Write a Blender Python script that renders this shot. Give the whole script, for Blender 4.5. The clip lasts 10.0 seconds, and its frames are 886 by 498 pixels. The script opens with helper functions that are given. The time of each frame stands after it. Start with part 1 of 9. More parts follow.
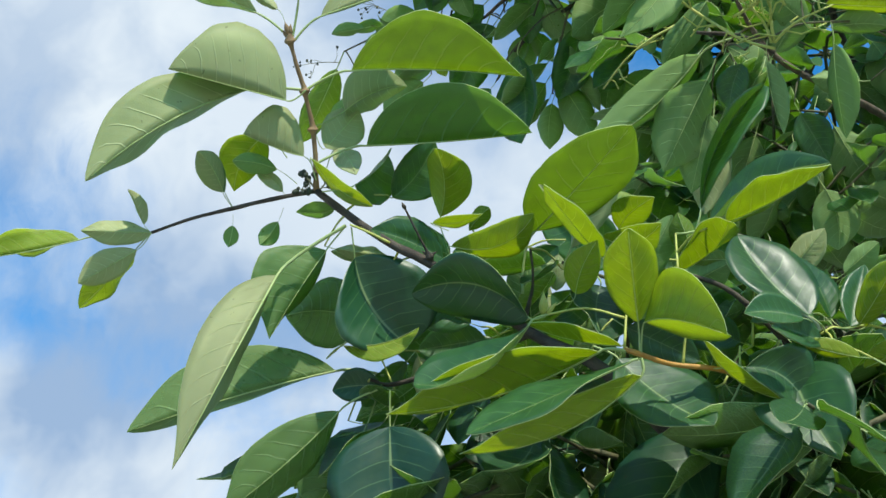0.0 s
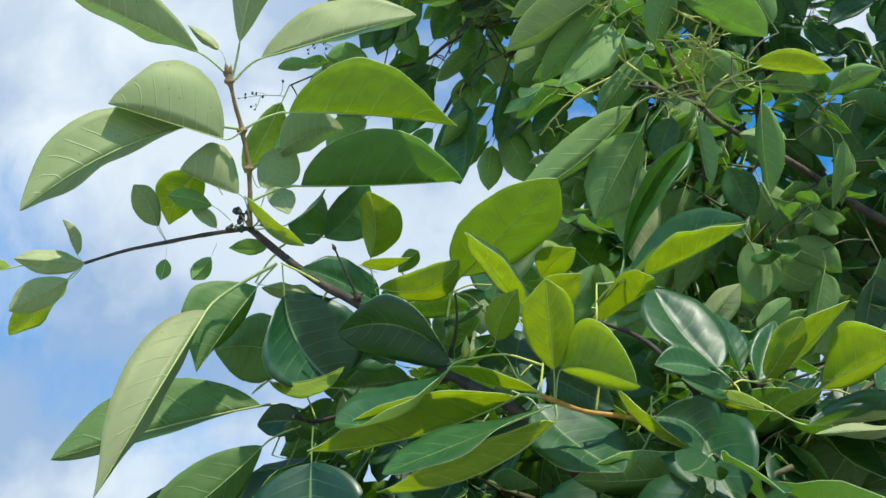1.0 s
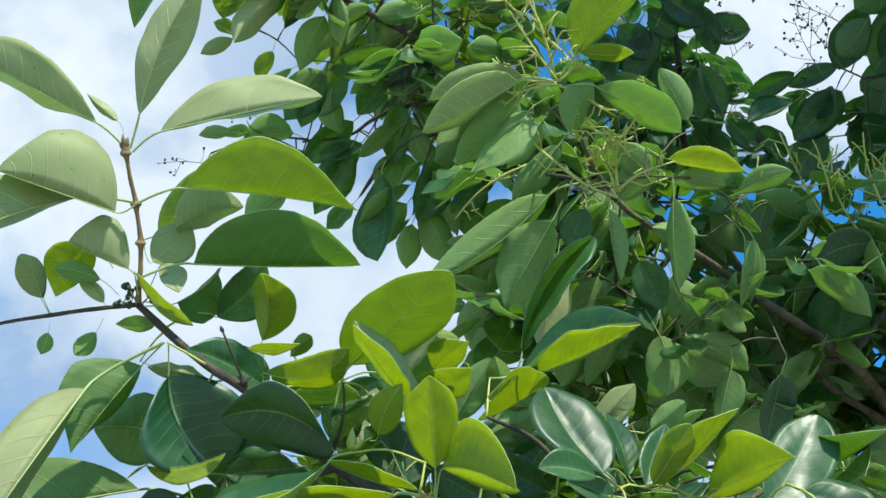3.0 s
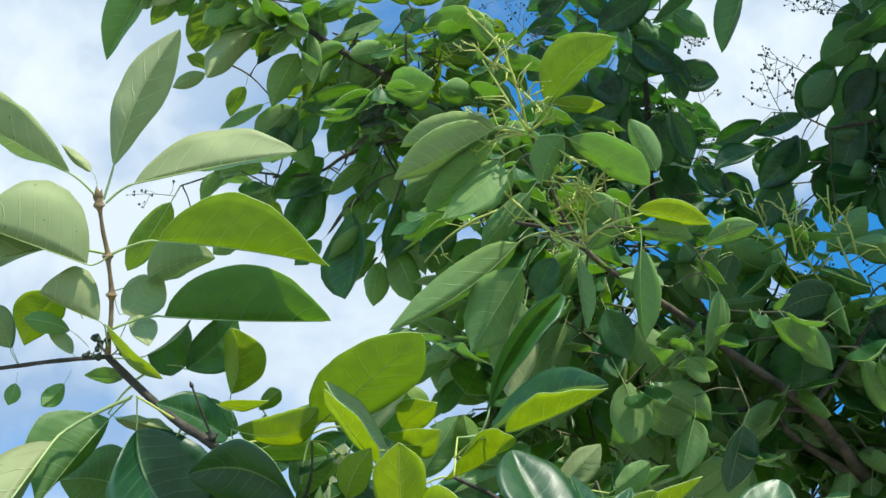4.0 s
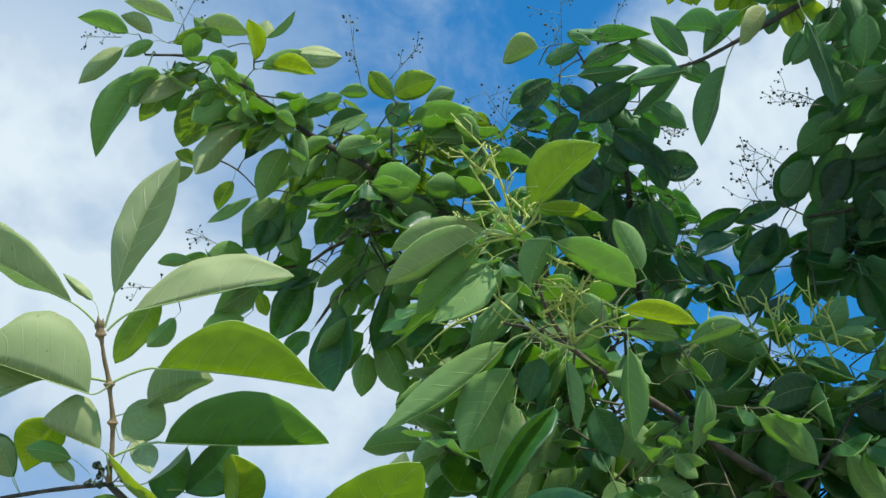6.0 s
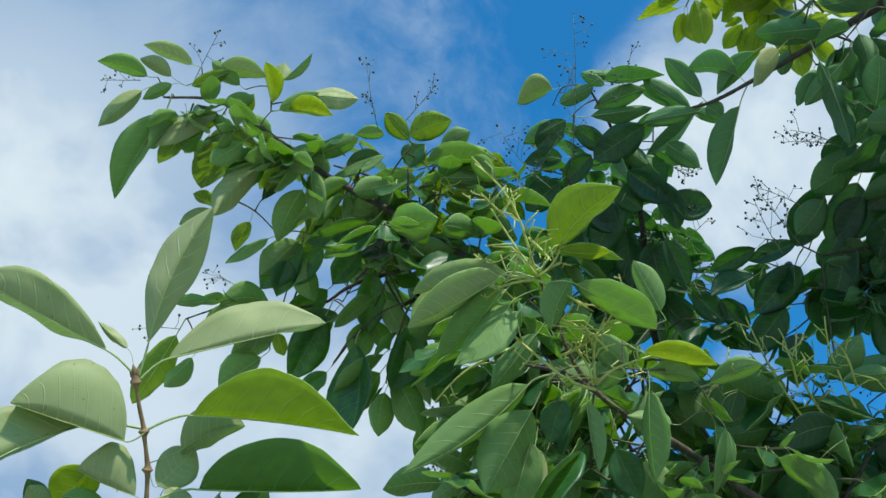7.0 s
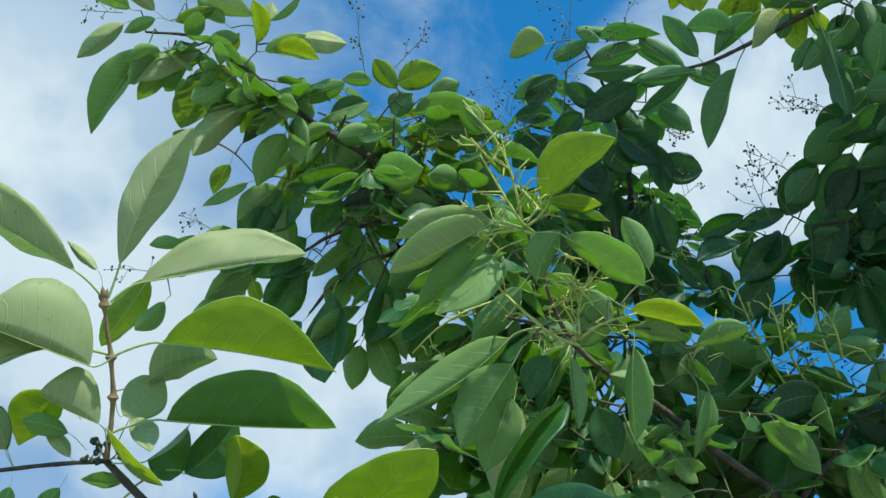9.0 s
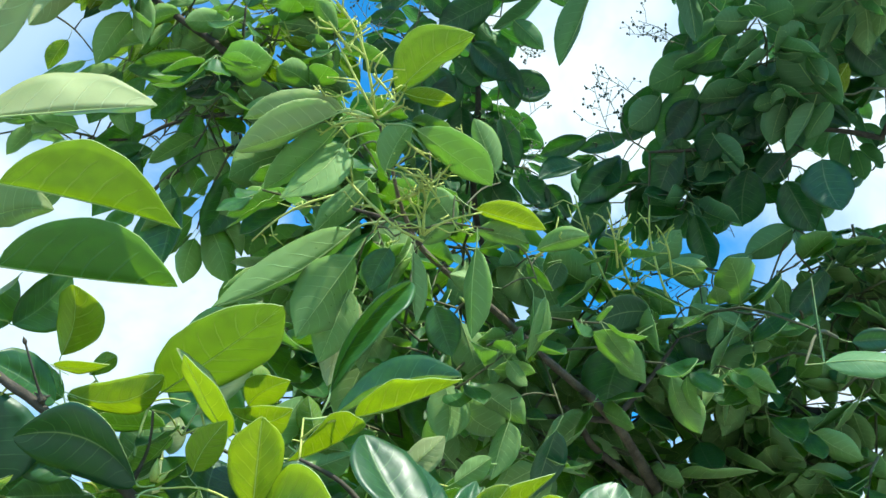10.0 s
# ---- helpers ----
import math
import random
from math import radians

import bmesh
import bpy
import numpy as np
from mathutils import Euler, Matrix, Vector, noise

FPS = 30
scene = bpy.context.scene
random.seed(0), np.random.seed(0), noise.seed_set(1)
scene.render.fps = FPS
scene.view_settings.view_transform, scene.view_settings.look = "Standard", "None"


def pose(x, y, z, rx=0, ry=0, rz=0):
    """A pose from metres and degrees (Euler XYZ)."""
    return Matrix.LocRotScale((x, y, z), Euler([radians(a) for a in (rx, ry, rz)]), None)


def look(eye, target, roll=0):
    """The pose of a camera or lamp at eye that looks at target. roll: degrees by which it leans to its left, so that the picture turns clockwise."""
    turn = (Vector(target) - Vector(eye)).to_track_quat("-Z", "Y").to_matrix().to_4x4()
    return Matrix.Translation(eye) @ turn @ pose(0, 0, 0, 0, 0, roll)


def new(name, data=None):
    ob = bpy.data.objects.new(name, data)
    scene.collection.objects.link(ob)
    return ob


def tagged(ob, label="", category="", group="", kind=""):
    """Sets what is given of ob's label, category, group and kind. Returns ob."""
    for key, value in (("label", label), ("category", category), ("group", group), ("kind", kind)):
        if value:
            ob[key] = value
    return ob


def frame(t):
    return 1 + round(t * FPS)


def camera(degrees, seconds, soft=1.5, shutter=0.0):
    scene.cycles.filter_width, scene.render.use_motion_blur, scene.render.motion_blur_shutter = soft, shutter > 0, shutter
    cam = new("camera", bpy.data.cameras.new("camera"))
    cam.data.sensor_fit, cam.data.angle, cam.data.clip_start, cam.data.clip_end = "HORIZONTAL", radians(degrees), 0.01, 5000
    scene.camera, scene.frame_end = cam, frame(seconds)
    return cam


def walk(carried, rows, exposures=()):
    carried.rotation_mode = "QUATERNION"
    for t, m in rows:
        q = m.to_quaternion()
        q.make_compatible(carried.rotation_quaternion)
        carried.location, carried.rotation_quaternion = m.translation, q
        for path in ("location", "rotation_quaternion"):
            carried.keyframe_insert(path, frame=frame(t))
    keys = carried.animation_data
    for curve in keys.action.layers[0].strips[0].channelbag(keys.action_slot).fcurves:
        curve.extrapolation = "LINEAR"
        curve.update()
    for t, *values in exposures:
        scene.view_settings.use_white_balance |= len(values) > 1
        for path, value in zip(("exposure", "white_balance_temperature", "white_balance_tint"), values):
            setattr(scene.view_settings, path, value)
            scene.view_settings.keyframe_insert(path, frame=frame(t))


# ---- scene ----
cam = camera(40.0, 10.0)
PATH = [
    (0, (0.062, -0.01, 1.581), (-0.011, 1.702, 2.611), 1.4),
    (0.5, (0.079, -0.015, 1.564), (0.004, 1.675, 2.631), 1.6),
    (1, (0.075, -0.035, 1.576), (0.091, 1.651, 2.653), 2.0),
    (1.5, (0.091, -0.029, 1.565), (0.122, 1.633, 2.676), 2.1),
    (2, (0.123, -0.031, 1.585), (0.16, 1.634, 2.691), 2.2),
    (2.5, (0.113, -0.027, 1.592), (0.185, 1.615, 2.731), 2.5),
    (4, (0.097, -0.054, 1.617), (0.264, 1.535, 2.82), 2.8),
    (4.5, (0.085, -0.064, 1.621), (0.263, 1.516, 2.835), 2.5),
    (5, (0.072, -0.07, 1.609), (0.272, 1.487, 2.849), 2.1),
    (5.5, (0.093, -0.091, 1.637), (0.27, 1.468, 2.877), 2.1),
    (6, (0.076, -0.1, 1.644), (0.269, 1.426, 2.923), 1.4),
    (7.5, (0.049, -0.116, 1.648), (0.226, 1.376, 2.969), 1.5),
    (8, (0.087, -0.111, 1.674), (0.235, 1.385, 2.963), 2.7),
    (8.5, (0.086, -0.122, 1.685), (0.235, 1.406, 2.942), 3.4),
    (9, (0.050, -0.060, 1.650), (0.277, 1.449, 2.931), 2.9),
    (9.5, (0.051, -0.032, 1.63), (0.417, 1.46, 2.911), 1.7),
    (10, (0.042, -0.012, 1.618), (0.56, 1.492, 2.831), 0.5),
]
walk(cam, [(t, look(eye, target, roll)) for t, eye, target, roll in PATH], exposures=[(0, 0.08, 6540, 5), (1, 0.12, 6540, 5), (2.5, 0.22, 6540, 4), (4.5, 0.23, 6520, 3), (5.5, 0.05, 6480, 2), (6.2, 0.05, 6430, 2), (7.5, -0.11, 6330, 0), (8.5, -0.12, 6330, -1), (9, 0.0, 6330, -2), (9.5, 0.32, 6320, -3), (10, 0.64, 6300, -3)])

# ---- sky, clouds and sun ----
SUN_ELEVATION, SUN_AZIMUTH = 49.0, 162.0     # degrees; azimuth from +y towards +x
sun_way = Vector((math.sin(radians(SUN_AZIMUTH)) * math.cos(radians(SUN_ELEVATION)),
                  math.cos(radians(SUN_AZIMUTH)) * math.cos(radians(SUN_ELEVATION)), math.sin(radians(SUN_ELEVATION))))
# directions, half widths in degrees and amounts of the larger clouds (+) and clearings (-)
CLOUDS = [(-0.327, 0.745, 0.581, 9, 0.5), (-0.376, 0.773, 0.511, 5, -0.55), (-0.290, 0.831, 0.475, 5, -0.45), (-0.358, 0.856, 0.372, 4, -0.35), (-0.347, 0.881, 0.322, 4, 0.5), (-0.304, 0.859, 0.413, 5, 0.2), (-0.208, 0.907, 0.366, 7, 0.4), (0.056, 0.767, 0.639, 2.5, -0.5), (-0.222, 0.703, 0.675, 9, 0.5), (0.141, 0.595, 0.791, 10, -0.6), (-0.009, 0.668, 0.745, 6, 0.4), (0.316, 0.627, 0.712, 5, 0.5), (0.340, 0.608, 0.718, 6, 1.0), (0.404, 0.722, 0.561, 6, -0.8), (-0.041, 0.750, 0.660, 2.5, -0.5), (-0.151, 0.841, 0.519, 5, 0.35), (0.030, 0.812, 0.583, 5, 0.6), (0.274, 0.579, 0.768, 6, -0.6), (0.495, 0.595, 0.634, 9, 0.3), (0.532, 0.706, 0.467, 6, 0.6), (0.347, 0.752, 0.560, 2, 0.8)]

# the same for the shaded (+) and the bright (-) parts of the clouds
GREYS = [(-0.147, 0.635, 0.758, 8, 0.36), (-0.244, 0.655, 0.716, 6, 0.35), (-0.066, 0.647, 0.759, 5, 0.4), (-0.210, 0.735, 0.645, 7, -0.25), (-0.317, 0.808, 0.496, 7, 0.3), (-0.294, 0.731, 0.616, 7, -0.3), (-0.160, 0.815, 0.555, 7, 0.25), (0.020, 0.805, 0.592, 6, 0.2)]


class Nodes:
    """Short hand for building node trees."""

    def __init__(self, tree):
        self.tree = tree
        tree.nodes.clear()

    def add(self, kind, values=None, operation="", clamp=False, mode="", blend="", smooth=""):
        n = self.tree.nodes.new(kind)
        if operation:
            n.operation = operation
        if clamp:
            n.use_clamp = True
        if mode:
            n.data_type = mode
        if blend:
            n.blend_type = blend
        if smooth:
            n.interpolation_type = smooth
        for key, value in (values or {}).items():
            if hasattr(value, "is_output"):
                self.tree.links.new(value, n.inputs[key])
            else:
                n.inputs[key].default_value = value
        return n

    def math(self, op, a, b=0.0, c=0.0, clamp=False):
        return self.add("ShaderNodeMath", {0: a, 1: b, 2: c}, operation=op, clamp=clamp).outputs[0]

    def mix(self, fac, a, b, blend="MIX"):
        n = self.add("ShaderNodeMix", {"Factor": fac}, mode="RGBA", blend=blend)
        for i, v in ((6, a), (7, b)):
            if hasattr(v, "is_output"):
                self.tree.links.new(v, n.inputs[i])
            else:
                n.inputs[i].default_value = (*v, 1.0)[:4]
        return n.outputs[2]

    def ramp(self, value, lo, hi, a=0.0, b=1.0, smooth=True):
        return self.add("ShaderNodeMapRange", {"Value": value, "From Min": lo, "From Max": hi, "To Min": a, "To Max": b},
                        smooth="SMOOTHSTEP" if smooth else "LINEAR").outputs[0]

    def noise(self, vector, scale, detail=3.0, rough=0.55):
        return self.add("ShaderNodeTexNoise", {"Vector": vector, "Scale": scale, "Detail": detail, "Roughness": rough}).outputs[0]


world = bpy.data.worlds.new("sky")
scene.world = world
world.use_nodes = True
w = Nodes(world.node_tree)
way = w.add("ShaderNodeTexCoord").outputs["Generated"]
sky = w.add("ShaderNodeTexSky")
sky.sky_type, sky.sun_disc = "NISHITA", False
sky.sun_elevation, sky.sun_rotation = radians(SUN_ELEVATION), radians(SUN_AZIMUTH)
sky.altitude, sky.air_density, sky.dust_density, sky.ozone_density = 200.0, 1.0, 0.6, 2.0
blue = w.mix(1.0, sky.outputs[0], (0.040, 0.168, 0.240), "MULTIPLY")
drift = w.add("ShaderNodeVectorMath", {0: way, 1: w.add("ShaderNodeVectorMath", {0: w.add("ShaderNodeTexNoise", {"Vector": way, "Scale": 4.0, "Detail": 4.0}).outputs[1],
                                                                                  1: (0.16, 0.16, 0.16)}, operation="MULTIPLY").outputs[0]}, operation="ADD").outputs[0]
puff = w.noise(drift, 4.0, 7.0, 0.60)
wisp = w.noise(drift, 11.0, 6.0, 0.62)
cover = w.math("ADD", w.math("MULTIPLY", w.math("SUBTRACT", puff, 0.5), 2.2), w.math("MULTIPLY", w.math("SUBTRACT", wisp, 0.5), 0.9))
for cx, cy, cz, width, amount in CLOUDS:
    near = w.add("ShaderNodeVectorMath", {0: way, 1: (cx, cy, cz)}, operation="DOT_PRODUCT").outputs["Value"]
    edge = math.cos(radians(width))
    cover = w.math("ADD", cover, w.ramp(near, edge - (1 - edge) * 2.2, 1.0, 0.0, amount))
cover = w.ramp(cover, -0.55, 0.60)
shade = w.math("SUBTRACT", 1.0, w.ramp(w.noise(drift, 5.0, 5.0), 0.28, 0.66))
for cx, cy, cz, width, amount in GREYS:
    near = w.add("ShaderNodeVectorMath", {0: way, 1: (cx, cy, cz)}, operation="DOT_PRODUCT").outputs["Value"]
    edge = math.cos(radians(width))
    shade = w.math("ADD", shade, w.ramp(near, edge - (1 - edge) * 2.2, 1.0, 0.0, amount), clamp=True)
white = w.mix(shade, (0.83, 0.89, 0.97), (0.33, 0.46, 0.69))
w.tree.links.new(w.add("ShaderNodeBackground", {"Color": w.mix(cover, blue, white), "Strength": 1.0}).outputs[0],
                 w.add("ShaderNodeOutputWorld").inputs[0])

sun = new("sun", bpy.data.lights.new("sun", "SUN"))
sun.data.energy, sun.data.angle, sun.data.color = 5.0, radians(0.6), (1.0, 0.94, 0.82)
sun.matrix_world = look(sun_way * 30, (0, 0, 0))


# ---- materials ----
def material(name):
    m = bpy.data.materials.new(name)
    m.use_nodes = True
    return m, Nodes(m.node_tree)


def finish(n, shader):
    n.tree.links.new(shader, n.add("ShaderNodeOutputMaterial").inputs[0])


def veins(n, uv):
    """How much of a side vein each place of a blade is, 0 to 1; u runs along the leaf, v across it."""
    parts = n.add("ShaderNodeSeparateXYZ", {0: uv}).outputs
    u, side = parts[0], n.math("ABSOLUTE", n.math("MULTIPLY_ADD", parts[1], 2.0, -1.0))
    luck = n.add("ShaderNodeObjectInfo").outputs["Random"]
    bend = n.math("POWER", side, 1.35)
    wob = n.math("MULTIPLY", n.math("SUBTRACT", n.add("ShaderNodeTexNoise", {"Vector": n.add("ShaderNodeVectorMath", {0: uv, 1: n.add(
        "ShaderNodeCombineXYZ", {2: n.math("MULTIPLY", luck, 40.0)}).outputs[0]}, operation="ADD").outputs[0], "Scale": 4.0, "Detail": 2.0}).outputs[0], 0.5), 0.38)
    phase = n.math("ADD", n.math("ADD", n.math("MULTIPLY", u, n.math("MULTIPLY_ADD", luck, 2.0, 6.5)), n.math("MULTIPLY", bend, -1.5)), n.math("ADD", wob, luck))
    saw = n.math("ABSOLUTE", n.math("SUBTRACT", n.math("FRACT", phase), 0.5))
    line = n.ramp(saw, 0.440, 0.496)
    quilt = n.math("MULTIPLY", saw, 2.0)
    fade = n.ramp(side, 0.92, 0.40)
    return n.math("MULTIPLY", line, fade), quilt, side


def spots(n, place, luck):
    """Small brown specks, on some leaves more than on others."""
    speck = n.noise(place, 210.0, 1.0)
    return n.ramp(n.math("ADD", speck, n.math("MULTIPLY", luck, 0.06)), 0.785, 0.81, 0.0, 0.5)


def leaf_top(name, dark, light, glow, thin):
    m, n = material(name)
    uv = n.add("ShaderNodeTexCoord").outputs
    line, quilt, side = veins(n, uv["UV"])
    luck = n.add("ShaderNodeObjectInfo").outputs["Random"]
    patch = n.noise(uv["Object"], 60.0, 3.0)
    fine = n.noise(uv["Object"], 900.0, 2.0)
    colour = n.mix(n.ramp(n.math("ADD", n.math("MULTIPLY", luck, 0.7), n.math("MULTIPLY", patch, 0.5)), 0.2, 1.0), dark, light)
    colour = n.mix(n.math("MULTIPLY", line, 0.42), colour, (0.15, 0.28, 0.10))
    colour = n.mix(n.ramp(side, 0.035, 0.012, 0.0, 0.75), colour, (0.26, 0.36, 0.14))
    colour = n.mix(spots(n, uv["Object"], luck), colour, (0.07, 0.045, 0.02))
    height = n.math("ADD", n.math("MULTIPLY", quilt, 0.13), n.math("ADD", n.math("MULTIPLY", fine, 0.06), n.math("MULTIPLY", patch, 0.3)))
    bump = n.add("ShaderNodeBump", {"Strength": 0.50, "Distance": 0.0015, "Height": height}).outputs[0]
    body = n.add("ShaderNodeBsdfPrincipled", {"Base Color": colour, "Roughness": n.ramp(patch, 0.2, 0.8, 0.35, 0.54), "IOR": 1.55, "Specular IOR Level": 0.65,
                                             "Normal": bump}).outputs[0]
    blade = n.mix(n.ramp(patch, 0.32, 0.68), tuple(0.66 * g for g in glow), tuple(1.08 * g for g in glow))
    blade = n.mix(n.math("MULTIPLY", n.ramp(quilt, 0.2, 0.9), 0.35), blade, tuple(0.7 * g for g in glow))
    blade = n.mix(n.math("MULTIPLY", luck, 0.3), blade, tuple(0.7 * g for g in glow))
    through_colour = n.mix(n.math("MULTIPLY", line, 0.6), blade, tuple(min(1.3 * g + 0.06, 0.95) for g in glow))
    glowing = n.add("ShaderNodeBsdfTranslucent", {"Color": through_colour, "Normal": bump}).outputs[0]
    finish(n, n.add("ShaderNodeMixShader", {0: thin, 1: body, 2: glowing}).outputs[0])
    return m


def leaf_under(name, pale, tint, dull=0.7, skin_part=0.56, ribbed=0.62):
    m, n = material(name)
    uv = n.add("ShaderNodeTexCoord").outputs
    line, quilt, side = veins(n, uv["UV"])
    patch = n.noise(uv["Object"], 70.0, 3.0)
    fine = n.noise(uv["Object"], 1100.0, 2.0)
    colour = n.mix(n.math("MULTIPLY", n.math("SUBTRACT", patch, 0.3), 0.8, clamp=True), pale, tuple(0.7 * p for p in pale))
    colour = n.mix(n.math("MULTIPLY", line, ribbed), colour, tuple(min(1.25 * p + 0.06, 0.7) for p in pale))
    luck = n.add("ShaderNodeObjectInfo").outputs["Random"]
    colour = n.mix(n.math("MULTIPLY", luck, dull), colour, (0.10, 0.20, 0.07))
    colour = n.mix(spots(n, uv["Object"], luck), colour, (0.08, 0.05, 0.025))
    height = n.math("ADD", n.math("MULTIPLY", line, 0.8), n.math("ADD", n.math("MULTIPLY", quilt, -0.2), n.math("MULTIPLY", fine, 0.12)))
    bump = n.add("ShaderNodeBump", {"Strength": 0.60, "Distance": 0.0015, "Height": height}).outputs[0]
    skin = n.add("ShaderNodeBsdfPrincipled", {"Base Color": colour, "Roughness": 0.52, "IOR": 1.4, "Normal": bump}).outputs[0]
    clear = n.add("ShaderNodeBsdfTransparent", {"Color": (*tint, 1.0)}).outputs[0]
    finish(n, n.add("ShaderNodeMixShader", {0: n.math("ADD", n.math("MULTIPLY", line, 0.12), skin_part), 1: clear, 2: skin}).outputs[0])
    return m


def plain(name, a, b, scale, rough, bump=0.3, distance=0.002, stretch=(1, 1, 1)):
    m, n = material(name)
    place = n.add("ShaderNodeMapping", {0: n.add("ShaderNodeTexCoord").outputs["Object"], "Scale": stretch}).outputs[0]
    coarse, fine = n.noise(place, scale, 4.0), n.noise(place, scale * 9, 3.0)
    colour = n.mix(n.ramp(n.math("ADD", n.math("MULTIPLY", coarse, 0.7), n.math("MULTIPLY", fine, 0.3)), 0.3, 0.7), a, b)
    relief = n.add("ShaderNodeBump", {"Strength": bump, "Distance": distance, "Height": n.math("ADD", coarse, n.math("MULTIPLY", fine, 0.5))}).outputs[0]
    finish(n, n.add("ShaderNodeBsdfPrincipled", {"Base Color": colour, "Roughness": rough, "Normal": relief}).outputs[0])
    return m


# upper side and underside of the leaves: full-grown, thinner, young, copies toned for shade, and those of the two trees
# behind
SKINS = {
    "full": (leaf_top("leaf_upper_side", (0.010, 0.058, 0.024), (0.032, 0.118, 0.034), (0.34, 0.64, 0.02), 0.36),
             leaf_under("leaf_underside", (0.56, 0.58, 0.30), (0.88, 0.96, 0.50), 0.26)),
    # copy of the full-grown skin, underside darkened for weaker sun on one leaf
    "dimmed": (leaf_top("dimmed_leaf_upper_side", (0.010, 0.058, 0.024), (0.032, 0.118, 0.034), (0.34, 0.60, 0.02), 0.34),
             leaf_under("dimmed_leaf_underside", (0.36, 0.37, 0.19), (0.85, 0.95, 0.50), 0.12, 0.60)),
    "thin": (leaf_top("thin_leaf_upper_side", (0.02, 0.10, 0.03), (0.04, 0.15, 0.04), (0.40, 0.62, 0.012), 0.50),
             leaf_under("thin_leaf_underside", (0.24, 0.33, 0.06), (0.90, 0.97, 0.45), 0.4, 0.50)),
    # greener, dimmer copy: the shade on one leaf is put into its colours
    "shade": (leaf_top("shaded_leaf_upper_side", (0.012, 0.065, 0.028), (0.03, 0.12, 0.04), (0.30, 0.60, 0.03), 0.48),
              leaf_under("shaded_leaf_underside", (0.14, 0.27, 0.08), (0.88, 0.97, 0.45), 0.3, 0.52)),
    # dark colours and little translucence stand in for shade from leaves above
    "deep_shade": (leaf_top("deep_shade_leaf_upper_side", (0.007, 0.052, 0.020), (0.014, 0.080, 0.026), (0.22, 0.44, 0.02), 0.16),
             leaf_under("deep_shade_leaf_underside", (0.10, 0.20, 0.06), (0.7, 0.9, 0.5), 0.3, 0.7)),
    "young": (leaf_top("young_leaf_upper_side", (0.06, 0.17, 0.03), (0.10, 0.24, 0.04), (0.56, 0.76, 0.010), 0.56),
              leaf_under("young_leaf_underside", (0.32, 0.40, 0.035), (0.95, 0.97, 0.40), 0.3, 0.50)),
    # full-grown skin darkened, so the crown's inner shade is in the colour
    "inner_shade": (leaf_top("inner_shade_leaf_upper_side", (0.009, 0.048, 0.023), (0.022, 0.085, 0.030), (0.30, 0.60, 0.02), 0.36),
              leaf_under("inner_shade_leaf_underside", (0.18, 0.28, 0.10), (0.82, 0.96, 0.52), 0.45, 0.56, 0.4)),
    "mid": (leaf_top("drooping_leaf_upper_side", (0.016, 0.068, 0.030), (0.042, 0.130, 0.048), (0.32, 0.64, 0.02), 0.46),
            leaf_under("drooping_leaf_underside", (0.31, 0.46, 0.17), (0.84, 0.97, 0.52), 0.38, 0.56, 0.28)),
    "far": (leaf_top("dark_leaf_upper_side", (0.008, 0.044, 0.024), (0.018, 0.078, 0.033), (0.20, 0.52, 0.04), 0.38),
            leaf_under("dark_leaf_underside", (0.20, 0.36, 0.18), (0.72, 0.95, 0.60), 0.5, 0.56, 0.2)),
}
RIB = plain("leaf_rib", (0.30, 0.40, 0.14), (0.40, 0.48, 0.20), 200, 0.5)
BARK = {"brown": plain("young_brown_bark", (0.17, 0.10, 0.05), (0.30, 0.20, 0.09), 160, 0.7),
        "orange": plain("young_orange_bark", (0.36, 0.17, 0.03), (0.50, 0.27, 0.06), 180, 0.55),
        "dark": plain("old_grey_brown_bark", (0.035, 0.028, 0.022), (0.10, 0.08, 0.06), 120, 0.85, 0.6),
        "grey": plain("grey_bark", (0.065, 0.047, 0.032), (0.17, 0.13, 0.09), 60, 0.9, 0.8, 0.004),
        "green": plain("green_shoot", (0.40, 0.44, 0.07), (0.56, 0.57, 0.17), 200, 0.5)}
BARK["olive"] = plain("olive_twig_bark", (0.05, 0.055, 0.022), (0.12, 0.11, 0.05), 200, 0.65)
BARK["stalk"] = plain("dry_flower_stalk", (0.13, 0.14, 0.09), (0.24, 0.25, 0.16), 200, 0.7)
BUD = plain("dry_bud", (0.02, 0.03, 0.02), (0.05, 0.07, 0.04), 300, 0.6)
GROUND = plain("pale_dry_ground", (0.22, 0.22, 0.19), (0.33, 0.33, 0.29), 3, 0.95, 0.8, 0.05)


# ---- building blocks ----
def part(name, mesh, parent, place=None, label=""):
    ob = new(name, mesh)
    ob.parent = parent
    if place is not None:
        ob.matrix_basis = place
    return tagged(ob, label=label)


def curve_through(points, steps):
    """A smooth line through points of any number of values."""
    p = [np.array(q, float) for q in points]
    p = [2 * p[0] - p[1], *p, 2 * p[-1] - p[-2]]
    out = []
    for a, b, c, d in zip(p, p[1:], p[2:], p[3:]):
        for k in range(steps):
            s = k / steps
            out.append(0.5 * (2 * b + (c - a) * s + (2 * a - 5 * b + 4 * c - d) * s * s + (3 * b - a - 3 * c + d) * s ** 3))
    return [*out, p[-2]]


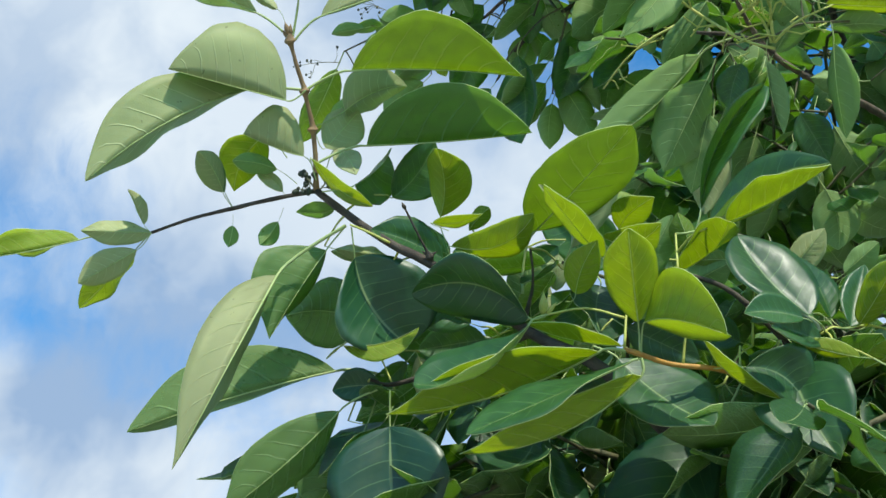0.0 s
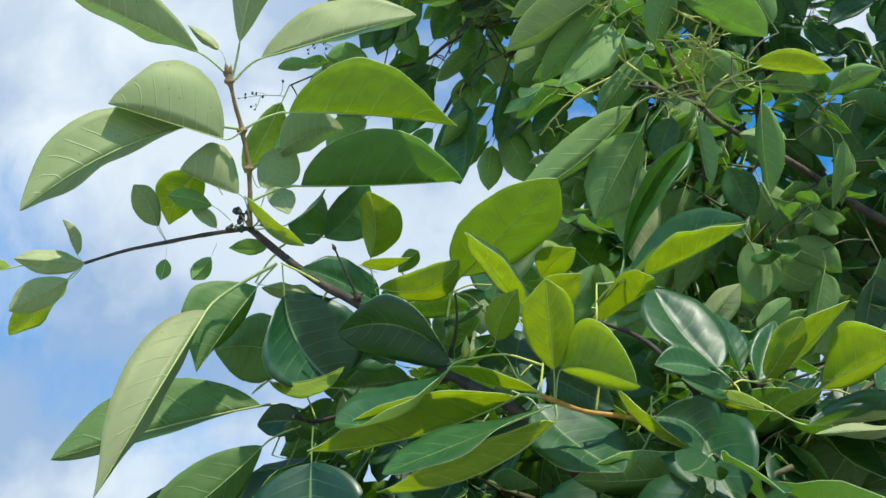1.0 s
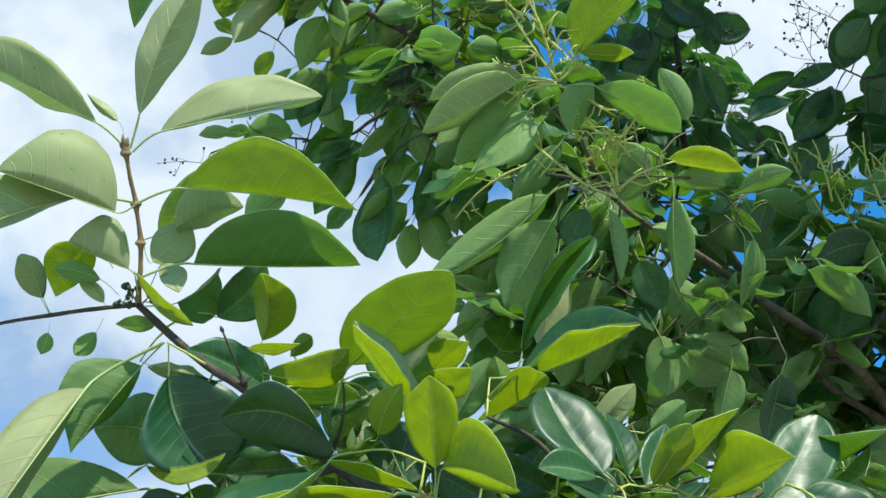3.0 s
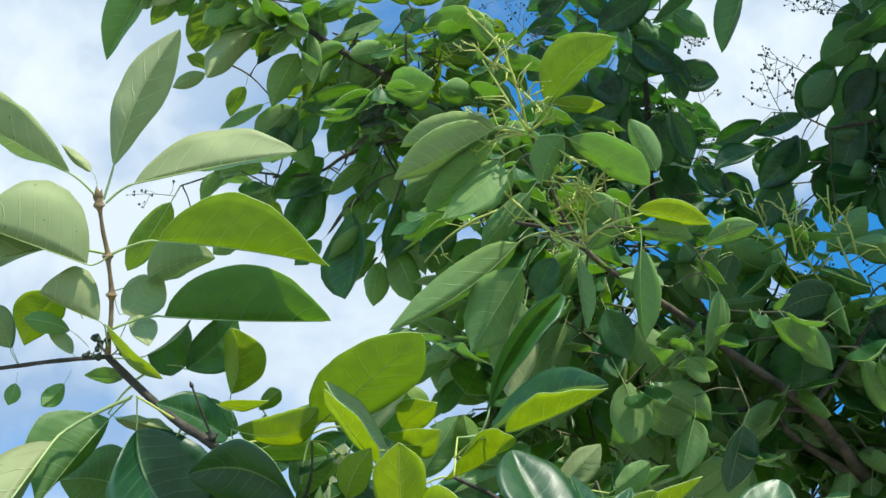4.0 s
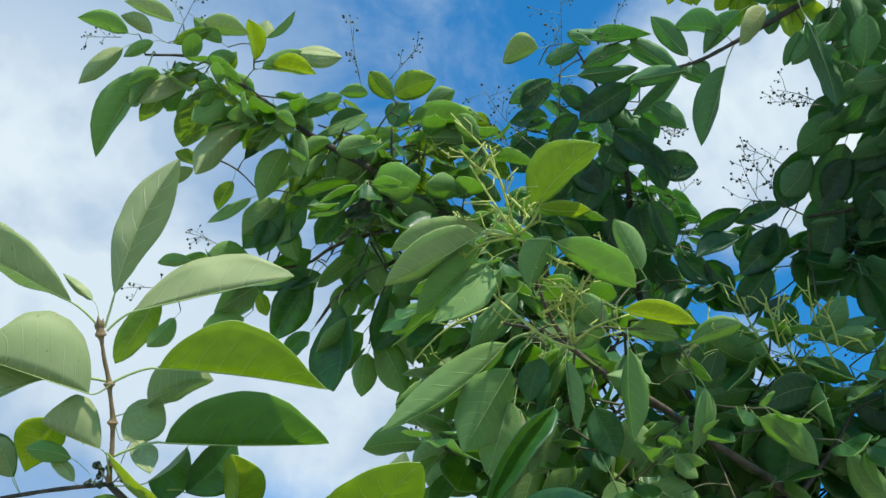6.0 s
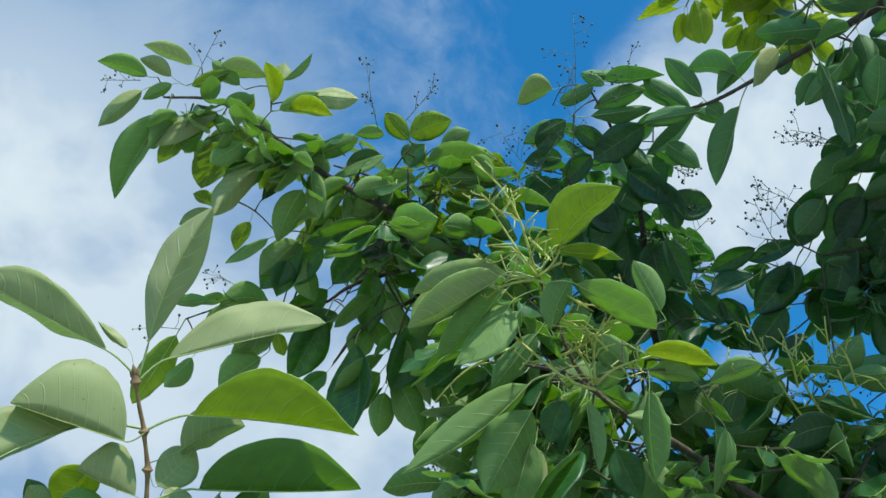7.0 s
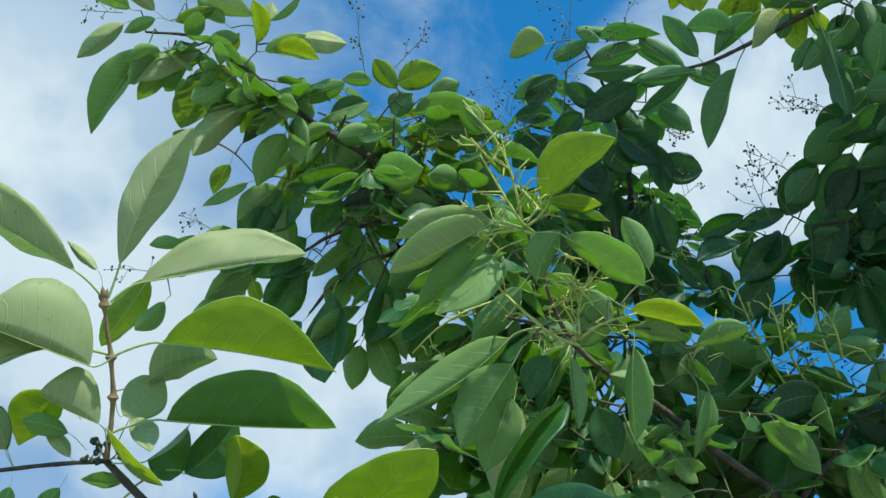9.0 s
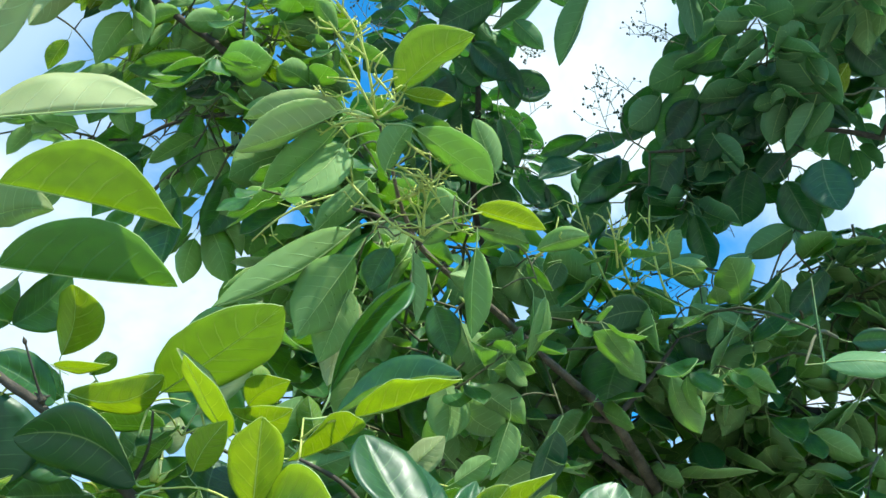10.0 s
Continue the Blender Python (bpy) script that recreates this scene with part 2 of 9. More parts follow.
def add_tube(verts, faces, slots, line, sides, slot, knob=0.0, cap=True):
    """A round tube along rows of x, y, z, radius."""
    first, up = len(verts), Vector((0.31, 0.17, 0.93))
    for i, row in enumerate(line):
        here = Vector(row[:3])
        ahead = (Vector(line[min(i + 1, len(line) - 1)][:3]) - Vector(line[max(i - 1, 0)][:3])).normalized()
        a = ahead.cross(up).normalized()
        b = ahead.cross(a)
        r = row[3] * (1 + knob * noise.noise(here * 90))
        for k in range(sides):
            ang = 2 * math.pi * k / sides
            verts.append(here + (a * math.cos(ang) + b * math.sin(ang)) * r * (1 + knob * 0.5 * noise.noise(here * 300 + Vector((k, 0, 0)))))
    for i in range(len(line) - 1):
        for k in range(sides):
            q = first + i * sides
            faces.append((q + k, q + (k + 1) % sides, q + sides + (k + 1) % sides, q + sides + k))
            slots.append(slot)
    if cap:
        faces.append(tuple(first + k for k in reversed(range(sides))))
        faces.append(tuple(first + (len(line) - 1) * sides + k for k in range(sides)))
        slots.extend((slot, slot))


def finish_mesh(name, verts, faces, slots, materials, uvs=None):
    me = bpy.data.meshes.new(name)
    me.from_pydata([tuple(v) for v in verts], [], faces)
    for m in materials:
        me.materials.append(m)
    me.polygons.foreach_set("material_index", slots)
    me.polygons.foreach_set("use_smooth", [True] * len(faces))
    if uvs:
        layer = me.uv_layers.new(name="UVMap")
        flat = np.array([uvs[i] if i < len(uvs) else (0.5, 0.5) for f in faces for i in f], float)
        layer.data.foreach_set("uv", flat.ravel())
    me.update()
    return me


def leaf_mesh(length, half, fold_l, fold_r, bow, sag, stalk, luck, rows=14, cols=4, thick=0.0005, skin="full", form=None):
    """A leaf from its base at 0 along +y, upper side to +z: two half blades folded at the midrib, the midrib, a rim and a stalk.
    form: fullness towards the base and the tip, narrowing of the tip, twist, lift of the edges, width of one half against the other."""
    r = random.Random(luck)
    tooth, turn = r.uniform(0.55, 1.1), r.uniform(0, 6.28)
    if form:
        pa, pb, pinch, twist, edge, asym = form
        ripple, curl, uneven = r.uniform(0.005, 0.013), r.uniform(-0.06, 0.16), 0.030
    else:
        ripple, curl, edge, twist = r.uniform(0.012, 0.040), r.uniform(-0.10, 0.24), r.uniform(-0.24, 0.26), r.uniform(-0.5, 0.5)
        sag, uneven = sag + r.uniform(-0.01, 0.06), 0.030
        asym, pinch = r.uniform(0.92, 1.08), r.uniform(0.12, 0.38)
        pa, pb = r.uniform(0.60, 0.80), r.uniform(0.62, 0.86)
        if skin == "far":
            pa, pb, pinch = r.uniform(0.52, 0.68), r.uniform(0.52, 0.68), r.uniform(0.05, 0.25)
    peak = (pa / (pa + pb)) ** pa * (pb / (pa + pb)) ** pb
    across = 2 * cols + 1
    top, uvs, rim = [], [], []
    for i in range(rows + 1):
        u = i / rows
        u = u * u * (3 - 2 * u) * 0.35 + u * 0.65
        q = min(max((u - 0.72) / 0.28, 0), 1)
        wide = half * (max(u, 0) ** pa * max(1 - u, 0) ** pb) / peak * (1 - pinch * q * q * (3 - 2 * q))
        mid = Vector((4 * bow * u * (1 - u), length * u, -4 * sag * length * u * (1 - u)))
        for j in range(across):
            v = (j - cols) / cols
            fold = (fold_r if v > 0 else fold_l) + twist * (u - 0.45) * (1 if v > 0 else -1)
            reach = abs(v) * wide * (asym if v > 0 else 2 - asym) * (1 + 0.035 * abs(v) ** 3 * noise.noise(Vector((u * 9, luck * 2.3, v))))
            out = Vector((math.cos(fold) * (1 if v > 0 else -1), 0, math.sin(fold)))
            lift = Vector((-math.sin(fold) * (1 if v > 0 else -1), 0, math.cos(fold)))
            wave = math.sin(u * 13 * tooth + turn + (1.7 if v > 0 else 0)) * ripple * length * abs(v) ** 2 * math.sin(math.pi * u)
            puff = curl * wide * (abs(v) - v * v) * 1.6 + edge * wide * v * v * abs(v) * math.sin(math.pi * u)
            dent = uneven * length * noise.noise(Vector((u * 3.6 + luck * 1.7, v * 1.6, luck * 0.37))) * math.sin(math.pi * u) * min(1, abs(v) * 2.5)
            top.append(mid + out * reach + lift * (wave + puff + dent))
            uvs.append((u, 0.5 + 0.5 * v))
    count = len(top)
    verts = [*top, *(p - Vector((0, 0, thick)) for p in top)]
    uvs = uvs + uvs
    faces, slots = [], []
    for i in range(rows):
        for j in range(across - 1):
            a = i * across + j
            faces.append((a, a + 1, a + across + 1, a + across)), slots.append(0)
            b = a + count
            faces.append((b, b + across, b + across + 1, b + 1)), slots.append(1)
        for j, flip in ((0, False), (across - 1, True)):
            a = i * across + j
            q = (a, a + across, a + across + count, a + count)
            faces.append(q[::-1] if flip else q), slots.append(2)
    rib = [(*(Vector((4 * bow * u * (1 - u), length * u, -4 * sag * length * u * (1 - u) - thick)) - Vector((0, 0, 0.0002))),
            max(0.0060 * length * (1 - u) ** 0.8, 0.0002)) for u in (0, 0.12, 0.25, 0.4, 0.55, 0.7, 0.85, 0.96)]
    if stalk is not None:
        s = Vector(stalk)
        s *= min(1, 0.5 * length / s.length)
        pull = Vector((4 * bow, length, -4 * sag * length)).normalized() * s.length * 0.36
        lead = []
        for k in range(6):
            q = k / 6
            lead.append((*(s * (1 - q) ** 2 + (-pull) * 2 * q * (1 - q)), 0.0066 * length * (1.3 - 0.2 * q)))
        rib = lead + rib
    add_tube(verts, faces, slots, rib, 5, 2, cap=False)
    return finish_mesh("leaf", verts, faces, slots, (*SKINS[skin], RIB), uvs)


def leaf_frame(base, tip, roll):
    """A leaf's own axes: y from base to tip, z out of the upper side, turned by roll from lying level."""
    y = (Vector(tip) - Vector(base)).normalized()
    flat = y.cross(Vector((0, 0, 1)))
    flat = flat.normalized() if flat.length > 1e-4 else Vector((1, 0, 0))
    x = Matrix.Rotation(radians(roll), 3, y) @ flat
    z = x.cross(y)
    return Matrix((x, y, z)).transposed()


leaf_count = [0]


def leaf(twig, base, tip, roll, half, fold_l=15, fold_r=15, bow=0.0, sag=0.03, stalk=None, rows=14, cols=4, skin="", form=None):
    """One leaf on a twig. half: half its width; folds in degrees, up from flat; stalk: where it grows from the twig. All in metres."""
    leaf_count[0] += 1
    if form and rows == 14:
        rows, cols = 24, 5
    turn = leaf_frame(base, tip, roll)
    own = turn.transposed() @ (Vector(stalk) - Vector(base)) if stalk else None
    me = leaf_mesh((Vector(tip) - Vector(base)).length, half, radians(fold_l), radians(fold_r), bow, sag, own, leaf_count[0], rows, cols,
                   skin=skin or skin_of[twig.parent.name], form=form)
    place = Matrix.Translation(Vector(base) - twig.parent.location) @ turn.to_4x4()
    return part("leaf", me, twig, place, "thin young yellow-green leaf" if skin == "young" else "")


def twig(tree, points, bark, name="twig", sides=7, steps=5, label=""):
    """A bent, knobbly shoot through rows of x, y, z, radius."""
    verts, faces, slots = [], [], []
    line = [(*(Vector(q[:3]) - tree.location), max(q[3], 0.0004)) for q in curve_through(points, steps)]
    add_tube(verts, faces, slots, line, sides, 0, 0.18)
    return part(name, finish_mesh(name, verts, faces, slots, (BARK[bark],)), tree, label=label)


MID = (10, 3)     # rows and columns of the smaller, farther leaves
shared, skin_of = {}, {}


def shared_leaves(skin):
    """A dozen leaf shapes, one long, for the leaves that are not set one by one."""
    if skin not in shared:
        r = random.Random(5)
        wide = 1.26 if skin == "far" else 1.18
        shared[skin] = [leaf_mesh(1.0, wide * r.uniform(0.22, 0.29), radians(r.uniform(5, 30)), radians(r.uniform(5, 30)), r.uniform(-0.05, 0.05),
                                  r.uniform(-0.02, 0.10), (r.uniform(-0.05, 0.05), -0.2, r.uniform(0, 0.08)), 900 + k, 8, 2, 0.006, skin)
                        for k in range(12)]
    return shared[skin]


def sprays(a, b, n, size, spread, seed):
    """Side twigs along the line from a to b, with about n leaves in pairs on them: the twigs' lines, and the leaves' places."""
    r = random.Random(seed)
    a, b = Vector(a), Vector(b)
    lines, places = [], []
    while len(places) < n:
        root = a.lerp(b, r.random())
        foot = root + Vector([r.gauss(0, spread * 0.8) for _ in range(3)])
        turn = r.uniform(0, 6.283)
        ahead = Vector((math.cos(turn), math.sin(turn), r.uniform(-0.7, 0.35))).normalized()
        pairs = r.randrange(2, 5)
        step = size * r.uniform(0.26, 0.4)
        here, line = foot, [root, root.lerp(foot, 0.5) + Vector((0, 0, 0.2 * spread)), foot]
        for k in range(pairs):
            ahead = (ahead + Vector([r.gauss(0, 0.14) for _ in range(3)])).normalized()
            here = here + ahead * step
            line.append(here)
            side = ahead.cross(Vector((0, 0, 1))).normalized()
            side = Matrix.Rotation(r.uniform(-0.9, 0.9), 3, ahead) @ side
            ways = [side, -side] + ([ahead * 1.2] if k == pairs - 1 else [])
            for q in ways:
                way = (q + ahead * r.uniform(0.3, 0.9) + Vector((0, 0, -r.uniform(0.25, 1.35)))).normalized()
                long = size * r.uniform(0.62, 1.12) * (0.75 if k == pairs - 1 else 1)
                at = here + way * long * 0.2
                m = leaf_frame(at, at + way, r.gauss(0, 28)).to_4x4()
                places.append((r.randrange(12), Matrix.Translation(at) @ m @ Matrix.Diagonal((long * r.uniform(0.85, 1.15), long, long, 1))))
        lines.append([(*q, size * 0.021 * (1.15 - 0.5 * i / (pairs + 2))) for i, q in enumerate(line)])
    return lines, places


def foliate(on, a, b, n, size, spread, seed, skin=""):
    """Leafy side twigs along a branch; every leaf a part of its own."""
    home = on.parent.location
    lines, places = sprays(a, b, n, size, spread, seed)
    for line in lines:
        verts, faces, slots = [], [], []
        add_tube(verts, faces, slots, [(*(Vector(q[:3]) - home), q[3]) for q in line], 5, 0, 0.1)
        part("side_twig", finish_mesh("side_twig", verts, faces, slots, (BARK["olive"],)), on)
    for k, m in places:
        part("leaf", shared_leaves(skin or skin_of[on.parent.name])[k], on, Matrix.Translation(-home) @ m)


def thicket(of, a, b, n, size, spread, seed):
    """The deeper foliage of a tree: leafy twigs past counting, joined into one mesh."""
    lines, places = sprays(a, b, round(n * 1.25), size, spread, seed)
    verts, faces, slots, uvs = [], [], [], []
    kinds = []
    for me in shared_leaves(skin_of[of.name]):
        co = np.empty(len(me.vertices) * 3)
        me.vertices.foreach_get("co", co)
        uv = np.zeros((len(me.vertices), 2))
        for loop, d in zip(me.loops, me.uv_layers[0].data):
            uv[loop.vertex_index] = d.uv
        kinds.append((co.reshape(-1, 3), [tuple(q.vertices) for q in me.polygons], [q.material_index for q in me.polygons], uv))
    home = np.array(of.location)
    for k, m in places:
        co, polys, mats, uv = kinds[k]
        first, t = len(verts), np.array(m)
        verts.extend((co @ t[:3, :3].T + t[:3, 3] - home).tolist())
        faces.extend(tuple(v + first for v in q) for q in polys)
        slots.extend(mats)
        uvs.extend(uv.tolist())
    for line in lines:
        add_tube(verts, faces, slots, [(*(Vector(q[:3]) - of.location), q[3]) for q in line], 5, 3, 0.1)
    return tagged(part("foliage", finish_mesh("foliage", verts, faces, slots, (*SKINS[skin_of[of.name]], RIB, BARK["olive"]), uvs), of), kind="stuff")


def panicle(on, base, tip, n, spread, seed, bark="stalk", buds=True, thick=0.0006):
    """An airy, branched flower stalk, bare or with small dark buds at its ends."""
    r = random.Random(seed)
    home = on.parent.location
    a, b = Vector(base) - home, Vector(tip) - home
    long = (b - a).length
    verts, faces, slots = [], [], []
    some = lambda: Vector((r.gauss(0, 1), r.gauss(0, 1), r.gauss(0, 1))).normalized()
    bow = some() * long * (0.06 if buds else 0.13)
    stem = [a.lerp(b, k / 6) + bow * math.sin(math.pi * k / 6) for k in range(7)]
    add_tube(verts, faces, slots, [(*p, thick * (1.3 - 0.1 * k)) for k, p in enumerate(stem)], 5, 0)
    ends = [stem[-1]]
    along = (b - a).normalized()
    for k in range(n):
        q = 0.12 + 0.85 * (k + r.random() * 0.6) / n
        foot = a.lerp(b, q) + bow * math.sin(math.pi * q)
        out = (some() + along * 0.7).normalized()
        reach = (1.5 if buds else 1.25) * spread * (1.25 - 0.75 * q) * r.uniform(0.5, 1.2)
        head = foot + out * reach
        knee = foot.lerp(head, 0.55) + some() * reach * (0.10 if buds else 0.22)
        add_tube(verts, faces, slots, [(*foot, thick * 0.8), (*knee, thick * 0.7), (*head, thick * 0.6)], 4, 0)
        ends.append(head)
        for _ in range(r.randrange(1, 4) if buds else r.randrange(0, 2)):
            start = foot.lerp(head, r.uniform(0.35, 0.9))
            side = start + (some() + out * 0.5).normalized() * reach * r.uniform(0.18, 0.42)
            add_tube(verts, faces, slots, [(*start, thick * 0.6), (*side, thick * 0.5)], 4, 0)
            ends.append(side)
    for e in ends:
        size = 0.0019 * r.uniform(0.6, 1.25) if buds else thick * 0.75
        add_tube(verts, faces, slots, [(*(e - Vector((0, 0, size))), size * 0.3), (*(e - Vector((0, 0, size * 0.4))), size),
                                       (*(e + Vector((0, 0, size * 0.6))), size * 0.9), (*(e + Vector((0, 0, size * 1.3))), size * 0.25)], 5, 1 if buds else 0)
    return part("flower_stalk", finish_mesh("flower_stalk", verts, faces, slots, (BARK[bark], BUD)), on, label="dry brown flower stalk with small dark buds" if buds else "bare yellow-green branched flower stalk")


def bud(on, base, tip, radius, bark="green"):
    """A pointed bud at the end of a shoot."""
    a, b = Vector(base) - on.parent.location, Vector(tip) - on.parent.location
    verts, faces, slots = [], [], []
    line = [(*a.lerp(b, k), radius * w) for k, w in ((0, 0.55), (0.15, 0.9), (0.35, 1.0), (0.6, 0.75), (0.85, 0.3), (1.0, 0.06))]
    add_tube(verts, faces, slots, line, 8, 0, 0.15)
    return part("bud", finish_mesh("bud", verts, faces, slots, (BARK[bark],)), on)


def tree(base, label, skin, name="tree"):
    ob = new(name)
    skin_of[ob.name] = skin
    ob.location = base
    return tagged(ob, label=label, category="tree", group="trees")


# ---- ground ----
rings, spokes = 40, 48
gv, gf = [(0.0, 0.0, 0.0)], []
for i in range(rings):
    rad = 0.8 * 1.22 ** i
    for k in range(spokes):
        ang = 2 * math.pi * k / spokes
        x, y = rad * math.cos(ang), rad * math.sin(ang)
        gv.append((x, y, 0.06 * noise.noise(Vector((x, y, 0)) * 0.5) * min(1, 20 / rad)))
gf += [(0, 1 + k, 1 + (k + 1) % spokes) for k in range(spokes)]
for i in range(rings - 1):
    for k in range(spokes):
        p, q = 1 + i * spokes, 1 + (i + 1) * spokes
        gf.append((p + k, q + k, q + (k + 1) % spokes, p + (k + 1) % spokes))
ground = new("ground", finish_mesh("ground", gv, gf, [0] * len(gf), (GROUND,)))
tagged(ground, "pale dry trodden ground under the trees", "ground", kind="structure")


# fill foliage here defaults to the skin darkened in colour for inner shade
near_tree = tree((1.9, 0.25, 0.0), "broad-leaved evergreen tree with glossy leaves on overhanging shoots", "inner_shade")
shoot = twig(near_tree, [(0.3171, 0.8815, 1.7876, 0.0070), (0.1630, 0.7688, 1.9315, 0.0050), (0.0932, 0.7640, 1.9770, 0.0042), (0.0238, 0.7584, 2.0284, 0.0036), (-0.0059, 0.7580, 2.0454, 0.0033), (-0.0329, 0.7646, 2.0682, 0.0030), (-0.0693, 0.7638, 2.0984, 0.0028)], "dark", "twig")
shoot = twig(near_tree, [(-0.0693, 0.7638, 2.0984, 0.0026), (-0.0696, 0.7560, 2.1100, 0.0020), (-0.0700, 0.7480, 2.1216, 0.0020), (-0.0711, 0.7393, 2.1331, 0.0021), (-0.0715, 0.7368, 2.1364, 0.0043), (-0.0718, 0.7345, 2.1392, 0.0022), (-0.0745, 0.7272, 2.1488, 0.0018), (-0.0767, 0.7212, 2.1563, 0.0019), (-0.0774, 0.7186, 2.1595, 0.0046), (-0.0781, 0.7166, 2.1619, 0.0021), (-0.0828, 0.7057, 2.1732, 0.0017), (-0.0866, 0.6965, 2.1846, 0.0018), (-0.0875, 0.6940, 2.1874, 0.0042), (-0.0878, 0.6920, 2.1895, 0.0033), (-0.0880, 0.6895, 2.1916, 0.0018)], "brown", "twig", 9)
bud(shoot, (-0.0884, 0.6905, 2.1908), (-0.0912, 0.6842, 2.1984), 0.0022, "brown")
bud(shoot, (-0.0876, 0.6908, 2.1905), (-0.0868, 0.6850, 2.1972), 0.0019, "brown")
bud(shoot, (-0.0889, 0.6920, 2.1895), (-0.0932, 0.6882, 2.1936), 0.0018, "brown")
panicle(shoot, (-0.0710, 0.7621, 2.1004), (-0.0773, 0.7560, 2.1077), 5, 0.0070, 501, "stalk")
panicle(shoot, (-0.0727, 0.7634, 2.0981), (-0.0829, 0.7611, 2.0987), 5, 0.0061, 502, "stalk")
panicle(shoot, (-0.0667, 0.7636, 2.0993), (-0.0607, 0.7599, 2.1062), 4, 0.0052, 503, "stalk")
leaf(shoot, (-0.0896, 0.7127, 2.1455), (-0.1730, 0.6821, 2.1511), 61, 0.0534, 5, 108, 0.0006, 0.04, (-0.0751, 0.7100, 2.1534), form=(0.68, 0.74, 0.19, 0.03, 0.24, 1.01), skin="full")
leaf(shoot, (-0.1232, 0.7206, 2.1619), (-0.2246, 0.6995, 2.0630), 63, 0.0352, 15, 81, -0.0076, 0.04, (-0.0780, 0.7255, 2.1657), form=(0.72, 0.80, 0.20, -0.28, -0.02, 1.00), skin="full")
leaf(shoot, (-0.0420, 0.7114, 2.1739), (0.0902, 0.7225, 2.1758), 16, 0.0462, 45, 36, 0.0051, -0.01, (-0.0766, 0.7178, 2.1596), form=(0.77, 1.07, 0.29, -0.10, 0.08, 1.01), skin="thin")
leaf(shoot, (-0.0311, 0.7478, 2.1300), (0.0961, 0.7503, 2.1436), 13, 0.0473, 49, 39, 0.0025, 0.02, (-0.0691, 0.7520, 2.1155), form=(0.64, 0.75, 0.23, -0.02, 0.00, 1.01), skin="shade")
leaf(shoot, (-0.0507, 0.7528, 2.1670), (-0.0040, 0.7695, 2.2047), -51, 0.0223, 41, 19, 0.0057, 0.03, (-0.0748, 0.7592, 2.1558), form=(0.57, 0.65, 0.18, -0.22, 0.04, 1.03), skin="full")
leaf(shoot, (-0.0646, 0.7617, 2.1370), (-0.0412, 0.7666, 2.1765), -78, 0.0169, 2, 5, -0.0002, 0.05, (-0.0734, 0.7513, 2.1499), form=(0.74, 0.70, 0.23, -0.05, -0.02, 1.00), skin="full")
leaf(shoot, (-0.0786, 0.7477, 2.1190), (-0.1238, 0.7322, 2.1289), 67, 0.0318, -9, 106, 0.0017, 0.03, (-0.0701, 0.7581, 2.1065), form=(0.82, 0.62, 0.20, 0.17, 0.22, 0.98), skin="full")
leaf(shoot, (-0.1164, 0.7627, 2.1480), (-0.1416, 0.7987, 2.1213), 17, 0.0196, 16, 25, -0.0055, 0.01, (-0.0743, 0.7839, 2.1215), form=(0.66, 0.87, 0.24, 0.07, 0.01, 0.98), skin="young")
leaf(shoot, (-0.0964, 0.7690, 2.1008), (-0.1179, 0.7622, 2.1157), 93, 0.0068, 13, 9, -0.0019, 0.06, (-0.0793, 0.7727, 2.1006), form=(0.75, 0.77, 0.25, 0.04, -0.01, 0.99), skin="full")
leaf(shoot, (-0.1006, 0.7588, 2.1150), (-0.1304, 0.7363, 2.1071), 67, 0.0092, 29, 23, -0.0018, 0.01, (-0.0771, 0.7717, 2.1026), form=(0.75, 0.74, 0.25, 0.06, 0.01, 0.99), skin="mid")
leaf(shoot, (-0.0712, 0.7418, 2.1129), (-0.0247, 0.7614, 2.0828), 5, 0.0162, 14, -6, -0.0031, 0.07, (-0.0678, 0.7512, 2.0992), form=(0.75, 0.76, 0.25, 0.21, -0.03, 1.00), skin="young")
leaf(shoot, (-0.0393, 0.7605, 2.1011), (-0.0185, 0.7981, 2.1554), 111, 0.0244, 45, 27, 0.0022, 0.01, (-0.0643, 0.7606, 2.0952), form=(0.56, 0.65, 0.16, 0.55, -0.02, 1.03), skin="full")
leaf(shoot, (-0.0569, 0.7654, 2.1395), (-0.0370, 0.7436, 2.0992), -154, 0.0103, 34, -14, 0.0008, 0.06, (-0.0699, 0.7797, 2.1106), form=(0.71, 0.80, 0.25, -0.01, -0.02, 1.00), skin="full")
twig(near_tree, [(-0.0465, 0.7643, 2.0795, 0.0010), (-0.0319, 0.7801, 2.1043, 0.0008), (-0.0173, 0.7959, 2.1157, 0.0007)], "green", "side_twig", 5, 3)
leaf(shoot, (-0.0134, 0.7973, 2.1141), (0.0193, 0.7921, 2.1657), 136, 0.0213, 19, 13, 0.0048, 0.02, (-0.0173, 0.7959, 2.1157), form=(0.77, 0.81, 0.23, -0.19, 0.00, 1.01), skin="full")
leaf(shoot, (0.0252, 0.7907, 2.0923), (0.0238, 0.7312, 2.1150), -10, 0.0215, 25, 41, -0.0048, -0.00, (0.0299, 0.8011, 2.0746), form=(0.70, 0.73, 0.25, -0.22, 0.00, 0.98), skin="young")
leaf(shoot, (-0.0565, 0.7787, 2.0916), (-0.0865, 0.7806, 2.0901), -6, 0.0093, 31, -2, 0.0006, 0.04, (-0.0707, 0.7737, 2.1013), form=(0.68, 0.84, 0.25, 0.06, -0.01, 1.00), skin="mid")
leaf(shoot, (-0.1146, 0.6924, 2.2140), (-0.2270, 0.6779, 2.2642), 60, 0.0280, -12, 73, 0.0012, 0.08, (-0.0893, 0.7065, 2.1997), form=(0.88, 0.64, 0.27, -0.24, 0.06, 0.99), skin="full")
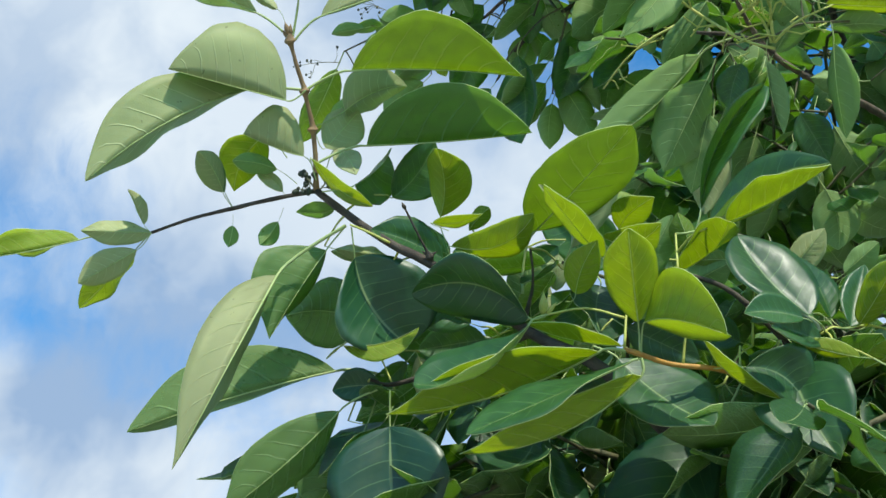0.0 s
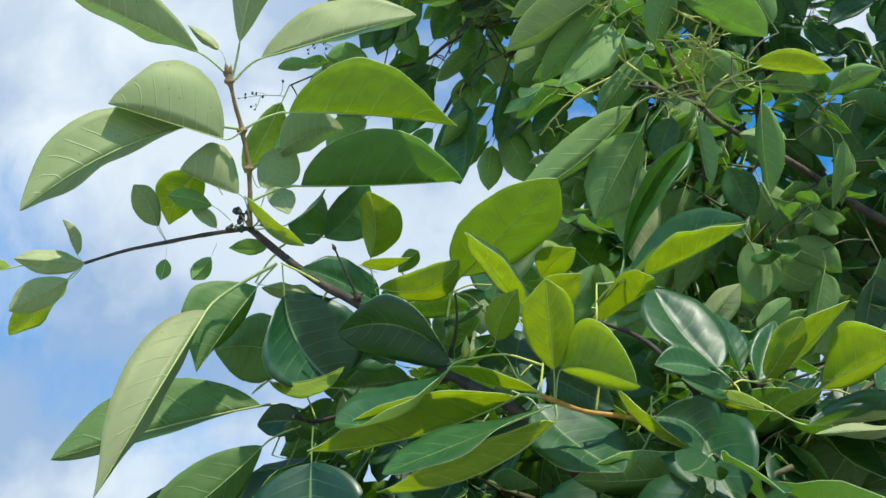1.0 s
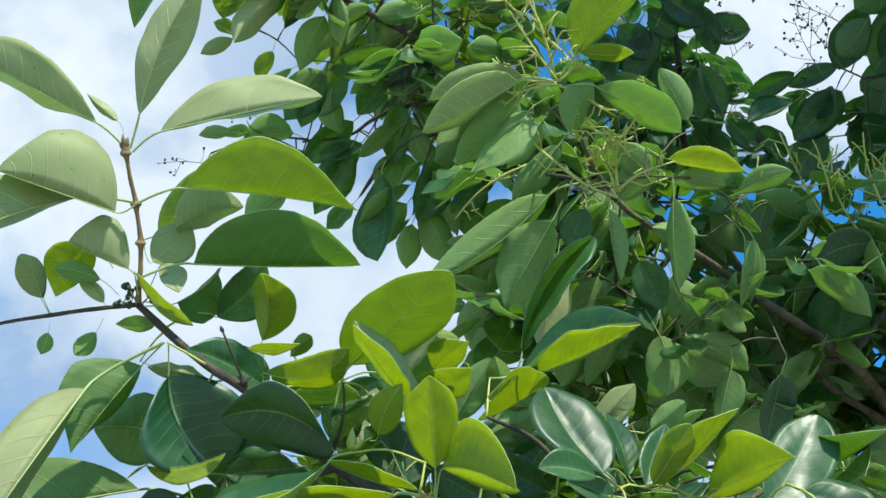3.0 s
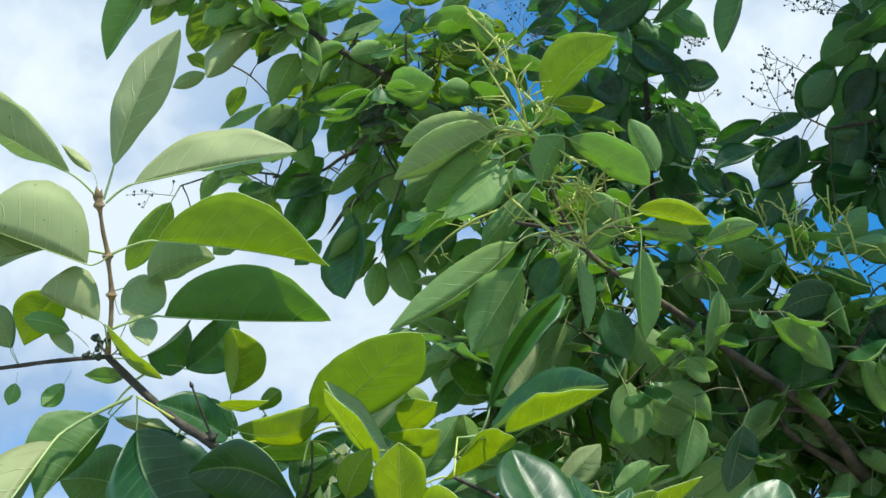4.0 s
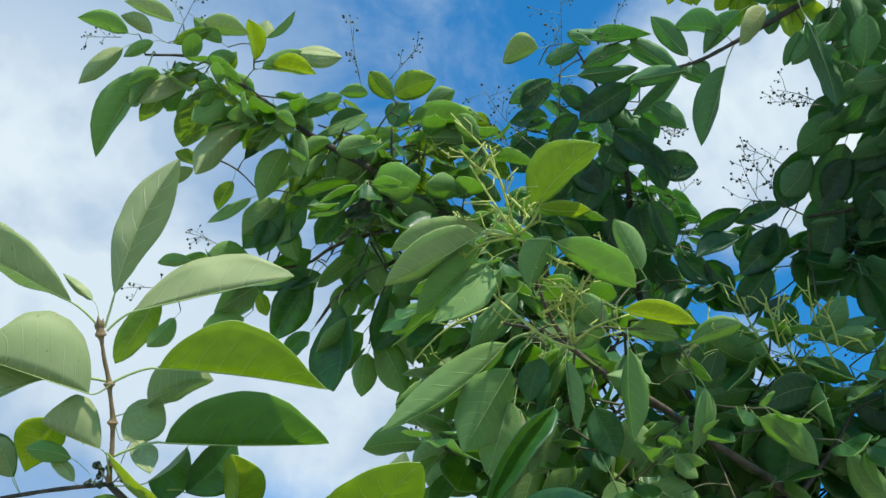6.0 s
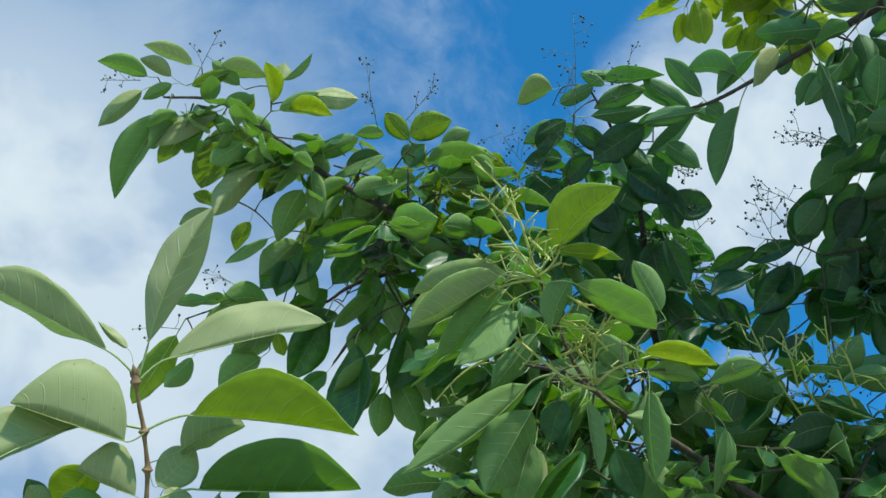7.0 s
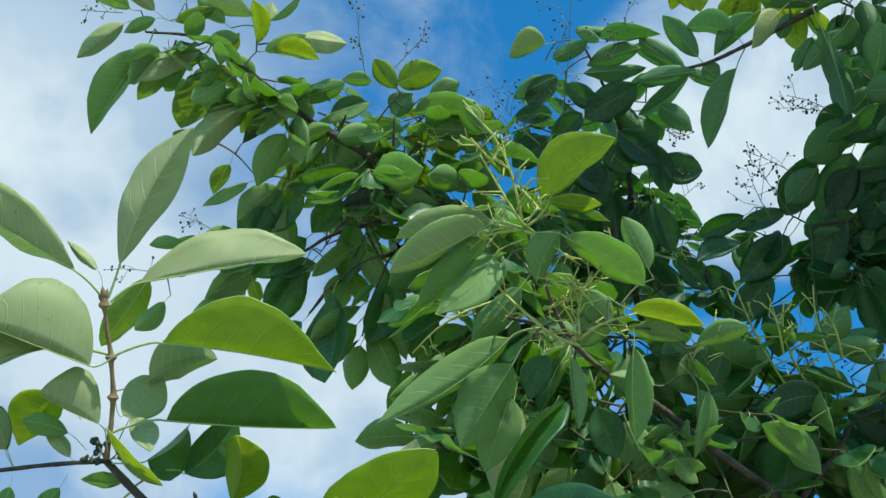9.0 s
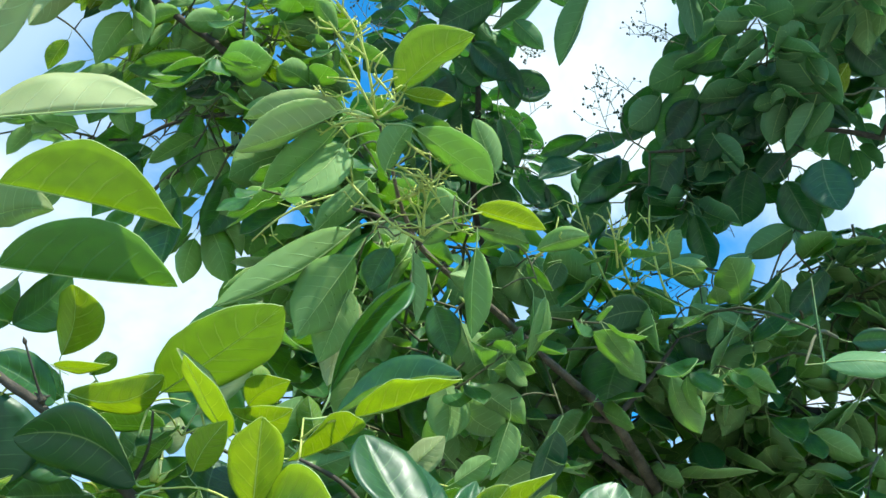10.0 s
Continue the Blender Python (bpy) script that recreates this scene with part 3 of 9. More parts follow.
leaf(shoot, (-0.0998, 0.6923, 2.2183), (-0.1254, 0.6847, 2.2359), 47, 0.0063, 46, 46, 0.0007, 0.02, (-0.0893, 0.7065, 2.1997), form=(0.68, 0.84, 0.25, -0.11, 0.05, 1.00), skin="full")
leaf(shoot, (-0.0839, 0.6903, 2.2243), (-0.0468, 0.6304, 2.3213), -17, 0.0252, 49, 45, 0.0061, 0.03, (-0.0883, 0.7050, 2.2021), form=(0.93, 0.69, 0.27, 0.17, -0.06, 1.00), skin="full")
leaf(shoot, (-0.0671, 0.6985, 2.2159), (0.0543, 0.6856, 2.2572), -60, 0.0342, 93, 13, -0.0002, 0.03, (-0.0863, 0.7067, 2.2002), form=(0.86, 0.70, 0.26, 0.29, 0.10, 1.00), skin="full")
shoot = twig(near_tree, [(-0.0693, 0.7638, 2.0984, 0.0020), (-0.1041, 0.7670, 2.0926, 0.0017), (-0.1333, 0.7703, 2.0865, 0.0017), (-0.1636, 0.7687, 2.0762, 0.0014), (-0.1929, 0.7680, 2.0629, 0.0012)], "dark", "twig")
leaf(shoot, (-0.1415, 0.7617, 2.0967), (-0.1536, 0.7226, 2.1063), 55, 0.0120, 19, 16, -0.0022, 0.02, (-0.1333, 0.7703, 2.0865), form=(0.74, 0.76, 0.24, -0.04, -0.01, 0.99), skin="full")
leaf(shoot, (-0.1408, 0.7658, 2.0986), (-0.1649, 0.7594, 2.1325), -130, 0.0116, 18, 17, 0.0012, 0.02, (-0.1343, 0.7744, 2.0891), form=(0.75, 0.74, 0.25, -0.05, -0.00, 1.01), skin="full")
leaf(shoot, (-0.1338, 0.7774, 2.0751), (-0.1367, 0.7839, 2.0597), 4, 0.0061, 16, 11, 0.0004, 0.03, (-0.1333, 0.7703, 2.0865), form=(0.72, 0.77, 0.25, 0.00, -0.01, 1.00), skin="mid")
leaf(shoot, (-0.0999, 0.7812, 2.0811), (-0.1123, 0.7832, 2.0613), 47, 0.0080, 28, 13, 0.0009, 0.01, (-0.0930, 0.7725, 2.0969), form=(0.78, 0.69, 0.25, -0.00, 0.00, 1.00), skin="mid")
leaf(shoot, (-0.1981, 0.7636, 2.0672), (-0.2095, 0.7462, 2.0880), 42, 0.0096, 16, 82, 0.0000, 0.03, (-0.1929, 0.7680, 2.0629), skin="full")
leaf(shoot, (-0.1929, 0.7680, 2.0629), (-0.2424, 0.7542, 2.0563), 59, 0.0111, 55, 16, 0.0000, 0.03, (-0.1861, 0.7680, 2.0665), skin="full")
leaf(shoot, (-0.2448, 0.7615, 2.0528), (-0.3256, 0.7510, 2.0276), 29, 0.0171, 60, 67, 0.0000, 0.03, (-0.1942, 0.7721, 2.0655), skin="young")
leaf(shoot, (-0.2019, 0.7683, 2.0476), (-0.2422, 0.7699, 2.0195), 54, 0.0122, 16, 31, 0.0000, 0.03, (-0.1916, 0.7639, 2.0604), skin="full")
leaf(shoot, (-0.2085, 0.7807, 2.0535), (-0.2537, 0.8117, 2.0210), 14, 0.0141, 16, 34, 0.0000, 0.03, (-0.1956, 0.7762, 2.0680), skin="young")
shoot = twig(near_tree, [(-0.0101, 0.7564, 2.0473, 0.0012), (-0.0267, 0.7508, 2.0536, 0.0010), (-0.0402, 0.7554, 2.0624, 0.0008)], "green", "twig")
leaf(shoot, (-0.0921, 0.7596, 2.0210), (-0.1399, 0.7261, 1.8580), 85, 0.0303, 32, 64, -0.0044, 0.08, (-0.0424, 0.7471, 2.0562), form=(0.70, 1.02, 0.27, -0.15, -0.00, 1.02), skin="dimmed")
leaf(shoot, (-0.0539, 0.8334, 1.9796), (-0.2043, 0.8234, 1.9238), 43, 0.0411, 41, 57, -0.0044, 0.02, (-0.0169, 0.8384, 1.9780), form=(0.84, 0.82, 0.18, -0.40, 0.07, 1.01), skin="inner_shade")
leaf(shoot, (-0.0607, 0.7804, 2.0553), (-0.0977, 0.7831, 1.9810), 27, 0.0378, 33, 43, -0.0028, 0.02, (-0.0458, 0.7724, 2.0721), form=(0.77, 0.92, 0.35, 0.34, 0.01, 0.98), skin="inner_shade")
leaf(shoot, (-0.0368, 0.7686, 2.0418), (0.0029, 0.8035, 1.9872), 110, 0.0479, 38, 33, 0.0080, 0.05, (-0.0394, 0.7564, 2.0611), form=(0.72, 0.48, 0.08, -0.07, -0.11, 0.95), skin="deep_shade")
twig(near_tree, [(-0.0027, 0.7580, 2.0435, 0.0010), (-0.0163, 0.7877, 2.0303, 0.0008), (-0.0298, 0.8174, 1.9979, 0.0007)], "green", "side_twig", 5, 3)
leaf(shoot, (-0.0399, 0.8068, 2.0116), (-0.0945, 0.8240, 2.0214), 72, 0.0302, 20, 20, -0.0046, 0.00, (-0.0298, 0.8174, 1.9979), form=(0.62, 0.81, 0.20, -0.16, 0.02, 0.98), skin="inner_shade")
twig(near_tree, [(-0.0298, 0.8174, 1.9979, 0.0010), (-0.0423, 0.8021, 1.9886, 0.0008), (-0.0547, 0.7868, 1.9673, 0.0007)], "green", "side_twig", 5, 3)
leaf(shoot, (-0.0422, 0.7808, 1.9742), (0.0129, 0.7722, 1.9853), -99, 0.0139, 11, 65, -0.0058, -0.01, (-0.0547, 0.7868, 1.9673), form=(0.70, 0.67, 0.20, -0.03, -0.02, 1.01), skin="young")
twig(near_tree, [(-0.0298, 0.8174, 1.9979, 0.0010), (-0.0186, 0.8217, 1.9846, 0.0008), (-0.0074, 0.8260, 1.9606, 0.0007)], "green", "side_twig", 5, 3)
leaf(shoot, (-0.0160, 0.8242, 1.9606), (-0.0552, 0.8322, 1.9625), -112, 0.0137, 29, 12, 0.0029, 0.02, (-0.0074, 0.8260, 1.9606), form=(0.70, 0.69, 0.23, 0.12, 0.01, 1.01), skin="deep_shade")
twig(near_tree, [(0.0259, 0.7586, 2.0268, 0.0010), (0.0341, 0.7757, 2.0451, 0.0008), (0.0422, 0.7928, 2.0525, 0.0007)], "green", "side_twig", 5, 3)
leaf(shoot, (0.0282, 0.7905, 2.0537), (-0.0247, 0.7544, 2.0575), -100, 0.0190, 27, 11, 0.0035, 0.02, (0.0422, 0.7928, 2.0525), form=(0.68, 0.77, 0.24, -0.13, 0.03, 1.00), skin="full")
leaf(shoot, (0.0362, 0.7427, 2.0364), (0.0943, 0.7055, 2.0402), -22, 0.0159, 20, 21, -0.0117, 0.05, (0.0487, 0.7561, 2.0138), form=(0.78, 0.75, 0.18, 0.17, -0.06, 0.98), skin="young")
twig(near_tree, [(0.0422, 0.7928, 2.0525, 0.0010), (0.0639, 0.8018, 2.0619, 0.0008), (0.0855, 0.8108, 2.0599, 0.0007)], "green", "side_twig", 5, 3)
leaf(shoot, (0.0225, 0.7312, 2.0492), (0.0583, 0.7267, 2.0540), 19, 0.0100, -6, 17, -0.0006, 0.07, (0.0855, 0.8108, 2.0599), form=(0.69, 0.84, 0.25, -0.13, -0.02, 1.00), skin="young")
twig(near_tree, [(-0.0162, 0.7876, 2.0303, 0.0010), (-0.0105, 0.7974, 2.0512, 0.0008), (-0.0049, 0.8072, 2.0627, 0.0007)], "green", "side_twig", 5, 3)
leaf(shoot, (-0.0140, 0.8058, 2.0619), (-0.0599, 0.7983, 2.0650), 59, 0.0093, 49, 32, 0.0000, 0.03, (-0.0049, 0.8072, 2.0627), skin="full")
twig(near_tree, [(0.0630, 0.8014, 2.0616, 0.0010), (0.0563, 0.8030, 2.0792, 0.0008), (0.0496, 0.8046, 2.0894, 0.0007)], "green", "side_twig", 5, 3)
leaf(shoot, (0.0476, 0.8049, 2.0886), (0.0636, 0.7772, 2.0918), -42, 0.0081, 27, 24, 0.0011, -0.01, (0.0496, 0.8046, 2.0894), form=(0.77, 0.71, 0.25, 0.03, 0.01, 1.01), skin="thin")
twig(near_tree, [(0.0855, 0.8108, 2.0599, 0.0010), (0.0870, 0.8206, 2.0775, 0.0008), (0.0885, 0.8305, 2.0871, 0.0007)], "green", "side_twig", 5, 3)
leaf(shoot, (0.0926, 0.8360, 2.0748), (0.1129, 0.8633, 2.0228), -29, 0.0188, 16, 33, 0.0000, 0.03, (0.0885, 0.8305, 2.0871), skin="full")
shoot = twig(near_tree, [(0.0238, 0.7584, 2.0284, 0.0016), (0.0213, 0.7548, 2.0318, 0.0015), (0.0204, 0.7534, 2.0331, 0.0031), (0.0193, 0.7518, 2.0346, 0.0026), (0.0179, 0.7499, 2.0363, 0.0011), (0.0137, 0.7438, 2.0421, 0.0009), (0.0021, 0.7265, 2.0588, 0.0008)], "dark", "twig")
bud(shoot, (0.0025, 0.7271, 2.0582), (0.0001, 0.7236, 2.0616), 0.0016, "dark")
bud(shoot, (0.0198, 0.7526, 2.0339), (0.0138, 0.7506, 2.0369), 0.0012, "dark")
bud(shoot, (0.0198, 0.7526, 2.0339), (0.0258, 0.7506, 2.0369), 0.0012, "dark")
shoot = twig(near_tree, [(0.0892, 0.7586, 1.9877, 0.0020), (0.0937, 0.7466, 2.0019, 0.0013), (0.0939, 0.7351, 2.0131, 0.0009), (0.0920, 0.7262, 2.0246, 0.0009)], "dark", "twig")
bud(shoot, (0.1015, 0.7486, 1.9843), (0.1015, 0.7410, 1.9982), 0.0036, "green")
bud(shoot, (0.1039, 0.7485, 1.9842), (0.1106, 0.7442, 1.9914), 0.0020, "green")
leaf(shoot, (0.0903, 0.7411, 1.9775), (0.0076, 0.7529, 2.0027), -149, 0.0288, 14, 27, 0.0117, 0.12, (0.1023, 0.7404, 1.9782), form=(0.68, 0.74, 0.11, -0.37, -0.23, 1.00), skin="deep_shade")
# the less bright skin stands in for neighbours' shadow on this leaf
leaf(shoot, (0.0961, 0.7368, 2.0456), (0.1585, 0.6502, 2.0758), -1, 0.0376, 17, 0, 0.0004, 0.02, (0.0874, 0.7598, 2.0067), form=(0.70, 0.71, 0.19, 0.07, -0.09, 0.99), skin="thin")
twig(near_tree, [(0.0920, 0.7262, 2.0246, 0.0010), (0.1046, 0.7478, 2.0348, 0.0008), (0.1171, 0.7694, 2.0328, 0.0007)], "green", "side_twig", 5, 3)
leaf(shoot, (0.1232, 0.7591, 2.0445), (0.1533, 0.7074, 2.1168), -29, 0.0193, 16, 65, 0.0000, 0.03, (0.1171, 0.7694, 2.0328), skin="full")
twig(near_tree, [(0.1171, 0.7694, 2.0328, 0.0010), (0.1321, 0.7630, 2.0396, 0.0008), (0.1471, 0.7565, 2.0385, 0.0007)], "green", "side_twig", 5, 3)
leaf(shoot, (0.1573, 0.7406, 2.0492), (0.1777, 0.6992, 2.0504), -24, 0.0133, 9, 10, 0.0045, 0.05, (0.1471, 0.7565, 2.0385), form=(0.67, 0.86, 0.25, -0.03, -0.02, 1.01), skin="young")
leaf(shoot, (0.1189, 0.6791, 1.9621), (0.1307, 0.6413, 1.9798), -22, 0.0113, 8, 11, 0.0025, 0.05, (0.1042, 0.7403, 1.9781), form=(0.66, 0.86, 0.25, -0.01, -0.01, 1.00), skin="young")
shoot = twig(near_tree, [(0.2946, 0.7506, 1.9080, 0.0026), (0.2529, 0.7263, 1.9131, 0.0022), (0.2141, 0.6996, 1.9177, 0.0019), (0.1788, 0.6896, 1.9174, 0.0016), (0.1561, 0.6759, 1.9181, 0.0019), (0.1475, 0.6756, 1.9210, 0.0013)], "orange", "twig")
twig(near_tree, [(0.1475, 0.6756, 1.9210, 0.0010), (0.1510, 0.6773, 1.9524, 0.0008), (0.1545, 0.6791, 1.9715, 0.0007)], "green", "side_twig", 5, 3)
leaf(shoot, (0.1359, 0.6655, 1.9818), (0.0967, 0.6136, 2.0030), -28, 0.0165, 8, 8, 0.0000, 0.02, (0.1545, 0.6791, 1.9715), form=(0.74, 0.80, 0.25, 0.00, 0.00, 1.00), skin="young")
leaf(shoot, (0.1447, 0.7206, 2.0226), (0.0960, 0.6738, 2.0433), 108, 0.0160, 2, 2, 0.0000, 0.02, (0.1530, 0.6783, 1.9635), form=(0.70, 0.85, 0.25, 0.00, 0.00, 1.00), skin="full")
leaf(shoot, (0.1559, 0.6670, 1.9352), (0.1450, 0.6044, 1.9657), 7, 0.0191, 32, 26, 0.0002, 0.01, (0.1568, 0.6755, 1.9187), form=(0.80, 0.81, 0.27, 0.02, -0.03, 0.99), skin="young")
leaf(shoot, (0.1601, 0.6663, 1.9352), (0.2011, 0.6232, 1.9048), -39, 0.0297, 41, 35, 0.0089, 0.06, (0.1578, 0.6754, 1.9186), form=(0.65, 0.63, 0.12, -0.14, -0.19, 1.04), skin="young")
leaf(shoot, (0.1466, 0.6839, 1.9278), (0.0875, 0.6899, 1.9458), -8, 0.0156, 17, 17, 0.0002, 0.05, (0.1521, 0.6847, 1.9240), form=(0.79, 0.76, 0.25, 0.00, 0.05, 1.00), skin="young")
leaf(shoot, (0.1319, 0.6786, 1.9208), (-0.0037, 0.7222, 1.8962), -7, 0.0372, 19, 17, 0.0155, 0.02, (0.1499, 0.6759, 1.9196), form=(0.79, 1.10, 0.23, -0.40, 0.08, 1.01), skin="young")
twig(near_tree, [(0.1499, 0.6768, 1.9432, 0.0010), (0.1253, 0.6794, 1.9518, 0.0008), (0.1006, 0.6820, 1.9484, 0.0007)], "green", "side_twig", 5, 3)
leaf(shoot, (0.0880, 0.6771, 1.9385), (0.0147, 0.7050, 1.9097), -58, 0.0327, 28, 4, -0.0122, 0.11, (0.1006, 0.6820, 1.9484), form=(0.97, 0.49, 0.18, 0.28, 0.19, 1.00), skin="full")
leaf(shoot, (0.1477, 0.6542, 1.9021), (0.0500, 0.6447, 1.8509), -43, 0.0330, 13, -9, -0.0016, 0.00, (0.1527, 0.6524, 1.9028), form=(0.74, 0.73, 0.20, 0.38, 0.12, 1.00), skin="full")
leaf(shoot, (0.1553, 0.6643, 1.8976), (0.0448, 0.7082, 1.8638), -13, 0.0299, 17, 19, 0.0020, 0.10, (0.1556, 0.6609, 1.9077), form=(0.62, 0.87, 0.25, -0.04, 0.03, 1.00), skin="young")
twig(near_tree, [(0.1332, 0.7668, 1.9509, 0.0010), (0.1333, 0.7457, 1.9541, 0.0008), (0.1335, 0.7246, 1.9470, 0.0007)], "green", "side_twig", 5, 3)
leaf(shoot, (0.1493, 0.7234, 1.9376), (0.2014, 0.6888, 1.8763), 56, 0.0312, 4, 18, 0.0026, 0.05, (0.1335, 0.7246, 1.9470), form=(0.85, 0.71, 0.27, -0.04, -0.05, 1.00), skin="full")
twig(near_tree, [(0.1857, 0.6915, 1.9175, 0.0010), (0.1873, 0.6854, 1.9316, 0.0008), (0.1890, 0.6792, 1.9396, 0.0007)], "green", "side_twig", 5, 3)
leaf(shoot, (0.1995, 0.6845, 1.9317), (0.2457, 0.6928, 1.8957), 15, 0.0150, 14, 12, -0.0036, 0.11, (0.1890, 0.6792, 1.9396), form=(0.72, 0.85, 0.26, 0.06, -0.00, 0.99), skin="young")
leaf(shoot, (0.2246, 0.6896, 1.9158), (0.2639, 0.7057, 1.8927), 114, 0.0225, 12, 43, -0.0093, 0.01, (0.2032, 0.6965, 1.9176), form=(0.67, 0.71, 0.19, -0.09, 0.01, 0.96), skin="full")
twig(near_tree, [(0.2430, 0.7194, 1.9143, 0.0010), (0.2483, 0.7144, 1.9336, 0.0008), (0.2535, 0.7093, 1.9447, 0.0007)], "green", "side_twig", 5, 3)
leaf(shoot, (0.2580, 0.7087, 1.9251), (0.2712, 0.6789, 1.8504), 43, 0.0327, 12, 15, 0.0033, -0.02, (0.2535, 0.7093, 1.9447), form=(0.73, 0.96, 0.21, 0.20, 0.13, 1.00), skin="full")
leaf(shoot, (0.2156, 0.7510, 1.9014), (0.1724, 0.7267, 1.8145), -74, 0.0466, -25, -27, 0.0040, 0.12, (0.2306, 0.7371, 1.9260), form=(0.65, 0.49, 0.23, -0.50, -0.16, 1.07), skin="deep_shade")
twig(near_tree, [(0.1872, 0.7865, 1.9089, 0.0010), (0.2077, 0.7812, 1.9334, 0.0008), (0.2283, 0.7759, 1.9446, 0.0007)], "green", "side_twig", 5, 3)
leaf(shoot, (0.2347, 0.7770, 1.9349), (0.2667, 0.7823, 1.8942), 118, 0.0211, 39, 16, -0.0000, 0.03, (0.2283, 0.7759, 1.9446), skin="full")
twig(near_tree, [(0.1333, 0.7457, 1.9541, 0.0010), (0.1410, 0.7424, 1.9682, 0.0008), (0.1486, 0.7391, 1.9757, 0.0007)], "green", "side_twig", 5, 3)
leaf(shoot, (0.1584, 0.7399, 1.9694), (0.2072, 0.7439, 1.9458), 119, 0.0161, 16, 16, -0.0000, 0.03, (0.1486, 0.7391, 1.9757), skin="full")
shoot = twig(near_tree, [(0.2946, 0.7506, 1.9080, 0.0030), (0.2746, 0.7399, 1.9443, 0.0024), (0.2336, 0.7361, 1.9943, 0.0020), (0.1957, 0.7343, 2.0112, 0.0014)], "dark", "twig")
twig(near_tree, [(0.2729, 0.7398, 1.9464, 0.0010), (0.2792, 0.7278, 1.9540, 0.0008), (0.2855, 0.7159, 1.9548, 0.0007)], "green", "side_twig", 5, 3)
leaf(shoot, (0.2657, 0.6791, 1.9475), (0.2315, 0.6987, 2.0185), -55, 0.0292, 25, 11, -0.0039, 0.02, (0.2855, 0.7159, 1.9548), form=(0.66, 0.68, 0.16, -0.04, -0.05, 0.99), skin="full")
twig(near_tree, [(0.2841, 0.7186, 1.9546, 0.0010), (0.2929, 0.7236, 1.9618, 0.0008), (0.3017, 0.7286, 1.9637, 0.0007)], "green", "side_twig", 5, 3)
leaf(shoot, (0.2955, 0.7305, 1.9726), (0.2796, 0.7282, 2.0193), -68, 0.0148, 20, 12, 0.0044, 0.01, (0.3017, 0.7286, 1.9637), form=(0.69, 0.83, 0.24, -0.15, 0.10, 1.00), skin="full")
leaf(shoot, (0.3047, 0.7219, 1.9617), (0.3251, 0.7321, 2.0159), 62, 0.0130, 32, 16, -0.0000, 0.03, (0.2956, 0.7251, 1.9624), skin="full")
leaf(shoot, (0.3070, 0.7114, 1.9579), (0.3224, 0.6645, 1.9805), -24, 0.0141, 16, 41, 0.0000, 0.03, (0.2987, 0.7269, 1.9631), skin="young")
leaf(shoot, (0.1457, 0.7355, 2.0391), (0.1805, 0.6962, 2.0274), -22, 0.0140, 7, 8, -0.0066, 0.09, (0.1471, 0.7565, 2.0385), form=(0.73, 0.84, 0.25, 0.27, -0.08, 0.98), skin="young")
twig(near_tree, [(0.1471, 0.7565, 2.0385, 0.0010), (0.1597, 0.7776, 2.0402, 0.0008), (0.1724, 0.7986, 2.0299, 0.0007)], "green", "side_twig", 5, 3)
leaf(shoot, (0.1842, 0.7976, 2.0256), (0.2433, 0.7926, 2.0136), 116, 0.0220, 16, 16, -0.0000, 0.03, (0.1724, 0.7986, 2.0299), skin="full")
twig(near_tree, [(0.1724, 0.7986, 2.0299, 0.0010), (0.1630, 0.8076, 2.0192, 0.0008), (0.1536, 0.8165, 1.9988, 0.0007)], "green", "side_twig", 5, 3)
leaf(shoot, (0.1464, 0.8144, 2.0030), (0.1104, 0.8040, 2.0313), -122, 0.0178, 16, 16, -0.0000, 0.03, (0.1536, 0.8165, 1.9988), skin="mid")
twig(near_tree, [(0.2283, 0.7759, 1.9446, 0.0010), (0.2421, 0.7855, 1.9702, 0.0008), (0.2559, 0.7951, 1.9835, 0.0007)], "green", "side_twig", 5, 3)
leaf(shoot, (0.2471, 0.7949, 1.9862), (0.2034, 0.7941, 2.0071), -117, 0.0173, 16, 16, -0.0000, 0.03, (0.2559, 0.7951, 1.9835), skin="mid")
twig(near_tree, [(0.0855, 0.8108, 2.0599, 0.0010), (0.0908, 0.8137, 2.0403, 0.0008), (0.0962, 0.8166, 2.0080, 0.0007)], "green", "side_twig", 5, 3)
leaf(shoot, (0.0953, 0.8119, 2.0149), (0.0910, 0.7884, 2.0570), 7, 0.0170, 16, 16, 0.0000, 0.03, (0.0962, 0.8166, 2.0080), skin="inner_shade")
twig(near_tree, [(0.1724, 0.7986, 2.0299, 0.0010), (0.1940, 0.7970, 2.0414, 0.0008), (0.2156, 0.7954, 2.0421, 0.0007)], "green", "side_twig", 5, 3)
leaf(shoot, (0.2230, 0.7918, 2.0445), (0.2598, 0.7736, 2.0635), 120, 0.0149, 16, 16, -0.0000, 0.03, (0.2156, 0.7954, 2.0421), skin="mid")
leaf(shoot, (0.2578, 0.6652, 1.9381), (0.2184, 0.6497, 1.9328), -85, 0.0125, 26, 22, 0.0033, 0.02, (0.2855, 0.7159, 1.9548), form=(0.71, 0.71, 0.23, -0.08, -0.00, 1.01), skin="full")
twig(near_tree, [(0.2855, 0.7159, 1.9548, 0.0010), (0.2854, 0.7064, 1.9474, 0.0008), (0.2852, 0.6969, 1.9329, 0.0007)], "green", "side_twig", 5, 3)
leaf(shoot, (0.2768, 0.6964, 1.9365), (0.2415, 0.6808, 1.9399), -88, 0.0121, 19, 19, 0.0024, 0.01, (0.2852, 0.6969, 1.9329), form=(0.69, 0.76, 0.23, -0.08, 0.02, 1.01), skin="full")
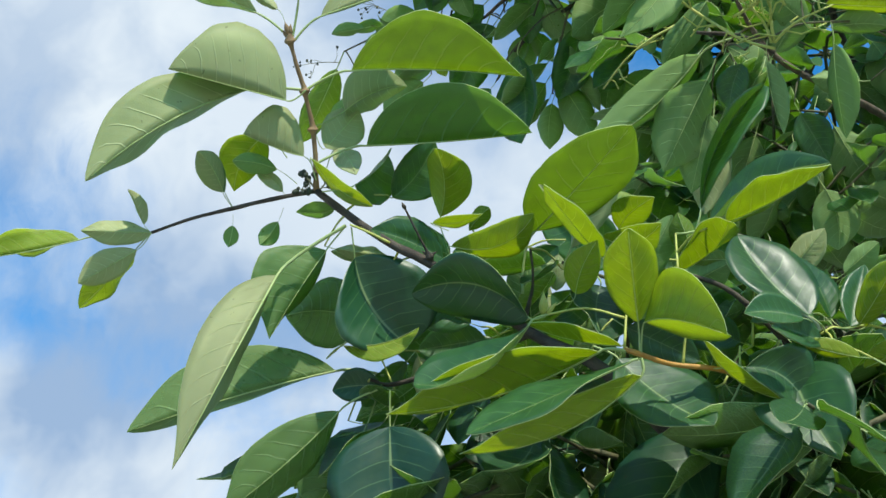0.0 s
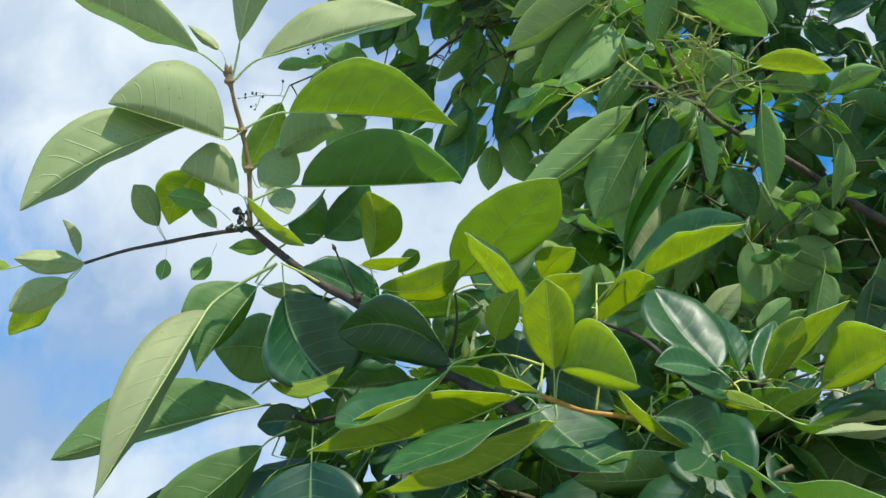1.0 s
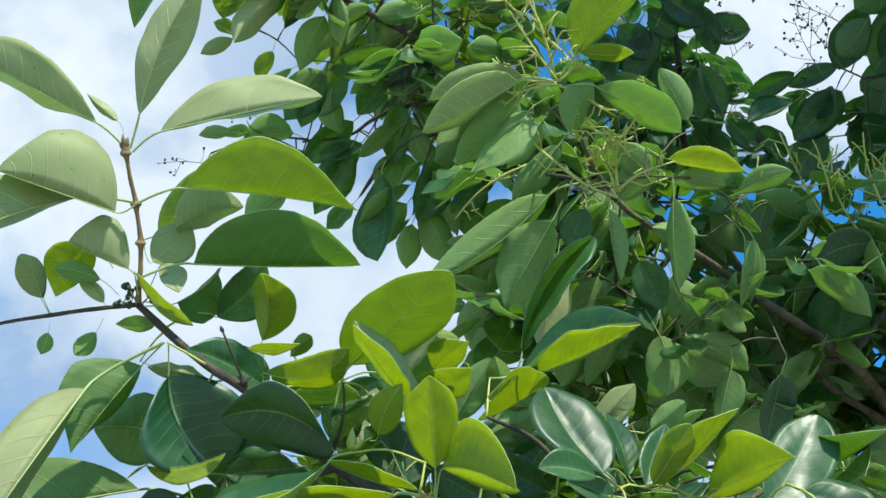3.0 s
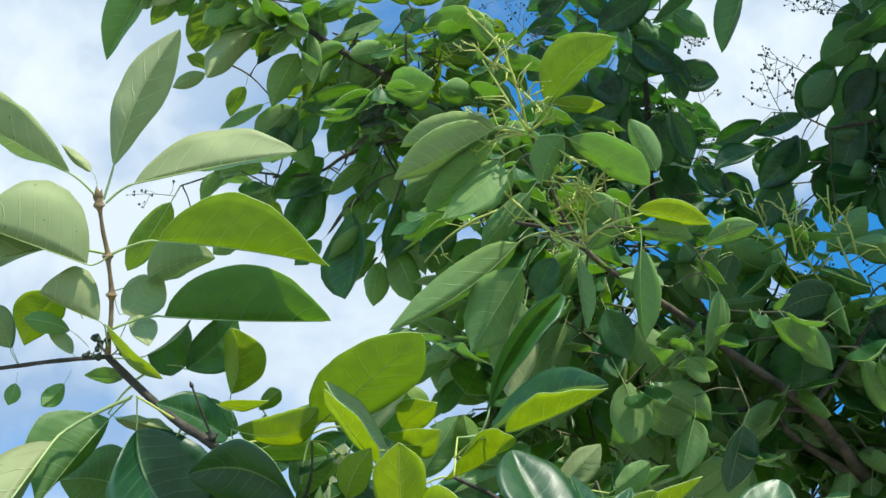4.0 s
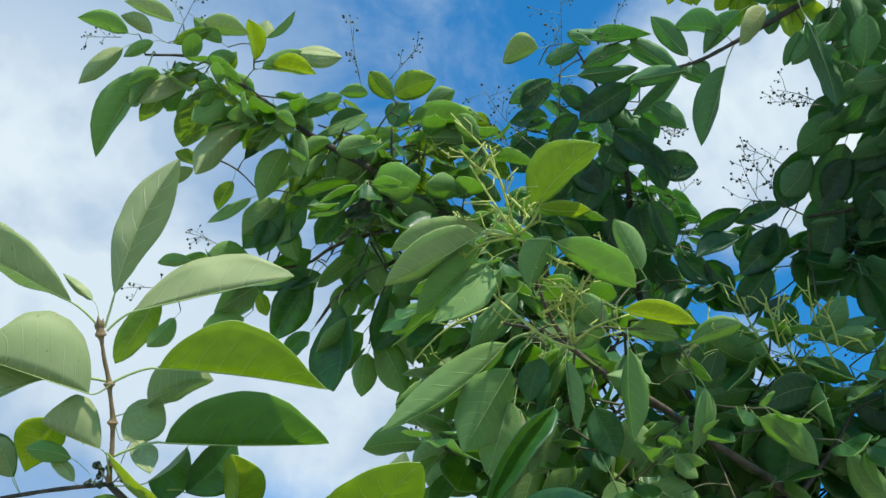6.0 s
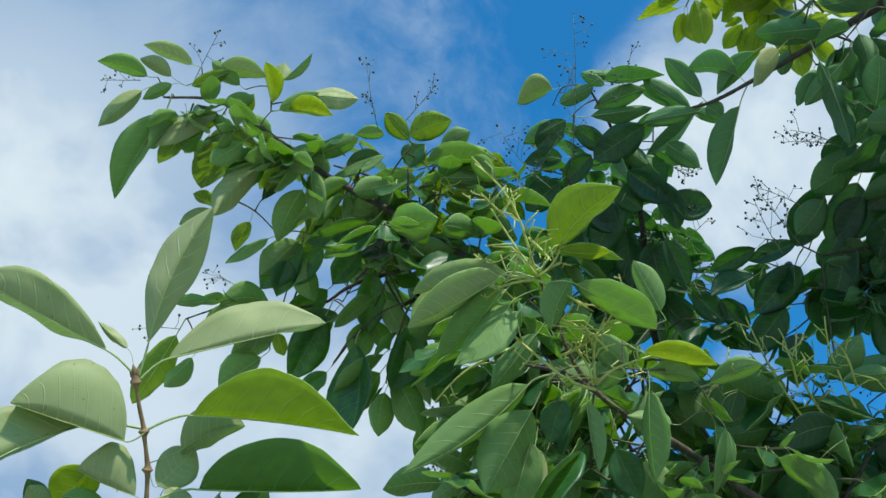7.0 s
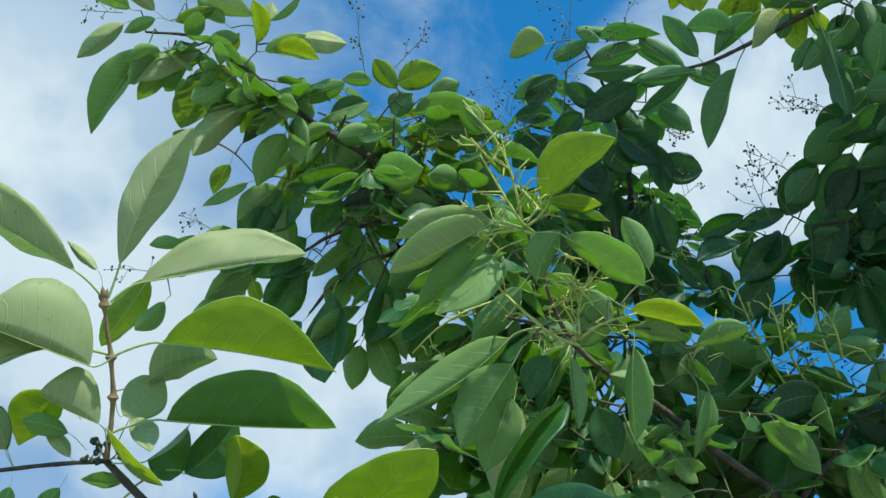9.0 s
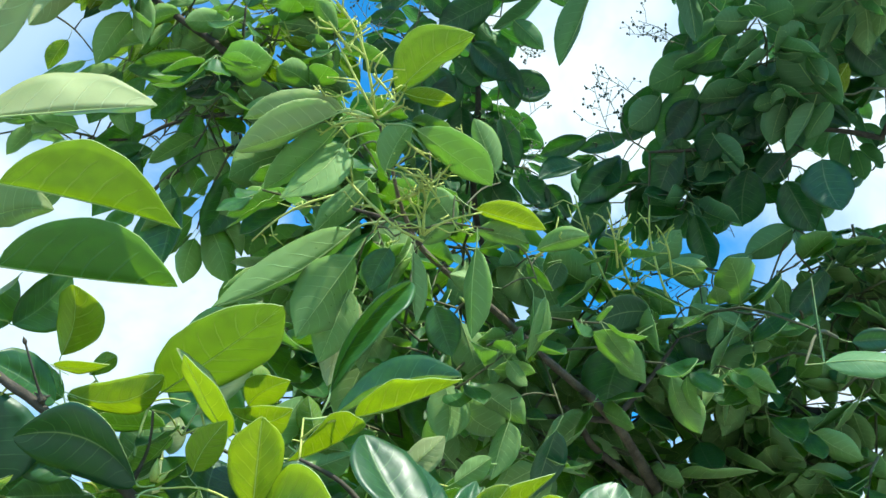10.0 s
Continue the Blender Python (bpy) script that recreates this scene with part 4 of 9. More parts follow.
twig(near_tree, [(0.2852, 0.6969, 1.9329, 0.0010), (0.2961, 0.6960, 1.9317, 0.0008), (0.3070, 0.6952, 1.9250, 0.0007)], "green", "side_twig", 5, 3)
leaf(shoot, (0.2986, 0.6952, 1.9261), (0.2568, 0.6956, 1.9380), 32, 0.0087, 48, 41, 0.0000, 0.03, (0.3070, 0.6952, 1.9250), skin="young")
twig(near_tree, [(0.1957, 0.7343, 2.0112, 0.0010), (0.1976, 0.7426, 2.0372, 0.0008), (0.1995, 0.7508, 2.0524, 0.0007)], "green", "side_twig", 5, 3)
leaf(shoot, (0.2271, 0.7669, 2.0702), (0.3047, 0.7054, 2.0838), 80, 0.0268, 13, 54, -0.0067, 0.03, (0.1995, 0.7508, 2.0524), form=(0.72, 0.66, 0.24, -0.04, 0.16, 1.00), skin="full")
twig(near_tree, [(0.1970, 0.7401, 2.0294, 0.0010), (0.2058, 0.7285, 2.0361, 0.0008), (0.2145, 0.7169, 2.0356, 0.0007)], "green", "side_twig", 5, 3)
leaf(shoot, (0.2328, 0.7333, 2.0509), (0.2998, 0.6898, 2.0714), 12, 0.0242, 18, 18, 0.0003, 0.04, (0.2145, 0.7169, 2.0356), form=(0.71, 0.90, 0.29, -0.33, 0.10, 1.00), skin="young")
leaf(shoot, (0.1920, 0.7635, 2.0228), (0.2279, 0.7061, 2.0351), 14, 0.0220, 31, 18, -0.0135, 0.01, (0.1843, 0.7701, 2.0129), form=(0.87, 0.50, 0.20, 0.68, -0.07, 0.99), skin="young")
leaf(shoot, (0.2008, 0.7945, 2.0264), (0.2455, 0.7750, 2.0446), -59, 0.0148, 16, 32, 0.0000, 0.03, (0.1852, 0.7977, 2.0367), skin="mid")
leaf(shoot, (0.1783, 0.8107, 2.0452), (0.2036, 0.7808, 2.0881), -41, 0.0161, 16, 42, 0.0000, 0.03, (0.1703, 0.8006, 2.0275), skin="mid")
twig(near_tree, [(0.2559, 0.7951, 1.9835, 0.0010), (0.2579, 0.7892, 2.0098, 0.0008), (0.2599, 0.7834, 2.0255, 0.0007)], "green", "side_twig", 5, 3)
leaf(shoot, (0.2534, 0.7861, 2.0220), (0.2212, 0.7996, 2.0101), -120, 0.0130, 16, 16, -0.0000, 0.03, (0.2599, 0.7834, 2.0255), skin="mid")
leaf(shoot, (0.3146, 0.7223, 1.9615), (0.3535, 0.6587, 1.9917), 16, 0.0213, 21, 21, 0.0016, 0.02, (0.3017, 0.7286, 1.9637), form=(0.74, 0.85, 0.27, -0.03, 0.03, 1.00), skin="young")
leaf(shoot, (0.3171, 0.7315, 1.9669), (0.3330, 0.7398, 2.0157), -2, 0.0172, 62, 44, -0.0006, 0.00, (0.3017, 0.7286, 1.9637), form=(0.66, 0.69, 0.21, -0.52, -0.03, 0.99), skin="full")
twig(near_tree, [(0.3017, 0.7286, 1.9637, 0.0010), (0.3189, 0.7219, 1.9624, 0.0008), (0.3361, 0.7152, 1.9518, 0.0007)], "green", "side_twig", 5, 3)
leaf(shoot, (0.3430, 0.7083, 1.9506), (0.3819, 0.6451, 1.9520), -26, 0.0281, 39, 37, 0.0030, 0.01, (0.3361, 0.7152, 1.9518), form=(0.87, 0.72, 0.15, -0.82, 0.01, 1.04), skin="young")
twig(near_tree, [(0.3361, 0.7152, 1.9518, 0.0010), (0.3591, 0.7190, 1.9547, 0.0008), (0.3821, 0.7228, 1.9462, 0.0007)], "green", "side_twig", 5, 3)
leaf(shoot, (0.3911, 0.7253, 1.9554), (0.4417, 0.7372, 2.0363), 74, 0.0247, 9, 11, 0.0019, 0.02, (0.3821, 0.7228, 1.9462), form=(0.61, 0.53, 0.22, 0.42, 0.05, 1.11), skin="full")
twig(near_tree, [(0.3821, 0.7228, 1.9462, 0.0010), (0.3885, 0.7107, 1.9564, 0.0008), (0.3950, 0.6986, 1.9594, 0.0007)], "green", "side_twig", 5, 3)
leaf(shoot, (0.4050, 0.6967, 1.9535), (0.4547, 0.6870, 1.9322), 81, 0.0199, 16, 34, -0.0000, 0.03, (0.3950, 0.6986, 1.9594), skin="full")
twig(near_tree, [(0.3430, 0.7164, 1.9527, 0.0010), (0.3450, 0.7052, 1.9539, 0.0008), (0.3470, 0.6939, 1.9497, 0.0007)], "green", "side_twig", 5, 3)
leaf(shoot, (0.3411, 0.6998, 1.9461), (0.3113, 0.7290, 1.9343), 32, 0.0101, 16, 44, 0.0000, 0.03, (0.3470, 0.6939, 1.9497), skin="young")
leaf(shoot, (0.3259, 0.6953, 1.9167), (0.4067, 0.6905, 1.9286), 82, 0.0206, 16, 78, -0.0000, 0.03, (0.3070, 0.6952, 1.9250), skin="full")
leaf(shoot, (0.2826, 0.7249, 1.9734), (0.2388, 0.7231, 1.9651), -84, 0.0121, 36, 16, -0.0000, 0.03, (0.2947, 0.7246, 1.9622), skin="full")
leaf(shoot, (0.2848, 0.7204, 1.9585), (0.2501, 0.7206, 1.9647), -83, 0.0116, 16, 16, -0.0000, 0.03, (0.2899, 0.7219, 1.9594), skin="full")
twig(near_tree, [(0.3950, 0.6986, 1.9594, 0.0010), (0.4017, 0.6745, 1.9402, 0.0008), (0.4083, 0.6504, 1.9028, 0.0007)], "green", "side_twig", 5, 3)
leaf(shoot, (0.3942, 0.6553, 1.9010), (0.3235, 0.6794, 1.9029), 67, 0.0149, 66, 63, 0.0000, 0.03, (0.4083, 0.6504, 1.9028), skin="full")
twig(near_tree, [(0.2245, 0.7067, 1.9165, 0.0010), (0.2255, 0.7073, 1.9307, 0.0008), (0.2265, 0.7078, 1.9394, 0.0007)], "green", "side_twig", 5, 3)
leaf(shoot, (0.2321, 0.7091, 1.9332), (0.2604, 0.7152, 1.9079), 122, 0.0154, 16, 61, -0.0000, 0.03, (0.2265, 0.7078, 1.9394), skin="full")
twig(near_tree, [(0.2599, 0.7834, 2.0255, 0.0010), (0.2680, 0.7919, 2.0315, 0.0008), (0.2761, 0.8004, 2.0317, 0.0007)], "green", "side_twig", 5, 3)
leaf(shoot, (0.2824, 0.7953, 2.0366), (0.3140, 0.7695, 2.0692), -52, 0.0124, 16, 41, 0.0000, 0.03, (0.2761, 0.8004, 2.0317), skin="full")
twig(near_tree, [(0.2761, 0.8004, 2.0317, 0.0010), (0.3008, 0.7978, 2.0423, 0.0008), (0.3256, 0.7953, 2.0408, 0.0007)], "green", "side_twig", 5, 3)
leaf(shoot, (0.3303, 0.7920, 2.0433), (0.3541, 0.7754, 2.0606), -56, 0.0115, 16, 27, 0.0000, 0.03, (0.3256, 0.7953, 2.0408), skin="mid")
shoot = twig(near_tree, [(0.0936, 0.7733, 1.9808, 0.0024), (0.0445, 0.8004, 1.9720, 0.0020), (-0.0067, 0.8236, 1.9641, 0.0018), (-0.0257, 0.8208, 1.9664, 0.0012)], "dark", "twig")
leaf(shoot, (-0.0461, 0.8106, 1.9362), (-0.1224, 0.8182, 1.8624), 45, 0.0258, 21, 29, 0.0021, 0.02, (-0.0184, 0.8062, 1.9515), form=(0.85, 0.68, 0.29, -0.06, 0.04, 1.00), skin="inner_shade")
leaf(shoot, (-0.0058, 0.7808, 1.9120), (-0.0003, 0.7898, 1.8317), 163, 0.0444, 11, 16, 0.0006, 0.01, (-0.0061, 0.7706, 1.9354), form=(0.66, 0.76, 0.25, 0.01, 0.03, 0.99), skin="deep_shade")
leaf(shoot, (-0.0316, 0.8454, 1.9339), (-0.0705, 0.8640, 1.8700), 52, 0.0246, 16, 52, 0.0000, 0.03, (-0.0202, 0.8335, 1.9639), skin="inner_shade")
twig(near_tree, [(-0.0257, 0.8208, 1.9664, 0.0010), (-0.0360, 0.8450, 1.9665, 0.0008), (-0.0462, 0.8692, 1.9537, 0.0007)], "green", "side_twig", 5, 3)
leaf(shoot, (-0.0356, 0.8702, 1.9516), (0.0171, 0.8751, 1.9494), 110, 0.0136, 16, 50, -0.0000, 0.03, (-0.0462, 0.8692, 1.9537), skin="full")
twig(near_tree, [(-0.0178, 0.8220, 1.9828, 0.0010), (-0.0054, 0.8273, 1.9932, 0.0008), (0.0071, 0.8325, 1.9964, 0.0007)], "green", "side_twig", 5, 3)
leaf(shoot, (0.0003, 0.8349, 1.9884), (-0.0338, 0.8468, 1.9557), -124, 0.0108, 16, 16, -0.0000, 0.03, (0.0071, 0.8325, 1.9964), skin="full")
leaf(shoot, (0.0089, 0.8335, 1.9925), (0.0222, 0.8503, 1.9577), -37, 0.0108, 16, 37, 0.0000, 0.03, (0.0065, 0.8323, 1.9962), skin="full")
twig(near_tree, [(0.0962, 0.8166, 2.0080, 0.0010), (0.0838, 0.8180, 2.0090, 0.0008), (0.0713, 0.8194, 2.0039, 0.0007)], "green", "side_twig", 5, 3)
leaf(shoot, (0.0610, 0.8200, 2.0006), (0.0094, 0.8226, 1.9920), -117, 0.0178, 16, 16, -0.0000, 0.03, (0.0713, 0.8194, 2.0039), skin="full")
shoot = twig(near_tree, [(0.3171, 0.8815, 1.7876, 0.0050), (0.2527, 0.9159, 1.8751, 0.0040), (0.1469, 0.9317, 1.9065, 0.0030), (0.0567, 0.9325, 1.9152, 0.0020)], "dark", "twig")
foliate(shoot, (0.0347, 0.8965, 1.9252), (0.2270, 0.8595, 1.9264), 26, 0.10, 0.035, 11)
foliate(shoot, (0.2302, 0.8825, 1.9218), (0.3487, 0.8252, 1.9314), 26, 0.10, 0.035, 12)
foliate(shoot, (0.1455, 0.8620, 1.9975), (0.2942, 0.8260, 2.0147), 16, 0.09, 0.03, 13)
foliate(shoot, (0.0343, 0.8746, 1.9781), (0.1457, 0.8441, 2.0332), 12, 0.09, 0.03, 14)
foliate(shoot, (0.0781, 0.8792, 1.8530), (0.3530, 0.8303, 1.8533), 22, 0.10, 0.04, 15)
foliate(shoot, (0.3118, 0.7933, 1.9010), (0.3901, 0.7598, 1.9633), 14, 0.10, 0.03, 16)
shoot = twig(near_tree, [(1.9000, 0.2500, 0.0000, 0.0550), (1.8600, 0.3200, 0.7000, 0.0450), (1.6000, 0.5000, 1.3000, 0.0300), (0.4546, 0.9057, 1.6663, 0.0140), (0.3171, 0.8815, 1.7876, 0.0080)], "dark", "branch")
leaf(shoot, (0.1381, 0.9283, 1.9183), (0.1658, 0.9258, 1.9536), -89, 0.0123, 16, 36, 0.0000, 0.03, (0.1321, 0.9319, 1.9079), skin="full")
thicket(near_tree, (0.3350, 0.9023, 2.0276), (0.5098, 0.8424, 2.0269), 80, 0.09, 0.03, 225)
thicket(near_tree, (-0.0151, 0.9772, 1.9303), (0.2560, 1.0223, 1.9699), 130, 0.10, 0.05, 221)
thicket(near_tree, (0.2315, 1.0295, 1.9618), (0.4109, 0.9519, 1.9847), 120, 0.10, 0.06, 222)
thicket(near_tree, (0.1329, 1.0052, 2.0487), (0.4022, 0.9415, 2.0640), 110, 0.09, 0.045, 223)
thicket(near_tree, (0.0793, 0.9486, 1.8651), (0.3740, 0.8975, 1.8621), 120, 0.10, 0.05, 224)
twig(near_tree, [(-0.0050, 0.8070, 2.0623, 0.0010), (0.0062, 0.8025, 2.0636, 0.0008), (0.0174, 0.7980, 2.0589, 0.0007)], "green", "side_twig", 5, 3)
twig(near_tree, [(-0.0449, 0.7643, 2.0782, 0.0010), (-0.0534, 0.7715, 2.0717, 0.0008), (-0.0619, 0.7787, 2.0580, 0.0007)], "green", "side_twig", 5, 3)
leaf(shoot, (-0.0538, 0.7805, 2.0565), (-0.0133, 0.7892, 2.0548), -60, 0.0083, 43, 47, 0.0000, 0.03, (-0.0619, 0.7787, 2.0580), skin="full")
twig(near_tree, [(0.0713, 0.8194, 2.0039, 0.0010), (0.0646, 0.8093, 2.0049, 0.0008), (0.0578, 0.7992, 2.0000, 0.0007)], "green", "side_twig", 5, 3)
leaf(shoot, (0.0500, 0.7971, 2.0019), (0.0106, 0.7866, 2.0182), -113, 0.0176, 16, 44, -0.0000, 0.03, (0.0578, 0.7992, 2.0000), skin="full")
twig(near_tree, [(0.2156, 0.7954, 2.0421, 0.0010), (0.2178, 0.8230, 2.0726, 0.0008), (0.2199, 0.8507, 2.0862, 0.0007)], "green", "side_twig", 5, 3)
leaf(shoot, (0.2352, 0.8253, 2.1225), (0.2924, 0.7976, 2.2277), 129, 0.0329, 64, 65, -0.0117, 0.02, (0.2199, 0.8507, 2.0862), form=(0.83, 0.56, 0.23, -0.32, 0.09, 1.01), skin="full")
leaf(shoot, (0.0272, 0.8146, 2.0440), (-0.0190, 0.8290, 2.0027), -117, 0.0251, 16, 16, -0.0000, 0.03, (0.0443, 0.7936, 2.0534), skin="full")
leaf(shoot, (0.0858, 0.8049, 2.0604), (0.0348, 0.8024, 2.0670), 61, 0.0143, 16, 32, 0.0000, 0.03, (0.0858, 0.8109, 2.0587), skin="thin")
twig(near_tree, [(0.0873, 0.8228, 2.0796, 0.0010), (0.1056, 0.8176, 2.0867, 0.0008), (0.1239, 0.8125, 2.0846, 0.0007)], "green", "side_twig", 5, 3)
leaf(shoot, (0.1180, 0.8148, 2.0797), (0.0887, 0.8263, 2.0608), -120, 0.0115, 16, 16, -0.0000, 0.03, (0.1239, 0.8125, 2.0846), skin="full")
twig(near_tree, [(0.0533, 0.8038, 2.0839, 0.0010), (0.0473, 0.8134, 2.0815, 0.0008), (0.0413, 0.8230, 2.0730, 0.0007)], "green", "side_twig", 5, 3)
leaf(shoot, (0.0327, 0.8209, 2.0748), (-0.0106, 0.8103, 2.0908), 59, 0.0142, 16, 16, 0.0000, 0.03, (0.0413, 0.8230, 2.0730), skin="inner_shade")
twig(near_tree, [(0.0882, 0.8287, 2.0853, 0.0010), (0.0872, 0.8387, 2.0786, 0.0008), (0.0861, 0.8487, 2.0650, 0.0007)], "green", "side_twig", 5, 3)
leaf(shoot, (0.0762, 0.8482, 2.0649), (0.0264, 0.8459, 2.0722), -115, 0.0130, 16, 16, -0.0000, 0.03, (0.0861, 0.8487, 2.0650), skin="full")
twig(near_tree, [(0.1317, 0.7631, 2.0394, 0.0010), (0.1215, 0.7610, 2.0651, 0.0008), (0.1114, 0.7588, 2.0799, 0.0007)], "green", "side_twig", 5, 3)
leaf(shoot, (0.1019, 0.7621, 2.0731), (0.0545, 0.7787, 2.0477), 57, 0.0117, 16, 34, 0.0000, 0.03, (0.1114, 0.7588, 2.0799), skin="thin")
twig(near_tree, [(0.0924, 0.8145, 2.0311, 0.0010), (0.1036, 0.8155, 2.0358, 0.0008), (0.1147, 0.8166, 2.0350, 0.0007)], "green", "side_twig", 5, 3)
leaf(shoot, (0.1151, 0.8139, 2.0392), (0.1169, 0.8006, 2.0641), -11, 0.0094, 16, 16, 0.0000, 0.03, (0.1147, 0.8166, 2.0350), skin="full")
twig(near_tree, [(0.2183, 0.8300, 2.0760, 0.0010), (0.1996, 0.8326, 2.0782, 0.0008), (0.1809, 0.8352, 2.0713, 0.0007)], "green", "side_twig", 5, 3)
leaf(shoot, (0.1675, 0.8329, 2.0776), (0.1003, 0.8217, 2.1211), -119, 0.0268, 16, 22, -0.0000, 0.03, (0.1809, 0.8352, 2.0713), skin="mid")
twig(near_tree, [(0.0071, 0.8325, 1.9964, 0.0010), (0.0267, 0.8486, 1.9969, 0.0008), (0.0464, 0.8646, 1.9851, 0.0007)], "green", "side_twig", 5, 3)
leaf(shoot, (0.0357, 0.8615, 1.9914), (-0.0178, 0.8462, 2.0334), -114, 0.0198, 16, 16, -0.0000, 0.03, (0.0464, 0.8646, 1.9851), skin="full")
twig(near_tree, [(0.0900, 0.8173, 2.0085, 0.0010), (0.0919, 0.8380, 2.0074, 0.0008), (0.0938, 0.8588, 1.9958, 0.0007)], "green", "side_twig", 5, 3)
leaf(shoot, (0.0826, 0.8581, 1.9973), (0.0267, 0.8545, 2.0135), -109, 0.0165, 16, 16, -0.0000, 0.03, (0.0938, 0.8588, 1.9958), skin="full")
twig(near_tree, [(0.1975, 0.8329, 2.0774, 0.0010), (0.1926, 0.8162, 2.0888, 0.0008), (0.1877, 0.7996, 2.0911, 0.0007)], "green", "side_twig", 5, 3)
leaf(shoot, (0.1826, 0.7979, 2.0942), (0.1567, 0.7898, 2.1144), 50, 0.0115, 27, 16, 0.0000, 0.03, (0.1877, 0.7996, 2.0911), skin="thin")
leaf(shoot, (0.2185, 0.7886, 2.0571), (0.2063, 0.7747, 2.0861), 25, 0.0132, 45, 16, 0.0000, 0.03, (0.2159, 0.7989, 2.0459), skin="thin")
twig(near_tree, [(0.2599, 0.7834, 2.0255, 0.0010), (0.2540, 0.7797, 2.0392, 0.0008), (0.2481, 0.7761, 2.0468, 0.0007)], "green", "side_twig", 5, 3)
leaf(shoot, (0.2423, 0.7772, 2.0463), (0.2133, 0.7828, 2.0485), 62, 0.0095, 16, 16, 0.0000, 0.03, (0.2481, 0.7761, 2.0468), skin="thin")
leaf(shoot, (0.3028, 0.7987, 2.0390), (0.2780, 0.7944, 2.0613), -127, 0.0134, 16, 16, -0.0000, 0.03, (0.3078, 0.7971, 2.0419), skin="full")

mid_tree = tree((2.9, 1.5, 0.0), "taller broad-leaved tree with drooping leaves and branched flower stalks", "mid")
shoot = twig(mid_tree, [(2.9000, 1.5000, 0.0000, 0.1100), (2.8600, 1.5200, 0.7000, 0.0900), (2.9000, 1.5000, 1.3000, 0.0750), (2.9700, 1.4500, 2.0000, 0.0500), (2.9500, 1.4200, 2.6000, 0.0250)], "grey", "trunk")
thicket(mid_tree, (2.95, 1.45, 1.7), (2.95, 1.42, 2.6), 140, 0.10, 0.20, 402)
shoot = twig(mid_tree, [(2.8600, 1.5200, 0.7000, 0.0800), (2.6000, 1.5600, 1.2500, 0.0650), (2.2000, 1.6000, 1.7500, 0.0450), (1.0114, 1.4826, 2.2787, 0.0140), (0.8586, 1.3938, 2.3906, 0.0090), (0.7421, 1.2988, 2.4436, 0.0070), (0.5975, 1.2036, 2.4607, 0.0052), (0.5009, 1.1350, 2.4687, 0.0044), (0.4370, 1.1007, 2.4767, 0.0038), (0.3872, 1.0767, 2.4951, 0.0034), (0.3435, 1.0119, 2.4934, 0.0026), (0.3176, 0.9769, 2.5302, 0.0022), (0.2940, 0.9485, 2.5553, 0.0020)], "grey", "branch")
leaf(shoot, (0.2568, 0.9522, 2.5603), (0.1511, 0.9753, 2.5330), 18, 0.0286, 21, 57, -0.0009, 0.03, (0.2895, 0.9494, 2.5554), *MID, form=(0.67, 0.64, 0.18, -0.24, 0.05, 1.01), skin="full")
leaf(shoot, (0.2494, 0.9491, 2.5499), (0.1462, 0.9675, 2.4773), 20, 0.0342, 10, 43, 0.0006, 0.03, (0.2878, 0.9419, 2.5491), *MID, form=(0.61, 0.73, 0.21, -0.16, -0.00, 1.00), skin="full")
leaf(shoot, (0.2565, 0.9699, 2.5550), (0.1888, 1.0275, 2.4848), 5, 0.0278, 14, 36, 0.0049, 0.04, (0.2935, 0.9586, 2.5592), *MID, form=(0.71, 0.67, 0.25, -0.09, -0.02, 1.00))
leaf(shoot, (0.2650, 0.9752, 2.5307), (0.2038, 1.0006, 2.4554), 82, 0.0262, 14, 3, 0.0095, 0.04, (0.2972, 0.9564, 2.5451), *MID, form=(0.55, 0.87, 0.22, -0.15, 0.02, 1.00), skin="mid")
twig(mid_tree, [(0.3284, 0.9916, 2.5148, 0.0013), (0.3293, 0.9791, 2.5076, 0.0011), (0.3301, 0.9667, 2.4923, 0.0008)], "olive", "side_twig", 5, 3)
leaf(shoot, (0.3105, 0.9663, 2.4949), (0.3301, 0.9325, 2.5452), 3, 0.0219, 22, 23, 0.0056, 0.01, (0.3301, 0.9667, 2.4923), *MID, form=(0.74, 0.66, 0.21, 0.04, 0.01, 1.01))
leaf(shoot, (0.3339, 0.9287, 2.5342), (0.4300, 0.9482, 2.4959), -2, 0.0309, 24, 17, 0.0033, 0.03, (0.2994, 0.9359, 2.5372), *MID, form=(0.74, 0.60, 0.20, 0.01, -0.00, 1.01))
leaf(shoot, (0.3089, 0.9260, 2.5771), (0.3697, 0.8383, 2.6065), 4, 0.0380, 31, 30, 0.0093, -0.00, (0.2953, 0.9440, 2.5603), *MID, form=(0.76, 0.75, 0.23, 0.10, -0.04, 1.01), skin="thin")
leaf(shoot, (0.3132, 0.9160, 2.5718), (0.3704, 0.9015, 2.5646), -5, 0.0145, 21, 12, -0.0017, 0.04, (0.2935, 0.9365, 2.5538), *MID, form=(0.76, 0.75, 0.25, 0.09, 0.00, 1.00), skin="young")
leaf(shoot, (0.3014, 1.0571, 2.4796), (0.1635, 1.1398, 2.3930), 31, 0.0369, 42, 54, 0.0095, 0.04, (0.3363, 1.0420, 2.4894), *MID, form=(0.65, 0.84, 0.25, 0.19, 0.07, 1.01))
twig(mid_tree, [(0.3535, 1.0267, 2.4938, 0.0014), (0.3348, 1.0396, 2.4877, 0.0012), (0.3161, 1.0525, 2.4692, 0.0009)], "olive", "side_twig", 5, 3)
leaf(shoot, (0.3067, 1.0647, 2.4492), (0.2597, 1.1257, 2.3665), 40, 0.0397, 16, 42, 0.0000, 0.03, (0.3161, 1.0525, 2.4692), *MID)
